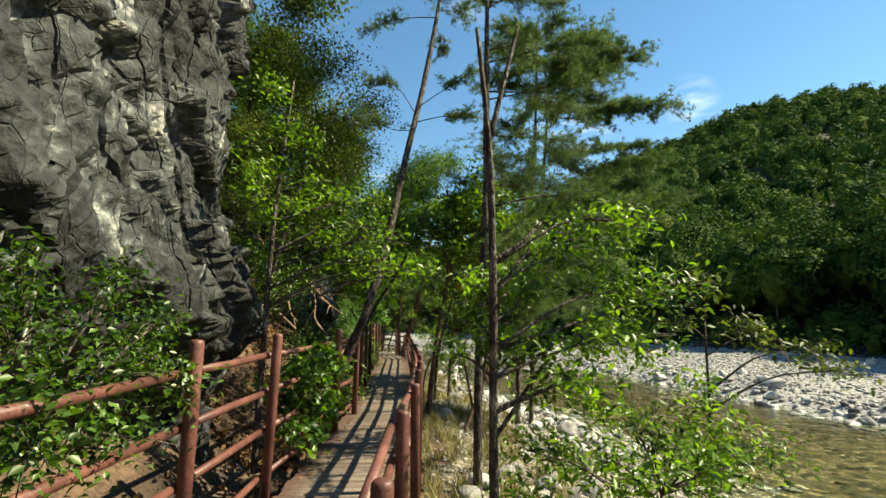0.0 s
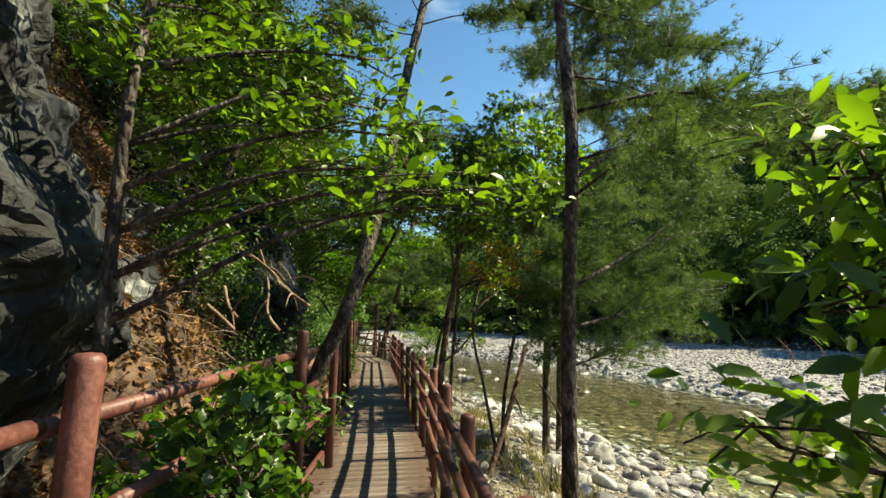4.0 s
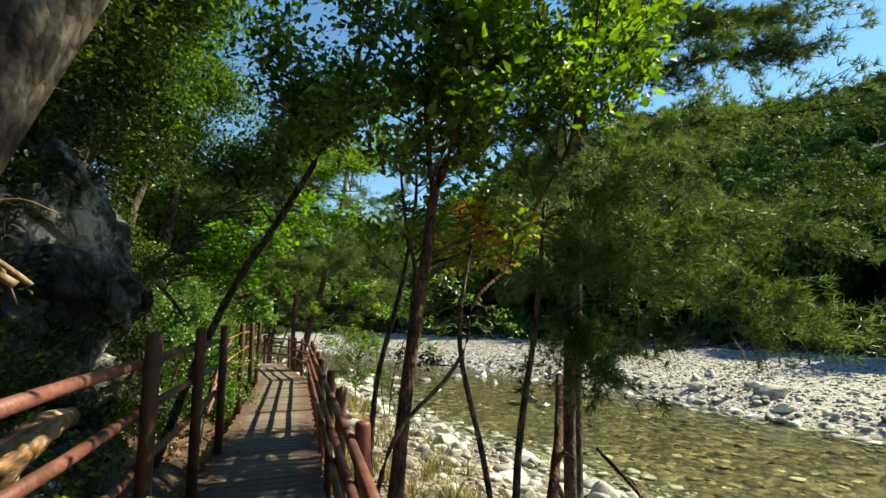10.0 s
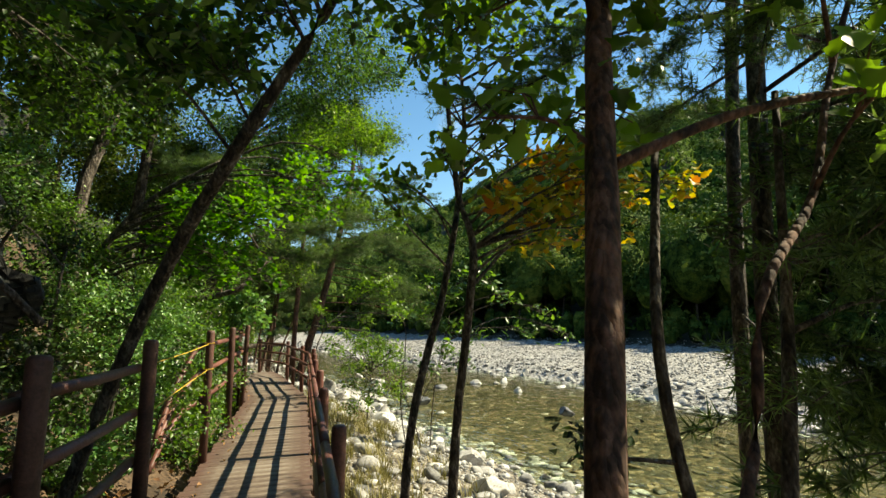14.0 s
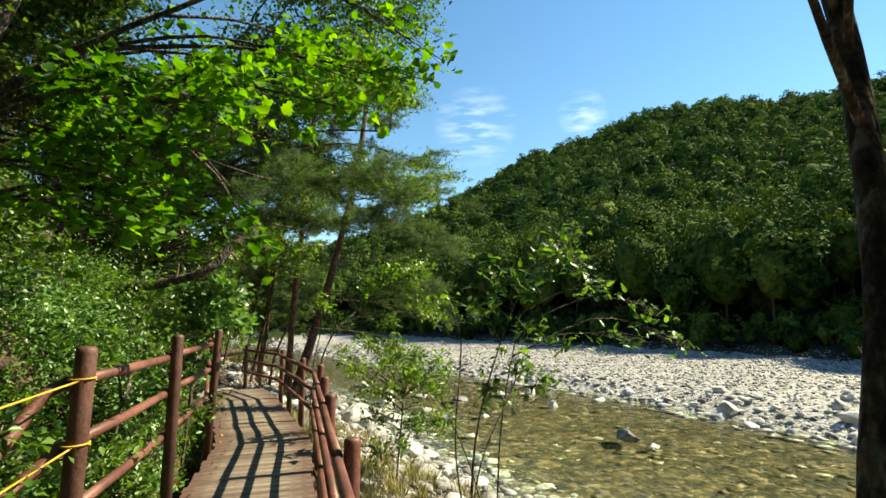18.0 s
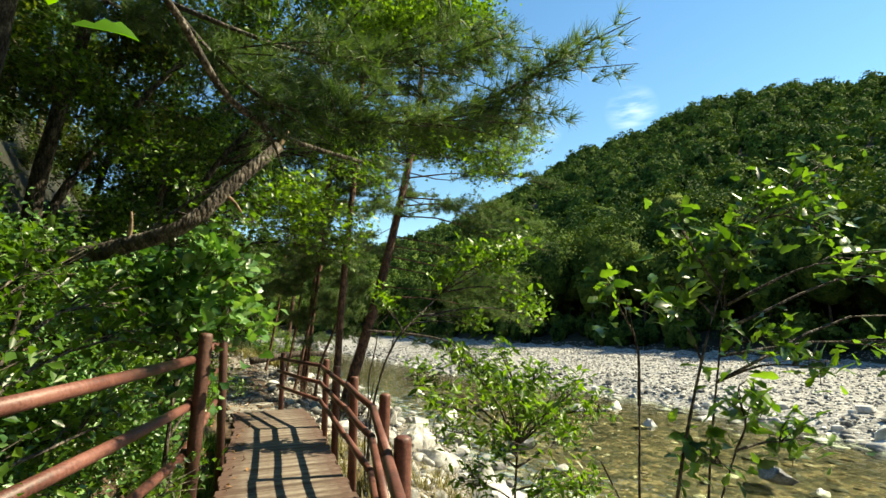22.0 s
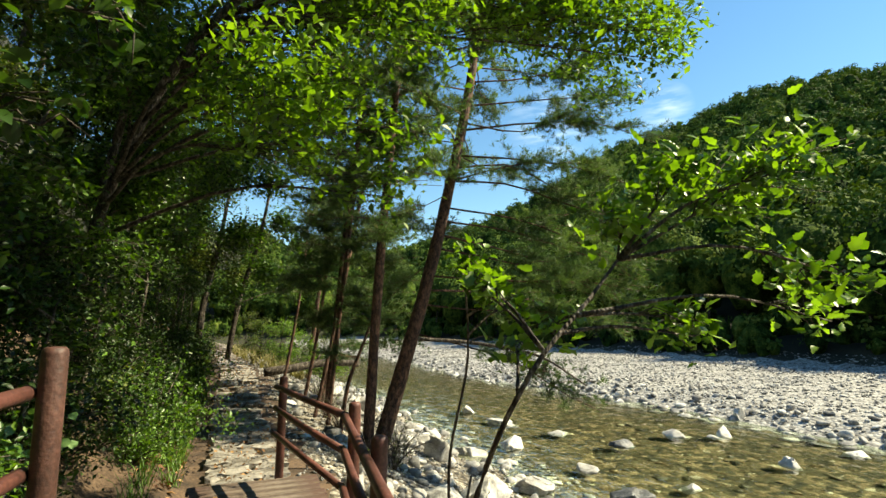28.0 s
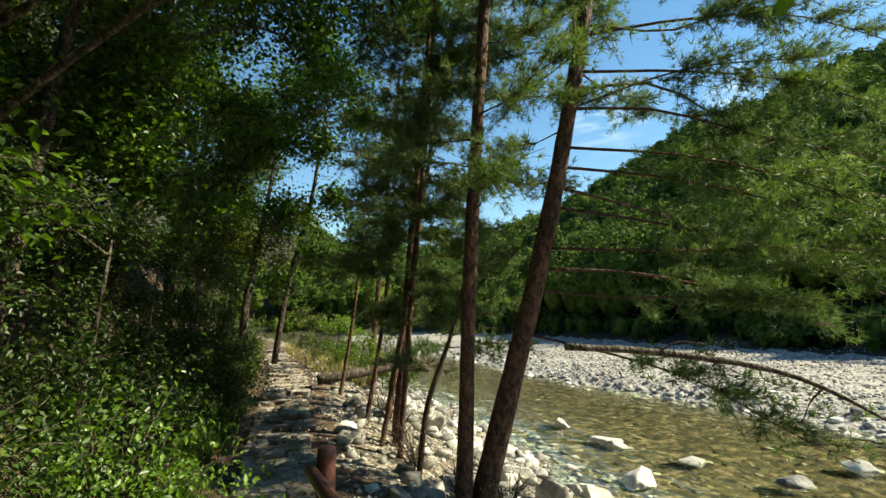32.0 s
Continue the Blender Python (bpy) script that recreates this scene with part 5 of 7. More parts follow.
tree("pine_tree", "slim pine on the bank where the path bends", 11, [(-2.5, 37.8, -0.6), (-1.9, 37.8, 6.5), (-1.6, 37.8, 10)], [0.09, 0.07, 0.03], group="pines in a clump", limbs=18, lo=0.35, hi=0.98, length=2, rise=0.02, bark=M_BARK_RED, pine=True, leaf=0.12, twigs=18, per=18, needles=10, twig_len=0.7, nw=0.0045, bare_to=0.25)
tree("pine_tree", "thin stem in the pine clump on the bank", 15, [(-1.25, 31.6, -0.8), (-1.05, 31.7, 1.6), (-0.75, 31.7, 4.0), (-0.6, 31.8, 7.0)], [0.035, 0.03, 0.02, 0.01], group="pines in a clump", limbs=14, lo=0.2, hi=0.98, length=0.9, rise=0.02, bark=M_BARK_RED, pine=True, leaf=0.12, twigs=18, per=18, needles=10, twig_len=0.7, nw=0.0045, bare_to=0.25)
for k, (a, b, c, top) in enumerate([((-1.8, 31.8, -0.7), (-1.51, 31.8, 1.12), (-1.36, 31.8, 2.52), (-1.2, 31.8, 6.6)), ((-1.4, 30.8, -0.8), (-1.08, 30.8, 0.95), (-0.84, 30.8, 2.42), (-0.6, 30.8, 6.2)), ((-0.72, 29.6, -0.8), (-0.57, 29.6, 0.32), (-0.26, 29.6, 1.2), (0.1, 29.7, 2.6)), ((-2.7, 34.0, -0.5), (-2.46, 34.0, 1.04), (-2.3, 34.0, 2.4), (-2.1, 34.0, 5.5))]):
    tree("pine_tree", "thin dark stem in the pine clump on the bank", 160 + k, [a, b, c, top], [0.045, 0.038, 0.026, 0.012], group="pines in a clump", limbs=10, lo=0.45, hi=0.98, length=0.9, rise=0.05, bark=M_BARK_RED, pine=True, leaf=0.11, twigs=12, per=14, needles=10, twig_len=0.5, nw=0.0045, bare_to=0.3)
leafy("broadleaf_tree", "slender tree leaning out over the boardwalk", 12, [(-1.5, 13.5, -0.2), (-0.98, 13.1, 1.2), (-0.62, 12.7, 1.9), (-0.15, 12.2, 2.6), (0.25, 12.2, 3.4), (0.8, 12.2, 4.8)], [0.05, 0.042, 0.035, 0.015],
      [(0.04, 11.75, 3.80, 0.6), (0.48, 11.25, 4.56, 0.6), (-0.43, 11.25, 4.02, 0.6), (-0.12, 11.66, 3.53, 0.5), (0.43, 11.66, 3.94, 0.5), (0.29, 11.86, 3.35, 0.4), (-0.14, 12.26, 3.33, 0.4), (-0.37, 12.46, 3.05, 0.4), (-0.47, 12.06, 2.94, 0.4), (-0.77, 11.85, 2.89, 0.4)], leaf=0.085, leaf_mat=M_LEAF_LIGHT, dense=11)
leafy("broadleaf_tree", "leafy young tree growing against the foot of the cliff", 53, [(-1.42, 5.2, 0.0), (-1.38, 5.15, 1.4), (-1.345, 5.15, 2.6), (-1.34, 5.3, 3.2), (-1.3, 5.5, 4.3)], [0.034, 0.028, 0.022, 0.010],
      [(-1.55, 5.00, 2.77, 0.2), (-1.58, 4.80, 2.98, 0.2), (-1.32, 5.30, 3.13, 0.22), (-1.43, 5.20, 2.56, 0.2), (-1.15, 5.30, 2.65, 0.24), (-0.95, 5.60, 3.00, 0.26), (-1.26, 5.40, 2.24, 0.2), (-0.96, 5.40, 2.37, 0.22), (-0.84, 5.50, 2.70, 0.24), (-0.60, 5.50, 2.76, 0.22), (-0.30, 5.40, 2.52, 0.2), (-0.64, 5.20, 2.33, 0.22), (-1.09, 5.40, 1.97, 0.18), (-0.78, 5.30, 2.00, 0.18), (-0.48, 5.20, 2.11, 0.18), (-0.19, 5.10, 2.13, 0.17), (0.05, 5.00, 2.01, 0.16), (0.30, 5.00, 1.97, 0.14), (-0.03, 5.30, 2.34, 0.18), (-0.41, 5.30, 1.94, 0.14), (-0.27, 5.50, 2.85, 0.2), (-1.71, 5.30, 3.39, 0.22), (-1.33, 5.50, 3.64, 0.25), (-1.0, 5.3, 3.4, 0.25), (-1.5, 5.1, 4.0, 0.25)], leaf=0.075, width=0.45, leaf_mat=M_LEAF_YOUNG, dense=12, shaped=True)
leafy("broadleaf_tree", "shady small-leaved tree on the slope behind the cliff", 153, [(-2.6, 9.4, 1.2), (-2.4, 9.4, 2.6), (-2.1, 9.5, 3.8), (-1.8, 9.7, 5.6)], [0.06, 0.05, 0.015],
      [(-1.71, 9.3, 3.6, 0.6), (-2.6, 9.1, 4.2, 0.7), (-1.2, 9.9, 4.7, 0.7), (-2.44, 9.6, 5.3, 0.74), (-2.9, 8.6, 3.4, 0.55), (-2.5, 10.2, 3.2, 0.55), (-1.3, 10.4, 3.6, 0.5), (-0.8, 9.6, 5.6, 0.6), (-3.2, 9.2, 5.0, 0.7)], leaf=0.055, leaf_mat=M_LEAF_OLIVE, dense=9)
leafy("maple_tree", "maple with bright green leaves hanging over the boardwalk", 54, [(-3.0, 17.0, 1.0), (-2.6, 16.9, 2.2), (-1.9, 16.7, 3.1), (-1.0, 16.5, 3.7)], [0.06, 0.045, 0.018],
      [(-1.29, 16.26, 2.96, 0.24), (-0.93, 15.97, 2.90, 0.22), (-0.55, 15.78, 2.80, 0.22), (-0.27, 15.76, 2.89, 0.22), (0.03, 16.40, 3.20, 0.24), (0.46, 16.48, 3.40, 0.24), (0.86, 16.23, 3.32, 0.2), (1.13, 16.33, 3.60, 0.2), (-1.13, 16.18, 2.58, 0.24), (-0.95, 16.50, 2.81, 0.24), (-0.60, 16.40, 2.71, 0.24), (-0.17, 15.75, 2.59, 0.2), (0.11, 16.44, 2.97, 0.22), (0.49, 15.98, 2.92, 0.18), (-1.11, 16.33, 2.31, 0.24), (-0.65, 15.89, 2.24, 0.2), (-0.52, 16.44, 2.30, 0.22), (-0.30, 16.18, 2.12, 0.18), (-0.12, 16.05, 1.92, 0.12), (-1.11, 16.09, 2.02, 0.22), (-0.76, 15.77, 2.0, 0.17), (-0.55, 15.95, 2.0, 0.15), (-1.5, 16.4, 2.5, 0.26), (-1.5, 16.8, 3.1, 0.3), (-0.6, 16.8, 3.4, 0.3), (0.2, 16.9, 3.8, 0.3)], leaf=0.085, width=0.85, leaf_mat=M_MAPLE, dense=10, shaped=2, up=0.75)
leafy("vine_bush", "broad pale green vine leaves draped over the railing post", 55, [(-1.2, 19.7, -0.3), (-1.15, 19.65, 0.6), (-1.1, 19.6, 1.3)], [0.02, 0.012],
      [(-1.11, 19.32, 1.86, 0.16), (-0.82, 19.30, 1.91, 0.15), (-0.61, 19.29, 1.87, 0.12), (-1.12, 19.17, 1.62, 0.16), (-0.96, 19.48, 1.59, 0.16), (-0.68, 19.47, 1.60, 0.14), (-0.51, 19.32, 1.48, 0.11), (-1.04, 19.30, 1.40, 0.16), (-0.72, 19.32, 1.40, 0.13), (-1.30, 19.17, 1.40, 0.17), (-0.54, 19.15, 1.37, 0.09), (-1.30, 19.34, 1.88, 0.17), (-0.87, 19.14, 1.98, 0.13), (-1.17, 19.22, 1.67, 0.16), (-1.07, 19.42, 1.65, 0.16), (-1.27, 19.45, 1.46, 0.17), (-0.93, 19.16, 1.49, 0.15), (-1.51, 19.38, 1.7, 0.18), (-1.56, 19.28, 1.4, 0.18), (-1.16, 19.38, 1.05, 0.13), (-1.15, 20.3, 0.9, 0.12), (-1.3, 20.5, 1.2, 0.16), (-1.2, 20.7, 0.6, 0.13)], leaf=0.085, width=0.9, leaf_mat=M_LEAF_VINE, dense=13, shaped=2, category="vine", up=0.35)
# the last seven boughs are added high up to shade the slope
leafy("oak_tree", "oak leaning across the path with sunlit leaves", 56, [(-3.4, 25.2, 1.0), (-3.0, 24.9, 2.8), (-1.6, 24.3, 4.9), (0.3, 23.9, 5.8), (2.0, 23.6, 5.9)], [0.06, 0.05, 0.04, 0.018],
      [(2.67, 23.60, 4.65, 0.6), (1.65, 23.60, 4.49, 0.6), (0.44, 23.60, 4.39, 0.6), (-0.18, 23.20, 4.50, 0.6), (2.04, 23.77, 4.74, 0.6), (3.00, 23.77, 4.56, 0.4), (-0.34, 23.00, 2.77, 0.45), (0.15, 23.20, 2.50, 0.35), (-0.34, 22.74, 3.32, 0.4), (0.18, 22.94, 2.99, 0.35), (-0.73, 22.34, 3.19, 0.4), (0.42, 22.74, 3.60, 0.4), (-0.83, 22.60, 2.99, 0.45), (2.78, 23.74, 4.26, 0.5), (1.98, 23.74, 4.46, 0.45), (1.76, 24.34, 4.82, 0.5), (2.74, 24.54, 4.35, 0.45), (3.76, 24.74, 5.32, 0.5), (1.19, 23.94, 4.78, 0.5), (-0.11, 23.34, 4.20, 0.5), (-0.54, 23.14, 3.18, 0.35), (0.01, 23.54, 2.96, 0.28), (0.6, 22.6, 6.2, 0.8), (1.6, 23.0, 6.8, 0.9), (2.4, 23.8, 7.2, 0.9), (1.0, 24.4, 7.0, 0.9), (0.2, 23.4, 6.6, 0.8), (1.8, 25.0, 7.6, 0.9), (1.2, 21.6, 6.6, 0.8)], leaf=0.085, width=0.55, leaf_mat=M_LEAF_YOUNG, dense=13)
leafy("oak_sapling", "spreading oak sapling with large lobed leaves on the bank", 57, [(0.42, 22.0, -0.9), (0.46, 21.9, 0.5), (0.73, 21.6, 1.3), (1.1, 21.75, 1.65), (1.32, 21.9, 1.85)], [0.018, 0.015, 0.013, 0.008],
      [(1.76, 21.94, 2.40, 0.28), (2.34, 21.74, 2.39, 0.3), (2.44, 21.64, 1.76, 0.25), (1.78, 21.94, 1.42, 0.15), (0.94, 21.94, 1.43, 0.16), (0.50, 21.94, 1.71, 0.14), (2.21, 22.00, 2.34, 0.35), (2.75, 22.00, 1.51, 0.18), (1.43, 22.00, 2.09, 0.3), (1.82, 22.00, 1.51, 0.15), (0.53, 22.00, 1.69, 0.1), (0.74, 22.00, 1.35, 0.1)], leaf=0.085, width=0.62, leaf_mat=M_LEAF_YOUNG, dense=11, shaped=2, stems=[([(0.42, 22.0, -0.9), (0.36, 21.9, 0.1), (0.45, 21.8, 0.75)], [0.012, 0.006])])
leafy("oak_sapling", "thin upright oak sapling with large leaves on the bank", 58, [(0.36, 22.3, -0.9), (0.42, 22.25, 0.2), (0.40, 22.2, 0.7), (0.5, 22.15, 1.3), (0.47, 22.07, 1.75)], [0.011, 0.009, 0.006],
      [(0.50, 22.15, 1.85, 0.1), (0.62, 22.15, 1.73, 0.09), (0.46, 22.20, 1.80, 0.07), (0.65, 22.05, 1.62, 0.08), (0.83, 22.22, 1.56, 0.1)], leaf=0.06, width=0.62, leaf_mat=M_LEAF_YOUNG, dense=10, shaped=2)
leafy("oak_sapling", "slender sapling with yellow-green leaves beside the stream", 59, [(2.15, 18.6, -1.2), (2.3, 18.8, 0.0), (2.7, 18.9, 1.2), (3.2, 19.0, 2.2)], [0.016, 0.012, 0.007],
      [(2.95, 18.79, 1.96, 0.26), (2.51, 18.79, 2.16, 0.16), (3.16, 18.79, 1.35, 0.2), (5.30, 18.89, 1.55, 0.14), (2.56, 18.69, 0.53, 0.22), (3.55, 18.69, 1.14, 0.18), (2.35, 18.79, 1.55, 0.22), (3.52, 18.79, 2.33, 0.2), (3.92, 18.79, 2.71, 0.14), (4.33, 18.89, 1.92, 0.2), (2.79, 18.69, 0.96, 0.25), (4.90, 18.89, 1.18, 0.22), (5.73, 18.89, 1.09, 0.12), (3.22, 18.69, 0.63, 0.25), (3.92, 18.89, 2.21, 0.2), (1.92, 18.83, 1.70, 0.18), (3.15, 18.93, 2.10, 0.25), (2.59, 18.93, 1.72, 0.15), (3.56, 19.03, 2.50, 0.2)], leaf=0.14, width=0.48, leaf_mat=M_LEAF_LIGHT, dense=9, shaped=2,
      stems=[([(2.15, 18.6, -1.2), (2.0, 18.7, 0.0), (2.1, 18.8, 0.9)], [0.012, 0.006]), ([(2.6, 18.9, -1.2), (2.75, 19.0, 0.2), (3.1, 19.1, 1.6)], [0.012, 0.006]), ([(2.1, 18.55, -1.2), (2.3, 18.6, -0.2), (2.75, 18.7, 0.6)], [0.012, 0.006]), ([(2.5, 18.85, -1.2), (2.25, 18.9, -0.3), (1.9, 19.0, 0.5)], [0.010, 0.005])])
leafy("bank_shrub", "pale green bushy shrub on the bank beside the railing", 61, [(1.5, 19.9, -0.9), (1.55, 19.9, -0.3), (1.6, 19.9, 0.4)], [0.014, 0.008],
      [(0.68, 19.69, 1.02, 0.18), (1.04, 19.79, 1.18, 0.18), (1.44, 19.89, 1.23, 0.18), (1.76, 19.79, 1.02, 0.2), (2.07, 19.69, 0.89, 0.18), (1.31, 19.49, 0.91, 0.2), (0.84, 19.39, 0.84, 0.2), (2.16, 19.49, 0.74, 0.18), (1.64, 19.39, 0.74, 0.2), (1.33, 19.99, 1.01, 0.18), (1.3, 19.6, 0.5, 0.24), (1.7, 19.9, 0.72, 0.26), (2.0, 20.1, 0.5, 0.25), (1.5, 20.2, 0.9, 0.22), (1.2, 19.9, 0.1, 0.24), (1.8, 19.6, 0.1, 0.28), (1.9, 20.3, 0.9, 0.2), (1.4, 19.3, -0.1, 0.22), (2.2, 19.8, 0.0, 0.25), (1.1, 20.3, 0.45, 0.2), (2.3, 20.2, 0.4, 0.22), (1.05, 19.6, -0.25, 0.2)], leaf=0.09, width=0.36, leaf_mat=M_LEAF_YOUNG, dense=16, category="shrub")
leafy("bank_shrub", "low green shrub on the bank below the railing", 62, [(2.2, 4.2, -1.1), (2.2, 4.2, -0.5), (2.3, 4.3, 0.0)], [0.02, 0.012],
      [(2.27, 4.40, 0.56, 0.4), (2.83, 4.40, 0.80, 0.35), (1.67, 4.20, 0.85, 0.35), (2.94, 4.00, 0.49, 0.35), (1.74, 3.60, 0.34, 0.35), (1.05, 3.80, 0.50, 0.35), (2.27, 3.60, 0.36, 0.3), (1.5, 4.8, 0.15, 0.35), (2.2, 5.3, 0.0, 0.4), (3.2, 5.2, 0.1, 0.4), (2.9, 4.5, 0.0, 0.4), (1.1, 4.6, -0.2, 0.35), (3.6, 4.6, 0.2, 0.35), (1.9, 4.4, -0.3, 0.4), (2.6, 5.0, -0.4, 0.4)], leaf=0.08, width=0.45, leaf_mat=M_LEAF_YOUNG, dense=10, category="shrub")
leafy("bank_sapling", "sapling with olive and rusty leaves on the bank", 63, [(3.4, 5.4, -1.3), (3.5, 5.4, 0.0), (3.6, 5.5, 1.5)], [0.025, 0.012],
      [(3.59, 5.40, 1.93, 0.3), (3.21, 5.40, 1.47, 0.25), (4.24, 5.40, 1.34, 0.3), (4.93, 5.40, 1.14, 0.3), (5.07, 5.20, 0.96, 0.25), (3.99, 5.35, 1.39, 0.3)], leaf=0.10, width=0.45, leaf_mat=M_LEAF_OLIVE, dense=9, category="tree")
leafy("vine_bush", "leafy creeper growing through the railing", 65, [(-1.0, 5.7, -0.4), (-1.0, 5.7, 0.2), (-0.95, 5.6, 0.6)], [0.015, 0.01],
      [(-1.02, 5.6, 0.94, 0.16), (-0.82, 5.65, 1.12, 0.15), (-0.80, 5.5, 0.86, 0.16), (-0.66, 6.0, 0.93, 0.14), (-0.92, 5.6, 0.57, 0.17), (-0.76, 5.75, 0.60, 0.15), (-0.97, 5.5, 0.32, 0.16), (-1.20, 5.6, 0.57, 0.15), (-1.23, 5.6, 0.94, 0.16), (-1.05, 6.0, 1.1, 0.15), (-0.95, 6.3, 0.8, 0.15), (-0.8, 6.1, 0.4, 0.15), (-1.45, 5.4, 0.75, 0.14), (-1.0, 5.1, 0.75, 0.13), (-0.95, 5.0, 1.0, 0.12), (-0.88, 5.2, 0.3, 0.14), (-0.75, 5.05, 1.12, 0.09), (-1.1, 5.05, 0.4, 0.15)], leaf=0.075, width=0.85, leaf_mat=M_LEAF_LIGHT, dense=15, shaped=2, category="vine")
tree("pine_tree", "pine on the slope with long boughs hanging over the boardwalk", 66, [(-3.4, 20.6, 1.6), (-3.2, 20.5, 3.5), (-2.9, 20.4, 7.0)], [0.12, 0.10, 0.05], limbs=9, lo=0.5, hi=0.98, length=1.7, bias=(-0.6, 0.3), rise=0.05, pine=True, leaf=0.10, twigs=28, per=24, needles=18, nw=0.0022, twig_len=0.6,
     limb_list=[[(-1.35, 18.37, 3.39), (-0.94, 18.37, 3.25), (-0.50, 18.37, 2.75), (0.07, 18.37, 2.60), (0.80, 18.37, 2.77), (1.49, 18.37, 3.22)], [(-0.91, 18.37, 3.22), (-0.26, 18.50, 3.09), (0.52, 18.63, 3.18), (1.20, 18.76, 3.54)], [(-3.1, 20.5, 4.9), (-2.2, 21.4, 4.9), (-1.0, 21.8, 4.6), (0.3, 22.0, 4.4)]])
leafy("shrub", "fine-leaved green shrub below the cliff", 71, [(-1.7, 2.2, -0.4), (-1.7, 2.2, 0.3), (-1.6, 2.2, 0.9)], [0.02, 0.012],
      [(-1.82, 2.60, 1.53, 0.35), (-1.63, 2.90, 1.65, 0.3), (-1.44, 2.30, 1.23, 0.35), (-1.36, 2.80, 1.28, 0.28), (-1.28, 1.90, 1.04, 0.3), (-1.23, 2.30, 0.94, 0.3), (-1.23, 3.00, 1.11, 0.25), (-2.08, 2.80, 1.77, 0.3), (-1.54, 3.40, 1.53, 0.22), (-1.66, 3.35, 1.33, 0.3), (-1.41, 2.95, 1.03, 0.25)], leaf=0.048, leaf_mat=M_LEAF, dense=9, category="shrub")
leafy("shrub", "light green small-leaved shrub growing through the railing", 76, [(-1.35, 17.4, -0.3), (-1.3, 17.4, 0.3), (-1.25, 17.5, 0.9)], [0.015, 0.008],
      [(-0.91, 16.50, 0.60, 0.24), (-0.96, 17.20, 0.90, 0.27), (-0.88, 17.80, 0.50, 0.24), (-1.01, 18.50, 1.00, 0.28), (-0.88, 19.00, 0.50, 0.24), (-1.06, 16.90, 0.30, 0.25), (-1.15, 18.90, 1.40, 0.26), (-1.11, 15.90, 0.80, 0.30), (-1.20, 17.60, 1.30, 0.30), (-1.25, 19.30, 1.60, 0.30), (-1.30, 16.60, 1.30, 0.30), (-1.30, 18.10, 1.70, 0.30)], leaf=0.06, width=0.55, leaf_mat=M_LEAF_LIGHT, dense=9, category="shrub", group="shrubs beside the path")
leafy("shrub", "light green small-leaved shrub growing through the railing", 77, [(-1.25, 14.9, -0.3), (-1.2, 14.9, 0.2), (-1.15, 14.9, 0.6)], [0.012, 0.007],
      [(-0.88, 14.50, 0.40, 0.20), (-0.91, 15.00, 0.70, 0.24), (-0.88, 15.40, 0.40, 0.22), (-1.01, 15.20, 1.00, 0.24), (-1.01, 14.60, 0.80, 0.20)], leaf=0.055, width=0.55, leaf_mat=M_LEAF_LIGHT, dense=9, category="shrub", group="shrubs beside the path")
# upper crown added above the view to keep sun off path and slope
leafy("oak_tree", "tall oak with an added high crown that shades the path", 72, [(-4.8, 28.0, 1.6), (-4.4, 27.6, 3.6), (-3.2, 27.0, 5.8), (-2.0, 26.5, 7.5)], [0.09, 0.07, 0.03],
      [(-3.4, 26.0, 5.2, 0.9), (-2.2, 25.6, 6.2, 0.9), (-1.0, 26.5, 6.6, 0.9), (-3.0, 28.5, 6.0, 1.0), (-1.5, 28.2, 7.2, 1.0), (-4.2, 27.0, 7.0, 1.0), (-0.4, 25.2, 7.2, 0.9), (-3.2, 24.6, 4.4, 0.8), (-2.4, 30.0, 6.4, 0.9), (-3.8, 30.5, 5.0, 0.9), (-3.9, 25.3, 3.0, 0.7), (-3.9, 28.5, 3.2, 0.8), (-4.6, 31, 3.4, 0.8), (0.2, 21.5, 8.0, 1.1), (1.4, 22.5, 8.8, 1.2), (2.6, 24.0, 9.6, 1.2), (0.6, 24.5, 8.4, 1.2), (-0.8, 23.0, 7.6, 1.1), (1.6, 26.5, 9.2, 1.2), (0.2, 27.5, 8.6, 1.2), (-1.2, 29.5, 8.2, 1.2), (0.4, 30.5, 9.0, 1.2), (-1.6, 32.0, 7.8, 1.1), (-0.6, 33.5, 8.6, 1.2), (-2.6, 34.0, 7.0, 1.1), (1.4, 20.5, 8.4, 1.1), (-1.8, 24.0, 7.0, 1.0), (-2.4, 26.0, 7.6, 1.1), (-1.0, 31.0, 7.4, 1.1), (-2.8, 32.5, 6.6, 1.1), (2.6, 26.0, 10.2, 1.2), (1.6, 29.0, 10.0, 1.2), (-0.2, 25.8, 8.6, 1.1)], leaf=0.11, leaf_mat=M_LEAF, dense=13)
leafy("broadleaf_tree", "leafy tree beside the bend of the stone path", 75, [(-4.4, 34.6, 0.4), (-4.1, 34.4, 2.2), (-3.6, 34.2, 4.0), (-3.2, 34.0, 6.5)], [0.08, 0.06, 0.025],
      [(-3.89, 33.43, 7.02, 0.9), (-3.04, 34.43, 8.01, 0.9), (-3.29, 33.43, 5.47, 0.8), (-2.56, 35.43, 6.87, 0.8), (-4.00, 33.43, 3.83, 0.8), (-2.92, 34.43, 4.49, 0.7), (-2.40, 35.43, 3.96, 0.6), (-3.18, 33.43, 2.78, 0.6), (-3.84, 32.43, 2.19, 0.5), (-2.73, 35.43, 2.41, 0.5), (-3.67, 34.43, 8.97, 0.9), (-4.36, 33.43, 5.59, 0.8)], leaf=0.12, leaf_mat=M_LEAF, dense=24)
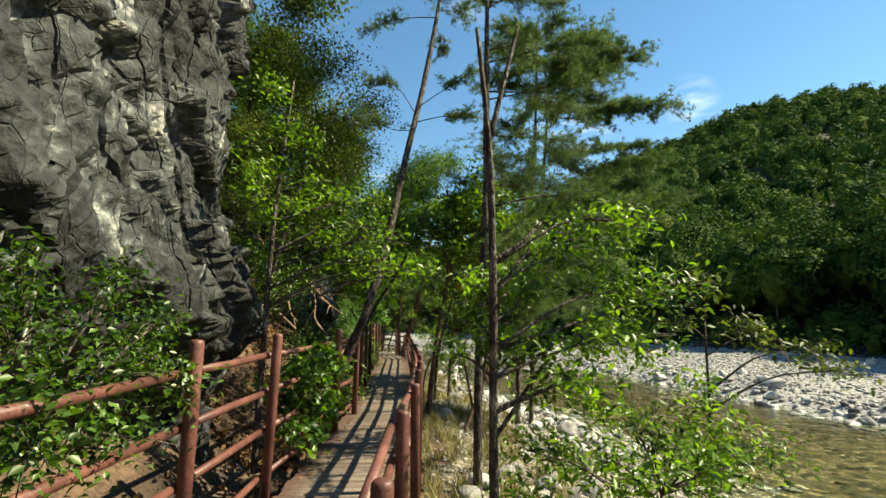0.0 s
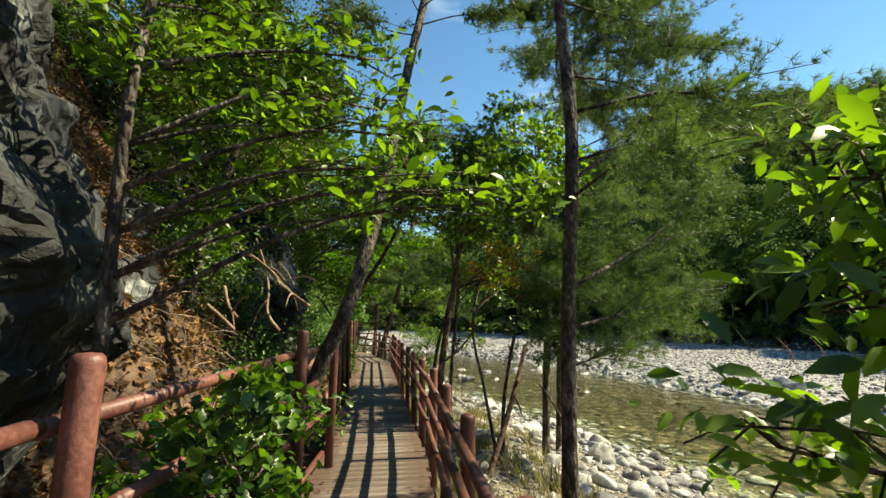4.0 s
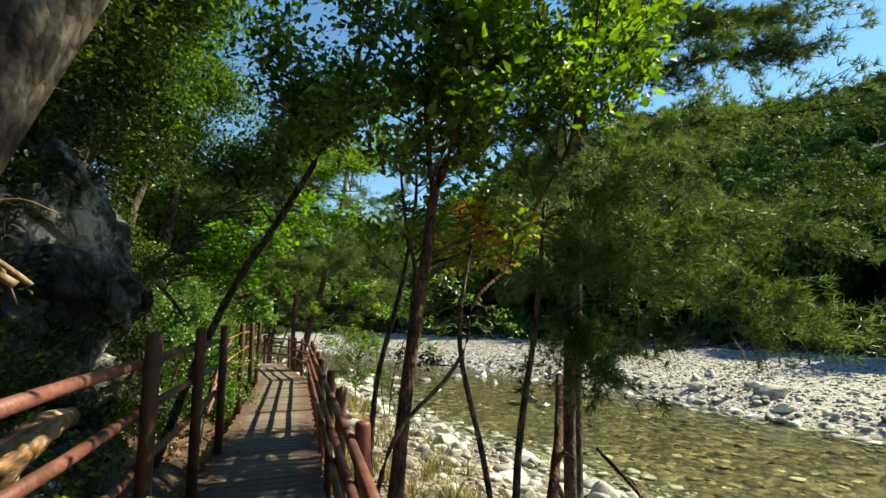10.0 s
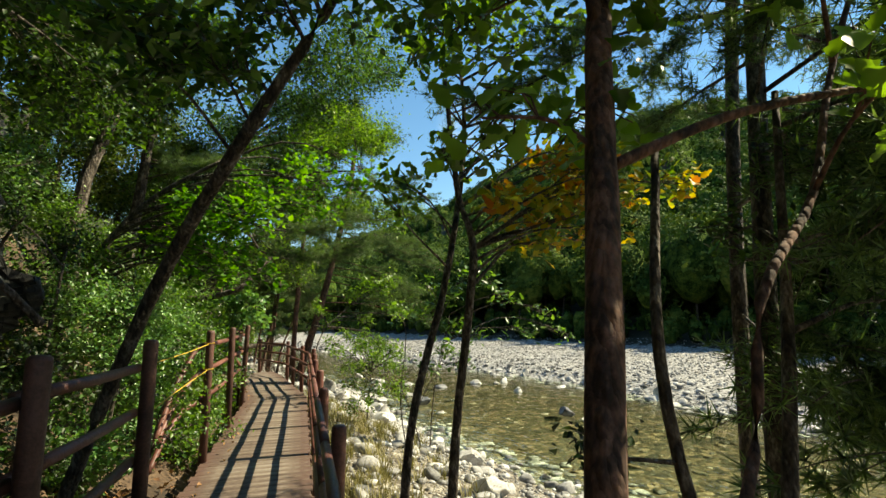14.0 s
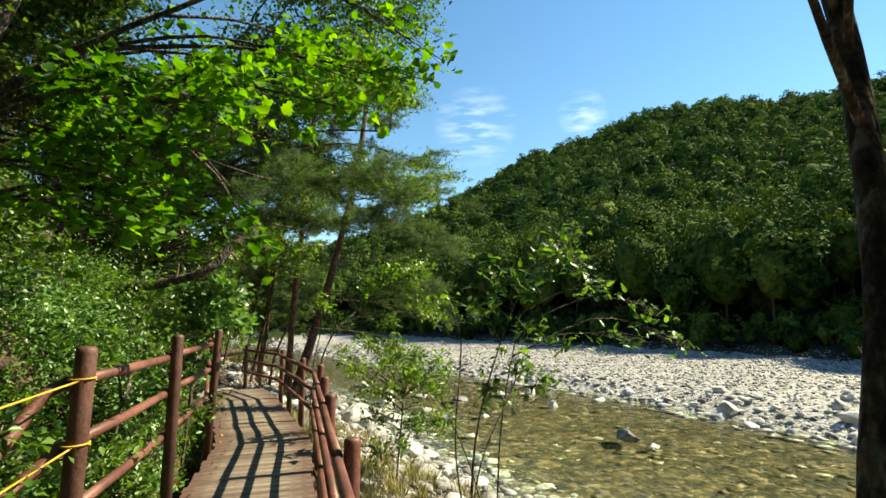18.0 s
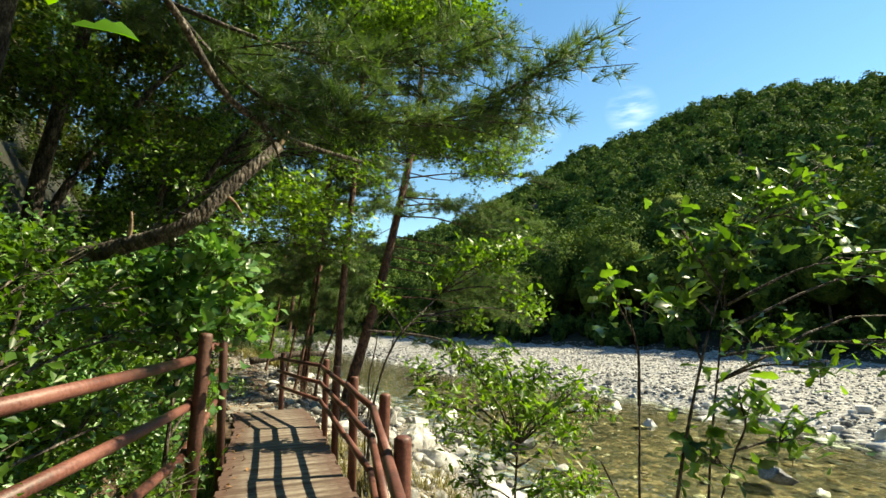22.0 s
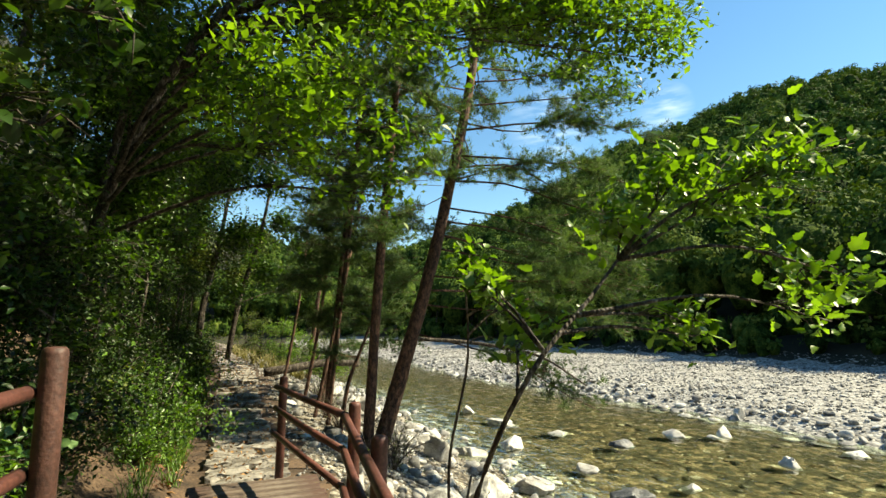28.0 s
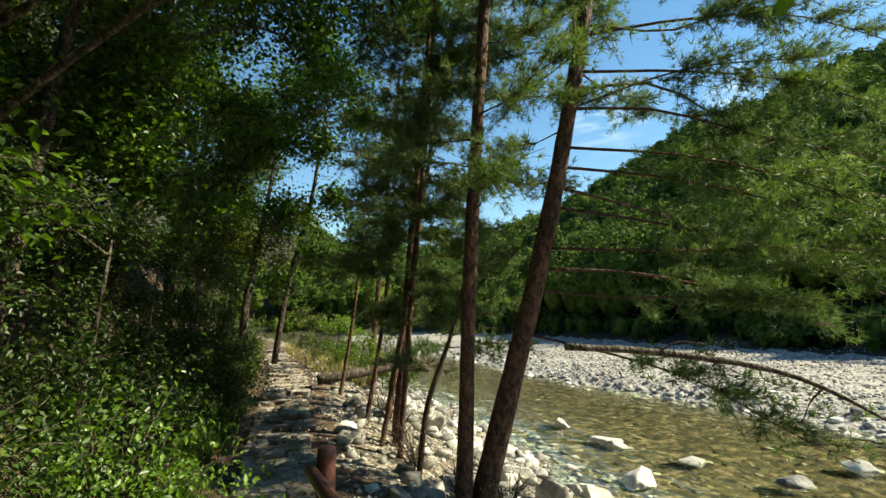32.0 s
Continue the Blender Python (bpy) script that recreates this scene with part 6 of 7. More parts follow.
leafy("oak_tree", "leafy tree hanging over the path from the slope", 73, [(-4.0, 22.6, 1.9), (-3.6, 22.7, 3.2), (-2.8, 22.8, 4.6), (-1.8, 22.9, 6.0)], [0.06, 0.05, 0.02],
      [(-2.6, 22.2, 3.8, 0.7), (-1.6, 22.4, 5.0, 0.7), (-3.2, 23.6, 3.0, 0.7), (-2.4, 24.2, 4.8, 0.8), (-3.4, 21.8, 4.6, 0.8), (-2.8, 23.0, 5.8, 0.8), (-3.0, 25.0, 2.2, 0.6), (-2.7, 22.9, 1.9, 0.5), (-1.2, 21.6, 5.6, 0.7), (-3.0, 24.4, 1.4, 0.5)], leaf=0.09, leaf_mat=M_LEAF, dense=13)
# boughs near 7 m are added to shade the slope below
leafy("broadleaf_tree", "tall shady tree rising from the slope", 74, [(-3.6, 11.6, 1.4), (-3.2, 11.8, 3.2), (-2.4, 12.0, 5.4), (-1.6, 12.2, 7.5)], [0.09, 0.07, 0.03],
      [(-2.6, 11.0, 4.0, 0.8), (-1.6, 11.6, 5.2, 0.8), (-2.8, 12.6, 4.6, 0.9), (-1.4, 12.8, 6.2, 0.9), (-3.4, 11.8, 6.0, 0.9), (-2.2, 10.4, 5.6, 0.8), (-0.8, 11.6, 6.8, 0.8), (-2.6, 13.6, 3.2, 0.7), (-2.4, 14.4, 5.2, 0.8), (-1.2, 14.0, 6.2, 0.8), (-2.0, 12.2, 3.2, 0.5), (-1.5, 9.8, 7.0, 0.9), (-2.6, 10.6, 7.4, 1.0), (-2.8, 12.2, 7.6, 1.0), (-2.6, 14.0, 7.2, 1.0), (-1.6, 15.4, 7.0, 0.9), (-2.9, 15.8, 5.8, 0.9), (-3.4, 10.2, 4.6, 0.9), (-3.6, 13.4, 4.4, 0.9), (-2.2, 11.4, 2.6, 0.5), (-2.5, 13.0, 2.3, 0.5), (-1.8, 13.2, 3.9, 0.6), (-1.7, 14.8, 3.8, 0.6), (-1.9, 10.6, 3.4, 0.5)], leaf=0.07, leaf_mat=M_LEAF_SHADED, dense=11)
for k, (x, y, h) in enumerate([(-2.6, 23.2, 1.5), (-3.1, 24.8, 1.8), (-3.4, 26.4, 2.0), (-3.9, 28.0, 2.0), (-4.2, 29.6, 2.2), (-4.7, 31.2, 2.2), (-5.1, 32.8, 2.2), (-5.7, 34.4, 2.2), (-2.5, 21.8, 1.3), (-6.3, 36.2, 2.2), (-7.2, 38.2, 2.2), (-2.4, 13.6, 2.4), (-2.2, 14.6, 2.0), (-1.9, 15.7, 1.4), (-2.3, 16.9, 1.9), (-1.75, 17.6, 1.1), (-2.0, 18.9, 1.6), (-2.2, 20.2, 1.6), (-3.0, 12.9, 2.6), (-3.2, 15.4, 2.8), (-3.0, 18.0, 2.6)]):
    leafy("shrub", "tall green shrub crowding the way, toned for light or shade", 90 + k, [(x, y, gz(x, y) - 0.2), (x + 0.1, y, 0.6), (x + 0.25, y, h)], [0.03, 0.012],
          # lighter leaf tone on the lit stretch, shade-darkened tone elsewhere
          [(x + 0.35, y - 0.1, 0.25, 0.42), (x + 0.3, y + 0.4, 0.75, 0.5), (x + 0.25, y - 0.4, 1.1, 0.5), (x - 0.1, y, 1.6, 0.55), (x + 0.1, y + 0.3, h + 0.2, 0.55), (x - 0.4, y - 0.3, h + 0.4, 0.6)], leaf=0.05, leaf_mat=(M_LEAF_LIGHT, M_LEAF_VINE)[k % 2] if 15.3 < y < 22 else M_LEAF_SHADED, dense=9, category="shrub", group="shrubs beside the path")

# broken trunk leaning out over the railing
lean = thing("leaning_trunk", "bare broken grey trunk leaning out from the slope", "tree trunk", at=pose(-4.0, 19.9, 1.7))
lean_line = curve_through([(-4.0, 19.9, 1.7), (-2.4, 19.4, 1.86), (-1.35, 19.08, 1.94), (-0.92, 19.0, 2.1), (-0.7, 19.1, 2.4), (-0.42, 19.2, 2.73)], 24) - np.array([-4.0, 19.9, 1.7])
v, f = tube_arrays(lean_line, [0.075, 0.065, 0.055, 0.04], 12, 0.15)
part("trunk", mesh_of("trunk", v, f, M_BARK, True), lean)
for k, dx, dy, dz in ((8, 0.1, -0.05, 0.22), (13, -0.12, 0.05, -0.18), (16, 0.05, -0.1, 0.2), (20, 0.12, 0.05, -0.12), (23, 0.06, 0.02, 0.14)):
    p = lean_line[k]
    v, f = tube_arrays(curve_through([p, p + np.array([dx, dy, dz]) * 0.5 + (0.01, 0, 0.01), p + np.array([dx, dy, dz])], 6), [0.018, 0.007], 7, 0.2)
    part("broken_stub", mesh_of("broken_stub", v, f, M_BARK_PALE, True), lean)

for k, (x, y, h) in enumerate([(-4.6, 39.5, 1.5), (-3.6, 38.2, 1.6), (-2.7, 37.4, 1.3), (-2.2, 39.0, 1.5), (-4.0, 42.0, 1.8), (-1.7, 36.2, 0.9), (-6.2, 43.5, 1.8)]):
    leafy("bush", "sunlit yellow-green bush where the stone path bends", 130 + k, [(x, y, gz(x, y) - 0.1), (x, y, gz(x, y) + 0.5), (x + 0.1, y, gz(x, y) + h)], [0.02, 0.01],
          [(x, y, gz(x, y) + 0.35, 0.45), (x + 0.4, y - 0.1, gz(x, y) + 0.7, 0.45), (x - 0.4, y, gz(x, y) + 0.8, 0.45), (x + 0.1, y + 0.1, gz(x, y) + h, 0.45), (x + 0.5, y, gz(x, y) + h * 0.8, 0.35), (x - 0.45, y, gz(x, y) + h * 0.9, 0.35)], leaf=0.07, leaf_mat=M_LEAF_YOUNG if k % 3 else M_LEAF_OLIVE, dense=7, category="bush", group="bushes where the path bends")
leafy("hazel", "leaning hazel with sunlit leaves beside the end of the boardwalk", 140, [(-2.6, 20.9, 0.9), (-2.1, 20.8, 2.0), (-1.5, 20.7, 2.6), (-1.0, 20.6, 2.9)], [0.03, 0.022, 0.010],
      [(-1.07, 20.40, 1.96, 0.16), (-0.98, 20.30, 2.04, 0.13), (-1.0, 20.20, 2.1, 0.15), (-1.0, 20.50, 1.95, 0.14), (-0.98, 20.30, 2.25, 0.15), (-0.86, 20.60, 2.43, 0.16), (-0.9, 20.40, 2.42, 0.16), (-0.8, 20.70, 2.62, 0.18), (-1.0, 20.80, 2.05, 0.15), (-1.02, 20.25, 2.3, 0.16), (-1.05, 20.50, 2.2, 0.16), (-0.86, 20.90, 2.45, 0.16), (-1.4, 20.6, 2.3, 0.2), (-1.5, 20.8, 2.8, 0.22)], leaf=0.065, width=0.6, leaf_mat=M_LEAF, dense=5, shaped=True)

# ---- shrubs and trees of the slope ----
protos = [shrub("shrub", "dense green shrub on the slope", 20, 1.1, 12, 0.05, 30, M_LEAF, group="shrubs on the slope"),
          shrub("shrub", "light green leafy shrub on the slope", 21, 0.9, 11, 0.048, 30, M_LEAF_LIGHT, group="shrubs on the slope"),
          shrub("shrub", "olive green shrub on the slope", 22, 1.0, 12, 0.045, 30, M_LEAF_OLIVE, group="shrubs on the slope"),
          shrub("shrub", "broad-leaved vine spilling over the slope", 23, 0.8, 9, 0.06, 22, M_LEAF_VINE, 0.85, True, group="shrubs on the slope")]
r = np.random.default_rng(5)
placed = []
for k in range(210):
    y = -3 + 49 * r.random()
    u = 0.2 + 6.5 * r.random() ** 1.4
    x = float(line_x(y)) - 0.9 - u
    if 2.0 < y < 6.3 and u > 0.7:
        continue
    if 6.8 < y < 11.0 and 0.5 < u < 4.2 and r.random() < 0.7:
        continue
    placed.append((x, y))
placed += [(-2.5, 10.9), (-3.1, 10.8), (-2.15, 11.3), (-3.6, 11.4), (-2.8, 11.5)]
for k, (x, y) in enumerate(placed):
    s = 0.6 + 0.75 * r.random()
    n = int(r.integers(4))
    q = copy_thing(protos[3 if 17 < y < 23 and n in (0, 2) else n], pose(x, y, gz(x, y) - 0.05, r.normal() * 6, 15 + r.normal() * 6, r.random() * 360))
    q.scale = (s, s, s)
for k, p in enumerate(protos):
    p.matrix_world = pose(-6.5 - 0.8 * k, 20, gz(-6.5 - 0.8 * k, 20), 0, 12, 0)

tree_protos = []
for k, (lm, n) in enumerate(((M_LEAF, "green broadleaf tree on the slope"), (M_LEAF_OLIVE, "olive green broadleaf tree on the slope"), (M_LEAF, "leafy green broadleaf tree on the slope"), (M_LEAF_SHADED, "dark green broadleaf tree on the slope"))):
    rr = np.random.default_rng(80 + k)
    cl = [(0.5 + 1.5 * math.cos(a) * q, 1.5 * math.sin(a) * q, 2.2 + 3.6 * h, 0.75 + 0.35 * rr.random()) for a, q, h in zip(rr.random(13) * 6.28, 0.35 + 0.65 * rr.random(13), rr.random(13))]
    tree_protos.append(leafy("broadleaf_tree", n, 60 + k, [(0, 0, -0.3), (0.1 * k, 0.05, 1.5), (0.35, 0.1, 3.0), (0.6, 0.2, 5.2)], [0.10, 0.08, 0.03], cl, leaf=0.085, leaf_mat=lm, dense=11, group="trees on the slope"))
spots = [(-6, 13), (-3.6, 12.6), (-3.4, 15.0), (-5.5, 17), (-3.6, 19), (-4.2, 23.0), (-4.2, 26.5), (-5.0, 29), (-6.2, 33), (-6.9, 30), (-7.6, 37), (-9.0, 41), (-7.5, 21), (-8, 26), (-8.5, 14), (-9, 9.5), (-10, 33), (-11, 19), (-11, 45), (-14, 52), (-7, 7.5), (-5.6, 35.5), (-13, 26), (-13, 38), (-17, 48), (-12, 12), (-5.0, 14)]
for k, (x, y) in enumerate(spots):
    q = copy_thing(tree_protos[k % 4], pose(x, y, gz(x, y), 0, 0, r.random() * 90 - 45))
    s = 0.85 + 0.5 * r.random()
    q.scale = (s, s, s)
for k, p in enumerate(tree_protos):
    p.matrix_world = pose(-14, 8 + 9 * k, gz(-14, 8 + 9 * k))


# ---- far woods ----
def crown_arrays(seed, subdiv):
    """A lumpy crown of many rounded boughs."""
    r = np.random.default_rng(seed)
    bm = bmesh.new()
    bmesh.ops.create_icosphere(bm, subdivisions=subdiv, radius=1.0)
    v = np.array([q.co[:] for q in bm.verts])
    f = np.array([[q.index for q in p.verts] for p in bm.faces])
    bm.free()
    lobe, small = turn_to(14, r), turn_to(70, r)
    v = v * (0.62 + 0.30 * np.max(v @ lobe.T, axis=1, keepdims=True) ** 8 + 0.14 * np.max(v @ small.T, axis=1, keepdims=True) ** 30) + r.normal(size=v.shape) * 0.03
    return v, f


crown_kinds = [crown_arrays(500 + q, 2) for q in range(6)]


def clump_arrays(c, nrm, sizes, r):
    """Leaf clumps as folded rhombs that face along nrm."""
    n = len(c)
    d = np.cross(nrm, turn_to(n, r))
    d /= np.linalg.norm(d, axis=1, keepdims=True) + 1e-9
    s = np.cross(nrm, d)
    L = np.asarray(sizes)[:, None]
    v = np.stack([c - d * L * 0.5, c - s * L * 0.36 + nrm * L * 0.14, c + d * L * 0.5, c + s * L * 0.36 + nrm * L * 0.14], 1)
    f = np.array([[0, 2, 1], [0, 3, 2]])
    return v.reshape(-1, 3), (f[None] + (np.arange(n) * 4)[:, None, None]).reshape(-1, 3)


def woods(name, label, pts, r, clumps=110, size=0.6, boughs=16, stem=0.0):
    """Trees whose crowns are boughs of leaf clumps about an added core, coloured dark for inner shade; stem: height of
    bare trunk under each crown.
    """
    vs, ns, sizes, core, stems = [], [], [], [], []
    for x, y, z, s in pts:
        if stem:
            stems.append(tube_arrays([(x, y, z - 0.5), (x + r.normal() * 0.2, y, z + stem * 0.6), (x + r.normal() * 0.3, y, z + stem + s * 0.5)], [0.14, 0.10, 0.06], 6))
            z = z + stem * (0.8 + 0.4 * r.random())
        tall = 0.62 + 0.3 * r.random()
        d = turn_to(boughs, r)
        d[:, 2] = np.abs(d[:, 2]) * 1.1 - 0.25
        k = r.integers(boughs, size=clumps)
        off = turn_to(clumps, r) * r.random((clumps, 1)) ** 0.5
        off[:, 2] = np.abs(off[:, 2]) * 0.8 - 0.15
        vs.append(np.array([x, y, z + s * 0.4]) + (d[k] * (0.60 + 0.35 * r.random((boughs, 1)))[k] * np.array([0.46, 0.46, tall]) + off * 0.21) * s)
        q = off * 0.9 + d[k] * 0.55 + turn_to(clumps, r) * 0.5
        ns.append(q / np.linalg.norm(q, axis=1, keepdims=True))
        sizes.append(size * (0.5 + 0.9 * r.random(clumps)))
        # solid core added in each crown to stop sunlight, dark for inner shade
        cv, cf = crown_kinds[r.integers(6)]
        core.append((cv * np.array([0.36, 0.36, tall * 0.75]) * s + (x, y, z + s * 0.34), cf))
    v, f = clump_arrays(np.concatenate(vs), np.concatenate(ns), np.concatenate(sizes), r)
    t = tagged(new(name, mesh_of(name, v, f, M_WOODS)), label=label, category="woods", kind="stuff")
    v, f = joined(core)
    tagged(part("crown_mass", mesh_of("crown_mass", v, f, M_CROWN_SHADE), t), kind="stuff")
    if stems:
        v, f = joined(stems)
        tagged(part("trunk_stand", mesh_of("trunk_stand", v, f, M_BARK, True), t), kind="stuff")
    return t


def wood_points(n, r, r_lo, r_hi, a_lo, a_hi, size):
    a = np.radians(r.uniform(a_lo, a_hi, n))
    r0 = woods_radius(np.degrees(a))
    q = r.random(n)
    rr = r0 + r_lo + (np.where(r_hi > 100, r_hi - r0, r_hi) - r_lo) * q
    x, y = rr * np.sin(a), 14 + rr * np.cos(a)
    return np.stack([x, y, ground_z(x, y), size * (0.45 + 0.95 * r.random(n))], 1)


rw = np.random.default_rng(11)
woods("woods_edge", "tall trees along the foot of the far slope", wood_points(320, rw, 2.6, 24, -30, 88, 5.8), rw, 850, 0.36, 26, 3.0)
woods("undergrowth", "dark bushes under the far woods", wood_points(620, rw, 1.0, 12, -30, 88, 1.9), rw, 100, 0.26, 10)
woods("hillside_woods", "dense green woods covering the hill across the stream", wood_points(2000, rw, 14, 191, -14, 78, 4.7), rw, 230, 0.6, 16)
woods("ridge_woods", "close-set trees along the crest of the hill", wood_points(520, rw, 125, 189, -14, 78, 4.4), rw, 130, 0.7, 14)


# ---- stones one can tell apart ----
BOULDERS = [(27.4, 26.5, 0.55), (16.6, 20.7, 0.6), (2.48, 23.7, 0.45), (14.5, 26.7, 0.6), (3.2, 31.2, 0.35), (5.45, 34.0, 0.4), (3.2, 29.3, 0.55), (3.66, 32.6, 0.5), (4.1, 35.8, 0.5), (8.8, 33.3, 0.5), (2.0, 25.6, 0.55), (1.6, 27.2, 0.5),
            (15.6, 19.6, 0.4), (17.2, 22.0, 0.45), (15.8, 23.4, 0.4), (16.9, 24.6, 0.35), (2.9, 16.6, 0.4), (3.6, 19.6, 0.35), (5.2, 14.6, 0.4), (4.4, 12.9, 0.45), (3.6, 14.8, 0.35), (4.9, 17.0, 0.35), (5.6, 16.2, 0.3), (2.1, 28.4, 0.5), (0.9, 26.4, 0.4), (18.5, 25.4, 0.4), (13.9, 31.2, 0.4), (12.6, 35.4, 0.4), (2.4, 21.6, 0.35), (5.0, 26.5, 0.3), (6.4, 29.0, 0.3), (4.7, 30.4, 0.35), (15.2, 21.9, 0.3), (16.0, 28.4, 0.4), (9.2, 24.0, 0.25), (2.65, 24.7, 0.42), (2.4, 26.6, 0.38), (3.2, 24.6, 0.3), (2.0, 28.0, 0.45), (2.85, 27.5, 0.35), (4.3, 35.3, 0.38), (2.5, 32.0, 0.4), (10.3, 33.2, 0.4), (9.7, 30.1, 0.32), (12.2, 30.8, 0.4), (1.16, 34.4, 0.4), (2.2, 32.2, 0.35), (1.35, 30.3, 0.45), (1.0, 32.0, 0.4), (0.75, 30.9, 0.35), (3.4, 37.8, 0.4), (-0.6, 33.8, 0.4), (0.2, 33.0, 0.38), (-1.4, 35.4, 0.35), (0.4, 35.8, 0.42), (9.8, 33.0, 0.3)]
for k, (x, y, s) in enumerate(BOULDERS):
    boulder(x, y, max(gz(x, y), WATER_Z - 0.15) + s * 0.18, s, (1.0, 0.75 + 0.2 * (k % 3) / 2, 0.55 + 0.1 * (k % 4)), 300 + k)
boulder(9.02, 24.87, -1.78, 0.55, (1.0, 0.6, 0.45), 350, "dark grey boulder standing in the stream", M_BOULDER_DARK)
boulder(4.6, 28.3, -1.75, 0.5, (1.0, 0.7, 0.5), 351, "dark grey boulder standing in the stream", M_BOULDER_DARK)
boulder(6.6, 32.4, -1.8, 0.45, (1.0, 0.7, 0.45), 352, "dark grey boulder standing in the stream", M_BOULDER_DARK)
boulder(-2.9, 8.2, 1.6, 0.6, (0.8, 0.9, 1.0), 353, "grey rock jutting from the slope", M_ROCK)

for k, (x, y, z, s, q) in enumerate([(-1.75, 11.5, 0.15, 0.42, (0.8, 1.0, 0.8)), (-1.9, 12.6, 0.3, 0.5, (0.8, 1.1, 0.8)), (-3.4, 9.4, gz(-3.4, 9.4) + 0.1, 0.55, (0.8, 1.0, 0.9))]):
    boulder(x, y, z, s, q, 360 + k, "dark outcrop of rock in the shade behind the railing", M_ROCK, 0.75)


# ---- dead wood ----
def branch(pts, radii, label="bare pale dead branch caught on the slope", mat=None, name="dead_branch", forks=2, seed=0):
    r = np.random.default_rng(seed)
    ln = curve_through(pts, 18)
    t = thing(name, label, "branch", at=pose(*ln[0]))
    v, f = tube_arrays(ln - ln[0], radii, 9, 0.2, r)
    part("stem", mesh_of("stem", v, f, mat or M_BARK_PALE, True), t)
    for _ in range(forks):
        i = r.integers(5, 15)
        p = ln[i] - ln[0]
        d = turn_to(1, r)[0] * 0.35
        v, f = tube_arrays(curve_through([p, p + d * 0.5 + (0, 0, 0.05), p + d], 7), [radii[-1] * 0.9, 0.004], 6, 0.15, r)
        part("side_twig", mesh_of("side_twig", v, f, mat or M_BARK_PALE, True), t)
    return t


branch([(-1.78, 9.32, 2.46), (-1.67, 9.32, 2.15), (-1.58, 9.22, 1.81), (-1.56, 9.12, 1.53), (-1.40, 9.02, 1.32)], [0.011, 0.016, 0.02], seed=1)
branch([(-1.98, 9.12, 2.34), (-1.70, 9.12, 2.17), (-1.41, 9.22, 1.86), (-1.09, 9.32, 1.61)], [0.009, 0.013, 0.018], seed=2)
branch([(-2.06, 8.52, 1.61), (-1.93, 8.52, 1.50), (-1.77, 8.52, 1.35)], [0.02, 0.018], seed=3)
branch([(-2.01, 8.92, 1.83), (-1.91, 8.82, 1.58), (-1.80, 8.72, 1.48)], [0.02, 0.016], seed=4)
branch([(-2.57, 8.72, 3.02), (-2.47, 8.72, 2.88), (-2.43, 8.72, 2.73)], [0.02, 0.012], seed=5)
branch([(-1.87, 9.15, 2.26), (-1.59, 9.35, 2.07), (-1.43, 9.55, 1.86), (-1.18, 9.65, 1.63)], [0.007, 0.01, 0.014], seed=7)
branch([(-1.54, 9.55, 2.20), (-1.43, 9.55, 2.07), (-1.33, 9.55, 1.89)], [0.006, 0.01], seed=8)
branch([(-1.06, 9.0, 0.86), (-1.06, 9.3, 0.92), (-1.10, 9.7, 0.97), (-1.16, 10.15, 0.95)], [0.07, 0.075, 0.07, 0.05], "orange-brown split log lying behind the railing", M_LOG, "log", 0, 9)
branch([(-0.95, 7.72, 0.98), (-0.92, 7.92, 1.11), (-1.00, 8.12, 1.18)], [0.03, 0.04, 0.02], "freshly broken pale stump beside the boardwalk", None, "stump", 1, 10)
branch([(-3.25, 34.2, 0.05), (-2.6, 34.4, 0.12), (-1.6, 34.9, 0.25), (-0.6, 35.2, 0.2)], [0.13, 0.12, 0.10], "grey fallen log lying beside the stone path", M_BARK, "log", 2, 11)
branch([(-1.06, 12.26, 1.51), (-1.18, 12.06, 1.72), (-1.28, 11.86, 1.85)], [0.02, 0.012], "thin bare branch on the dark slope", M_BARK, "dead_branch", 2, 12)
branch([(-0.93, 17.57, 3.05), (-0.75, 17.97, 2.94), (-0.59, 18.37, 2.71), (-0.34, 18.77, 2.65), (0.18, 19.17, 2.64)], [0.018, 0.02, 0.014], "bare hanging pine bough above the railing", M_BARK, "dead_branch", 2, 13)
branch([(0.55, 26.34, 1.26), (1.45, 26.34, 1.19), (2.31, 26.14, 1.01), (2.79, 25.74, 0.66)], [0.03, 0.024, 0.01], "low drooping bare pine bough", M_BARK, "dead_branch", 2, 14)
branch([(1.1, 9.6, -1.0), (1.5, 9.9, -0.2), (1.9, 10.3, 0.6), (2.1, 10.6, 1.0)], [0.045, 0.04, 0.03], "leaning dead stem on the bank", M_BARK_RED, "dead_branch", 2, 15)
branch([(2.19, 10.25, 0.50), (2.24, 9.85, 0.30), (2.27, 9.55, 0.10)], [0.012, 0.018], "thin dead stick on the stones", M_BARK, "dead_branch", 1, 16)
# bleached brush at the foot of the far woods
for k, (t_x, t_y) in enumerate([(24.2, 26.5), (25.0, 25.6), (23.6, 28.0)]):
    branch([(t_x, t_y, gz(t_x, t_y)), (t_x - 0.8, t_y - 0.6, gz(t_x, t_y) + 0.7), (t_x - 1.9, t_y - 1.0, gz(t_x, t_y) + 1.5)], [0.05, 0.035, 0.01], "bleached dead brush at the edge of the gravel", M_BARK_PALE, "dead_brush", 7, 40 + k)

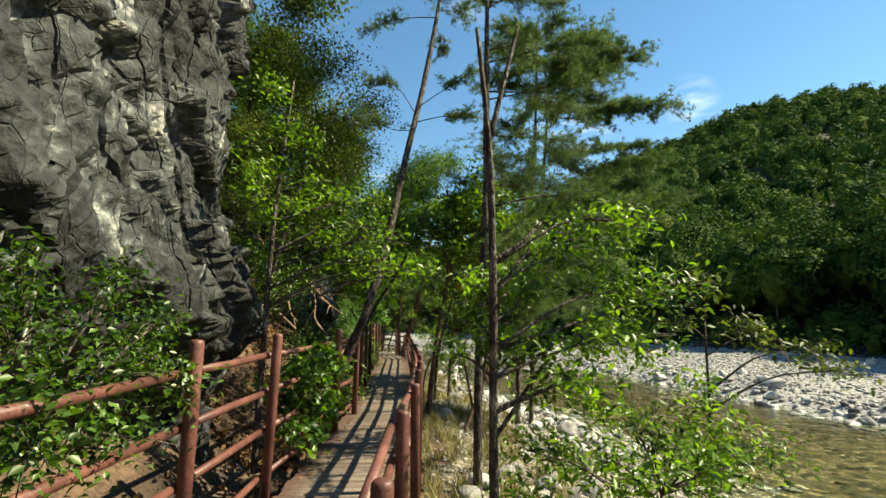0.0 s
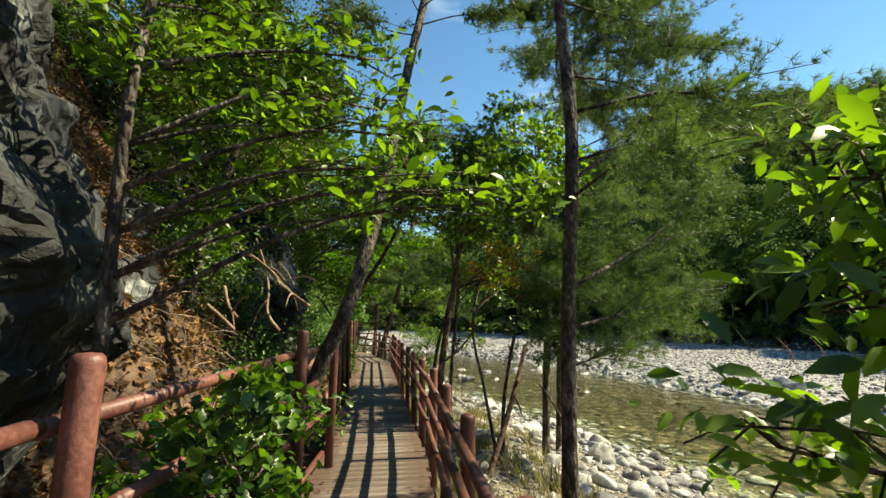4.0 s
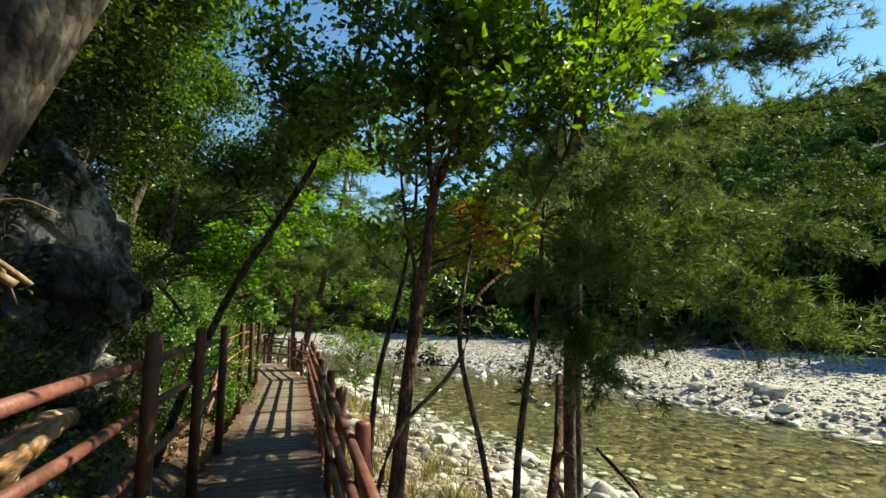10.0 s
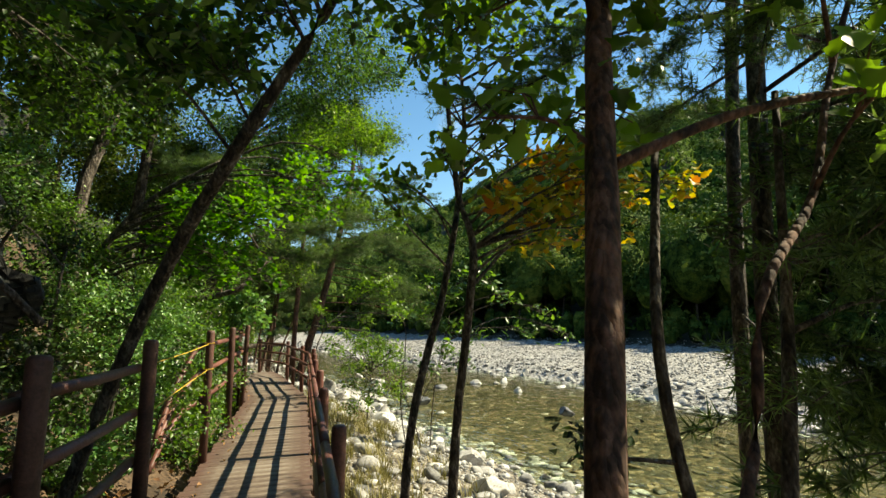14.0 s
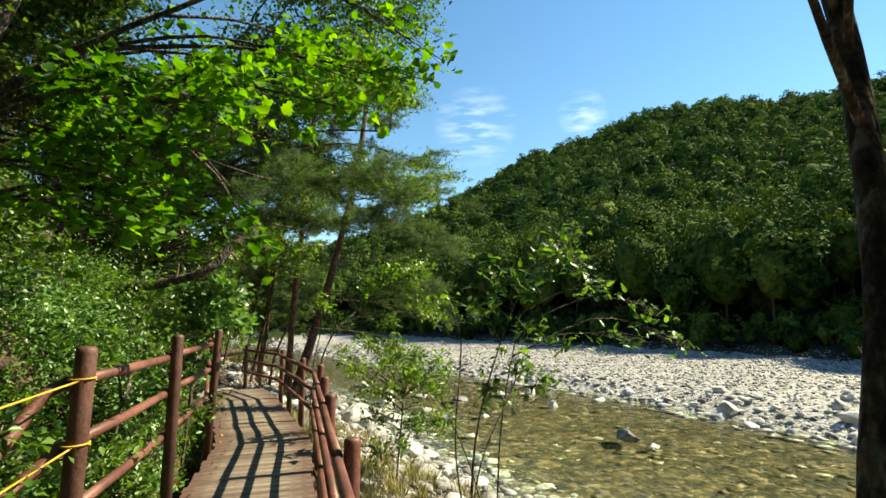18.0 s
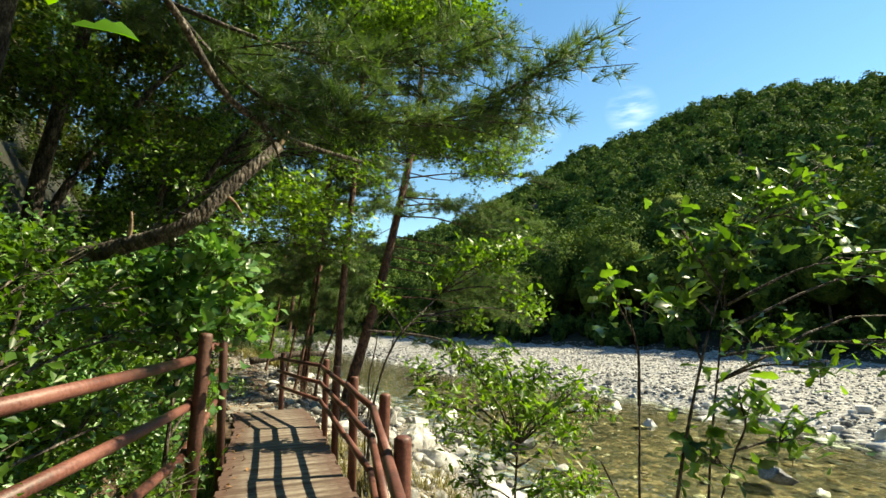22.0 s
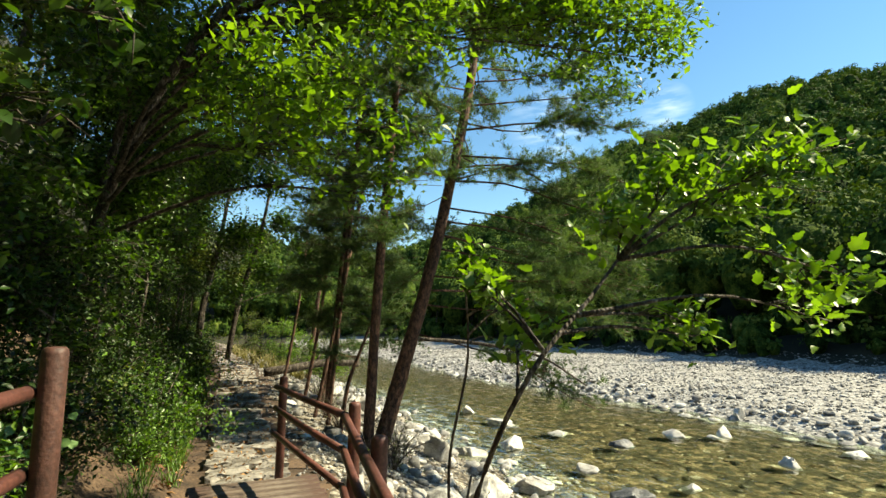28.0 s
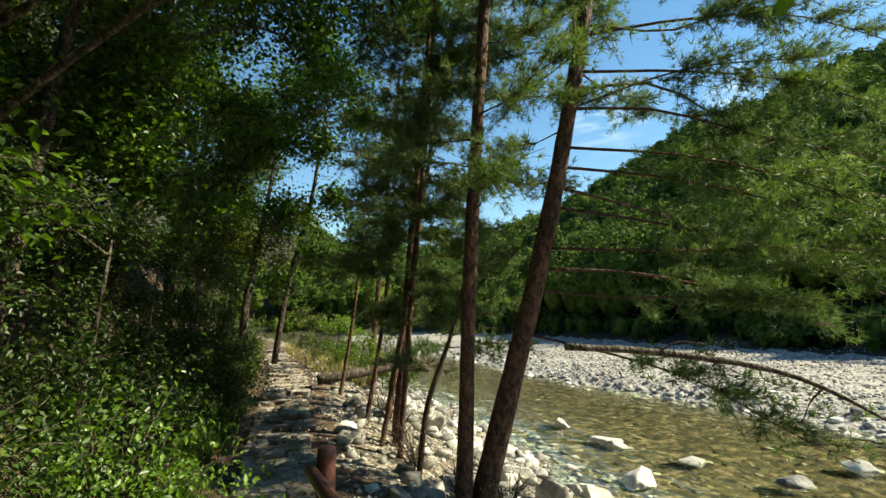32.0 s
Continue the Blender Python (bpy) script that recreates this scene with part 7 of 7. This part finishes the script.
# bare twiggy brush round the feet of the pines
for k, (x, y, s) in enumerate([(0.3, 27.9, 0.9), (-0.2, 28.9, 0.8), (-0.8, 30.2, 0.9), (0.5, 29.4, 0.7), (-1.1, 31.8, 0.8), (-1.6, 33.2, 0.8), (0.0, 27.0, 0.6)]):
    b = shrub("brush", "dry twiggy brush with few leaves under the pines", 600 + k, s, 14, 0.04, 1, M_LEAF_OLIVE)
    b.matrix_world = pose(x, y, gz(x, y), 0, 0, 50 * k)

# ---- stone path beyond the boardwalk ----
stone_path = tagged(new("stone_path"), label="narrow path of flat grey stones along the slope", category="path")
rp = np.random.default_rng(31)
y = 24.5
while y < 44:
    cx = float(line_x(y))
    z = float(np.interp(y, [25.2, 30, 33, 36, 45], [-0.33, -0.42, -0.14, 0.0, 0.08]))
    d = 0.2 + 0.2 * rp.random()
    split = 0.35 + 0.3 * rp.random()
    for lo, hi in ((0.0, split), (split, 1.0)):
        w = 0.98 * (hi - lo) - 0.02
        bm = bmesh.new()
        bmesh.ops.create_grid(bm, x_segments=4, y_segments=3, size=0.5)
        ext = bmesh.ops.extrude_face_region(bm, geom=list(bm.faces))
        low = [g for g in ext["geom"] if isinstance(g, bmesh.types.BMVert)]
        for v in low:
            v.co.z -= 0.14
        for v in bm.verts:
            edge = max(abs(v.co.x), abs(v.co.y)) > 0.49
            v.co = Vector((v.co.x * w + rp.normal() * 0.022, v.co.y * (d - 0.02) + rp.normal() * 0.022, v.co.z + rp.normal() * 0.012 - (0.015 if edge and v.co.z > -0.05 else 0)))
        bmesh.ops.recalc_face_normals(bm, faces=list(bm.faces))
        part("slab", mesh_bm("slab", bm, M_SLAB), stone_path, at=pose(cx - 0.5 + 0.98 * (lo + hi) / 2 + rp.normal() * 0.03, y + d / 2, z + rp.normal() * 0.022, rp.normal() * 2.2, rp.normal() * 2.2, 15 + rp.normal() * 7))
    y += d


# ---- rope tied along the slope railing ----
rope = thing("rope", "yellow plastic rope tied between the railing posts", "rope")
for pts in ([(-0.82, 15.4, 1.25), (-0.85, 14.6, 1.22), (-0.84, 13.8, 1.22), (-0.77, 12.99, 1.24)], [(-0.82, 15.4, 0.97), (-0.86, 14.6, 0.92), (-0.85, 13.8, 0.9), (-0.77, 12.99, 0.92)]):
    pipe("strand", curve_through(pts, 12), 0.005, rope, M_ROPE, 6)
for z in (1.25, 0.97):
    a = np.linspace(0, 2.2 * np.pi, 16)
    pipe("knot", np.stack([-0.82 + 0.052 * np.cos(a), 15.4 + 0.052 * np.sin(a), z + a * 0.0015], 1), 0.005, rope, M_ROPE, 6)


# ---- grass and litter ----
def blades(name, label, spots, r, count, height, mat, width=0.006):
    vs = []
    for x, y, z in spots:
        a = r.random(count) * 6.28
        lean = 0.2 + 0.6 * r.random(count)
        h = height * (0.5 + 0.8 * r.random(count))
        base = np.stack([x + r.normal(size=count) * 0.05, y + r.normal(size=count) * 0.05, np.full(count, z - 0.02)], 1)
        d = np.stack([np.cos(a) * lean, np.sin(a) * lean, np.ones(count)], 1)
        s = np.stack([-np.sin(a), np.cos(a), 0 * a], 1) * width
        m = base + d * h[:, None] * 0.55
        tip = base + d * h[:, None] * np.array([1.25, 1.25, 0.85])
        vs.append(np.stack([base - s, base + s, m + s * 0.8, m - s * 0.8, tip], 1))
    v = np.concatenate(vs).reshape(-1, 3)
    n = len(v) // 5
    f = (np.array([[0, 1, 2], [0, 2, 3], [3, 2, 4]])[None] + (np.arange(n) * 5)[:, None, None]).reshape(-1, 3)
    return tagged(new(name, mesh_of(name, v, f, mat)), label=label, category="grass", kind="stuff")


rg = np.random.default_rng(77)
gy2 = 3 + 21.5 * rg.random(420)
gx2 = line_x(gy2) + 0.75 + 2.3 * rg.random(420) ** 1.5
blades("dry_grass", "tufts of dry straw-coloured grass on the stony bank", np.stack([gx2, gy2, ground_z(gx2, gy2)], 1), rg, 26, 0.32, M_GRASS)
gy3 = 20 + 22 * rg.random(150)
gx3 = line_x(gy3) - 0.72 - 0.5 * rg.random(150)
blades("green_grass", "long green grass along the edge of the path", np.stack([gx3, gy3, ground_z(gx3, gy3)], 1), rg, 30, 0.34, M_GRASS_GREEN)
gy4 = 36 + 10 * rg.random(60)
gx4 = line_x(gy4) + 0.7 + 1.8 * rg.random(60)
blades("sunlit_grass", "sunlit yellow-green grass where the path bends", np.stack([gx4, gy4, ground_z(gx4, gy4)], 1), rg, 34, 0.5, M_GRASS, 0.010)
# dead leaves on the slope and at the walkway's edge
ly = np.concatenate([6.3 + 6.0 * rg.random(17000), 24 * rg.random(1500), rg.uniform(25, 36, 700)])
lx = line_x(ly) - 0.75 - np.concatenate([0.2 + 5.0 * rg.random(17000) ** 1.2, 1.0 * rg.random(1500), 0.5 * rg.random(700)])
lz = ground_z(lx, ly) + 0.02 + 0.05 * rg.random(len(lx))
v, f = leaves_arrays(np.stack([lx, ly, lz], 1), 0.05 + 0.06 * rg.random(len(lx)), rg, 0.5, 0.6)
tagged(new("leaf_litter", mesh_of("leaf_litter", v, f, M_DRY)), label="brown fallen leaves lying on the slope", category="leaves", kind="stuff")
ly = 4 + 20 * rg.random(150)
lx = np.array([edge_x(q, -0.5) for q in ly]) + np.abs(rg.normal(size=150)) * 0.10
v, f = leaves_arrays(np.stack([lx, ly, 0.012 + 0 * lx], 1), 0.03 + 0.04 * rg.random(150), rg, 0.95, 0.6, droop=0.0)
tagged(new("fallen_leaves", mesh_of("fallen_leaves", v, f, M_DRY)), label="fallen leaves along the edge of the boardwalk", category="leaves", kind="stuff")
ly = 25.3 + 17 * rg.random(900)
lx = line_x(ly) - 0.5 + rg.random(900)
lz = np.interp(ly, [25.2, 30, 33, 36, 45], [-0.33, -0.42, -0.14, 0.0, 0.08]) + 0.035 + 0.02 * rg.random(900)
v, f = leaves_arrays(np.stack([lx, ly, lz], 1), 0.03 + 0.05 * rg.random(900), rg, 0.9, 0.6, droop=0.0)
tagged(new("path_litter", mesh_of("path_litter", v, f, M_DRY)), label="dry leaves scattered over the stone path", category="leaves", kind="stuff")
# fine twigs tangled on the bare slope
tw = []
for k in range(700):
    yy = 6.8 + 5.5 * rg.random()
    xx = float(line_x(yy)) - 0.9 - 3.6 * rg.random()
    p = np.array([xx, yy, gz(xx, yy) + 0.03])
    d = turn_to(1, rg)[0] * np.array([1, 1, 0.5]) * (0.25 + 0.5 * rg.random())
    d[2] = abs(d[2]) + d[0] * -0.6
    tw.append(tube_arrays(curve_through([p, p + d * 0.5 + (0, 0, 0.05), p + d], 5), [0.008, 0.004], 4))
v, f = joined(tw)
tagged(new("brushwood", mesh_of("brushwood", v, f, M_BARK_PALE, True)), label="tangle of dry twigs and roots on the slope", category="brushwood", kind="stuff")
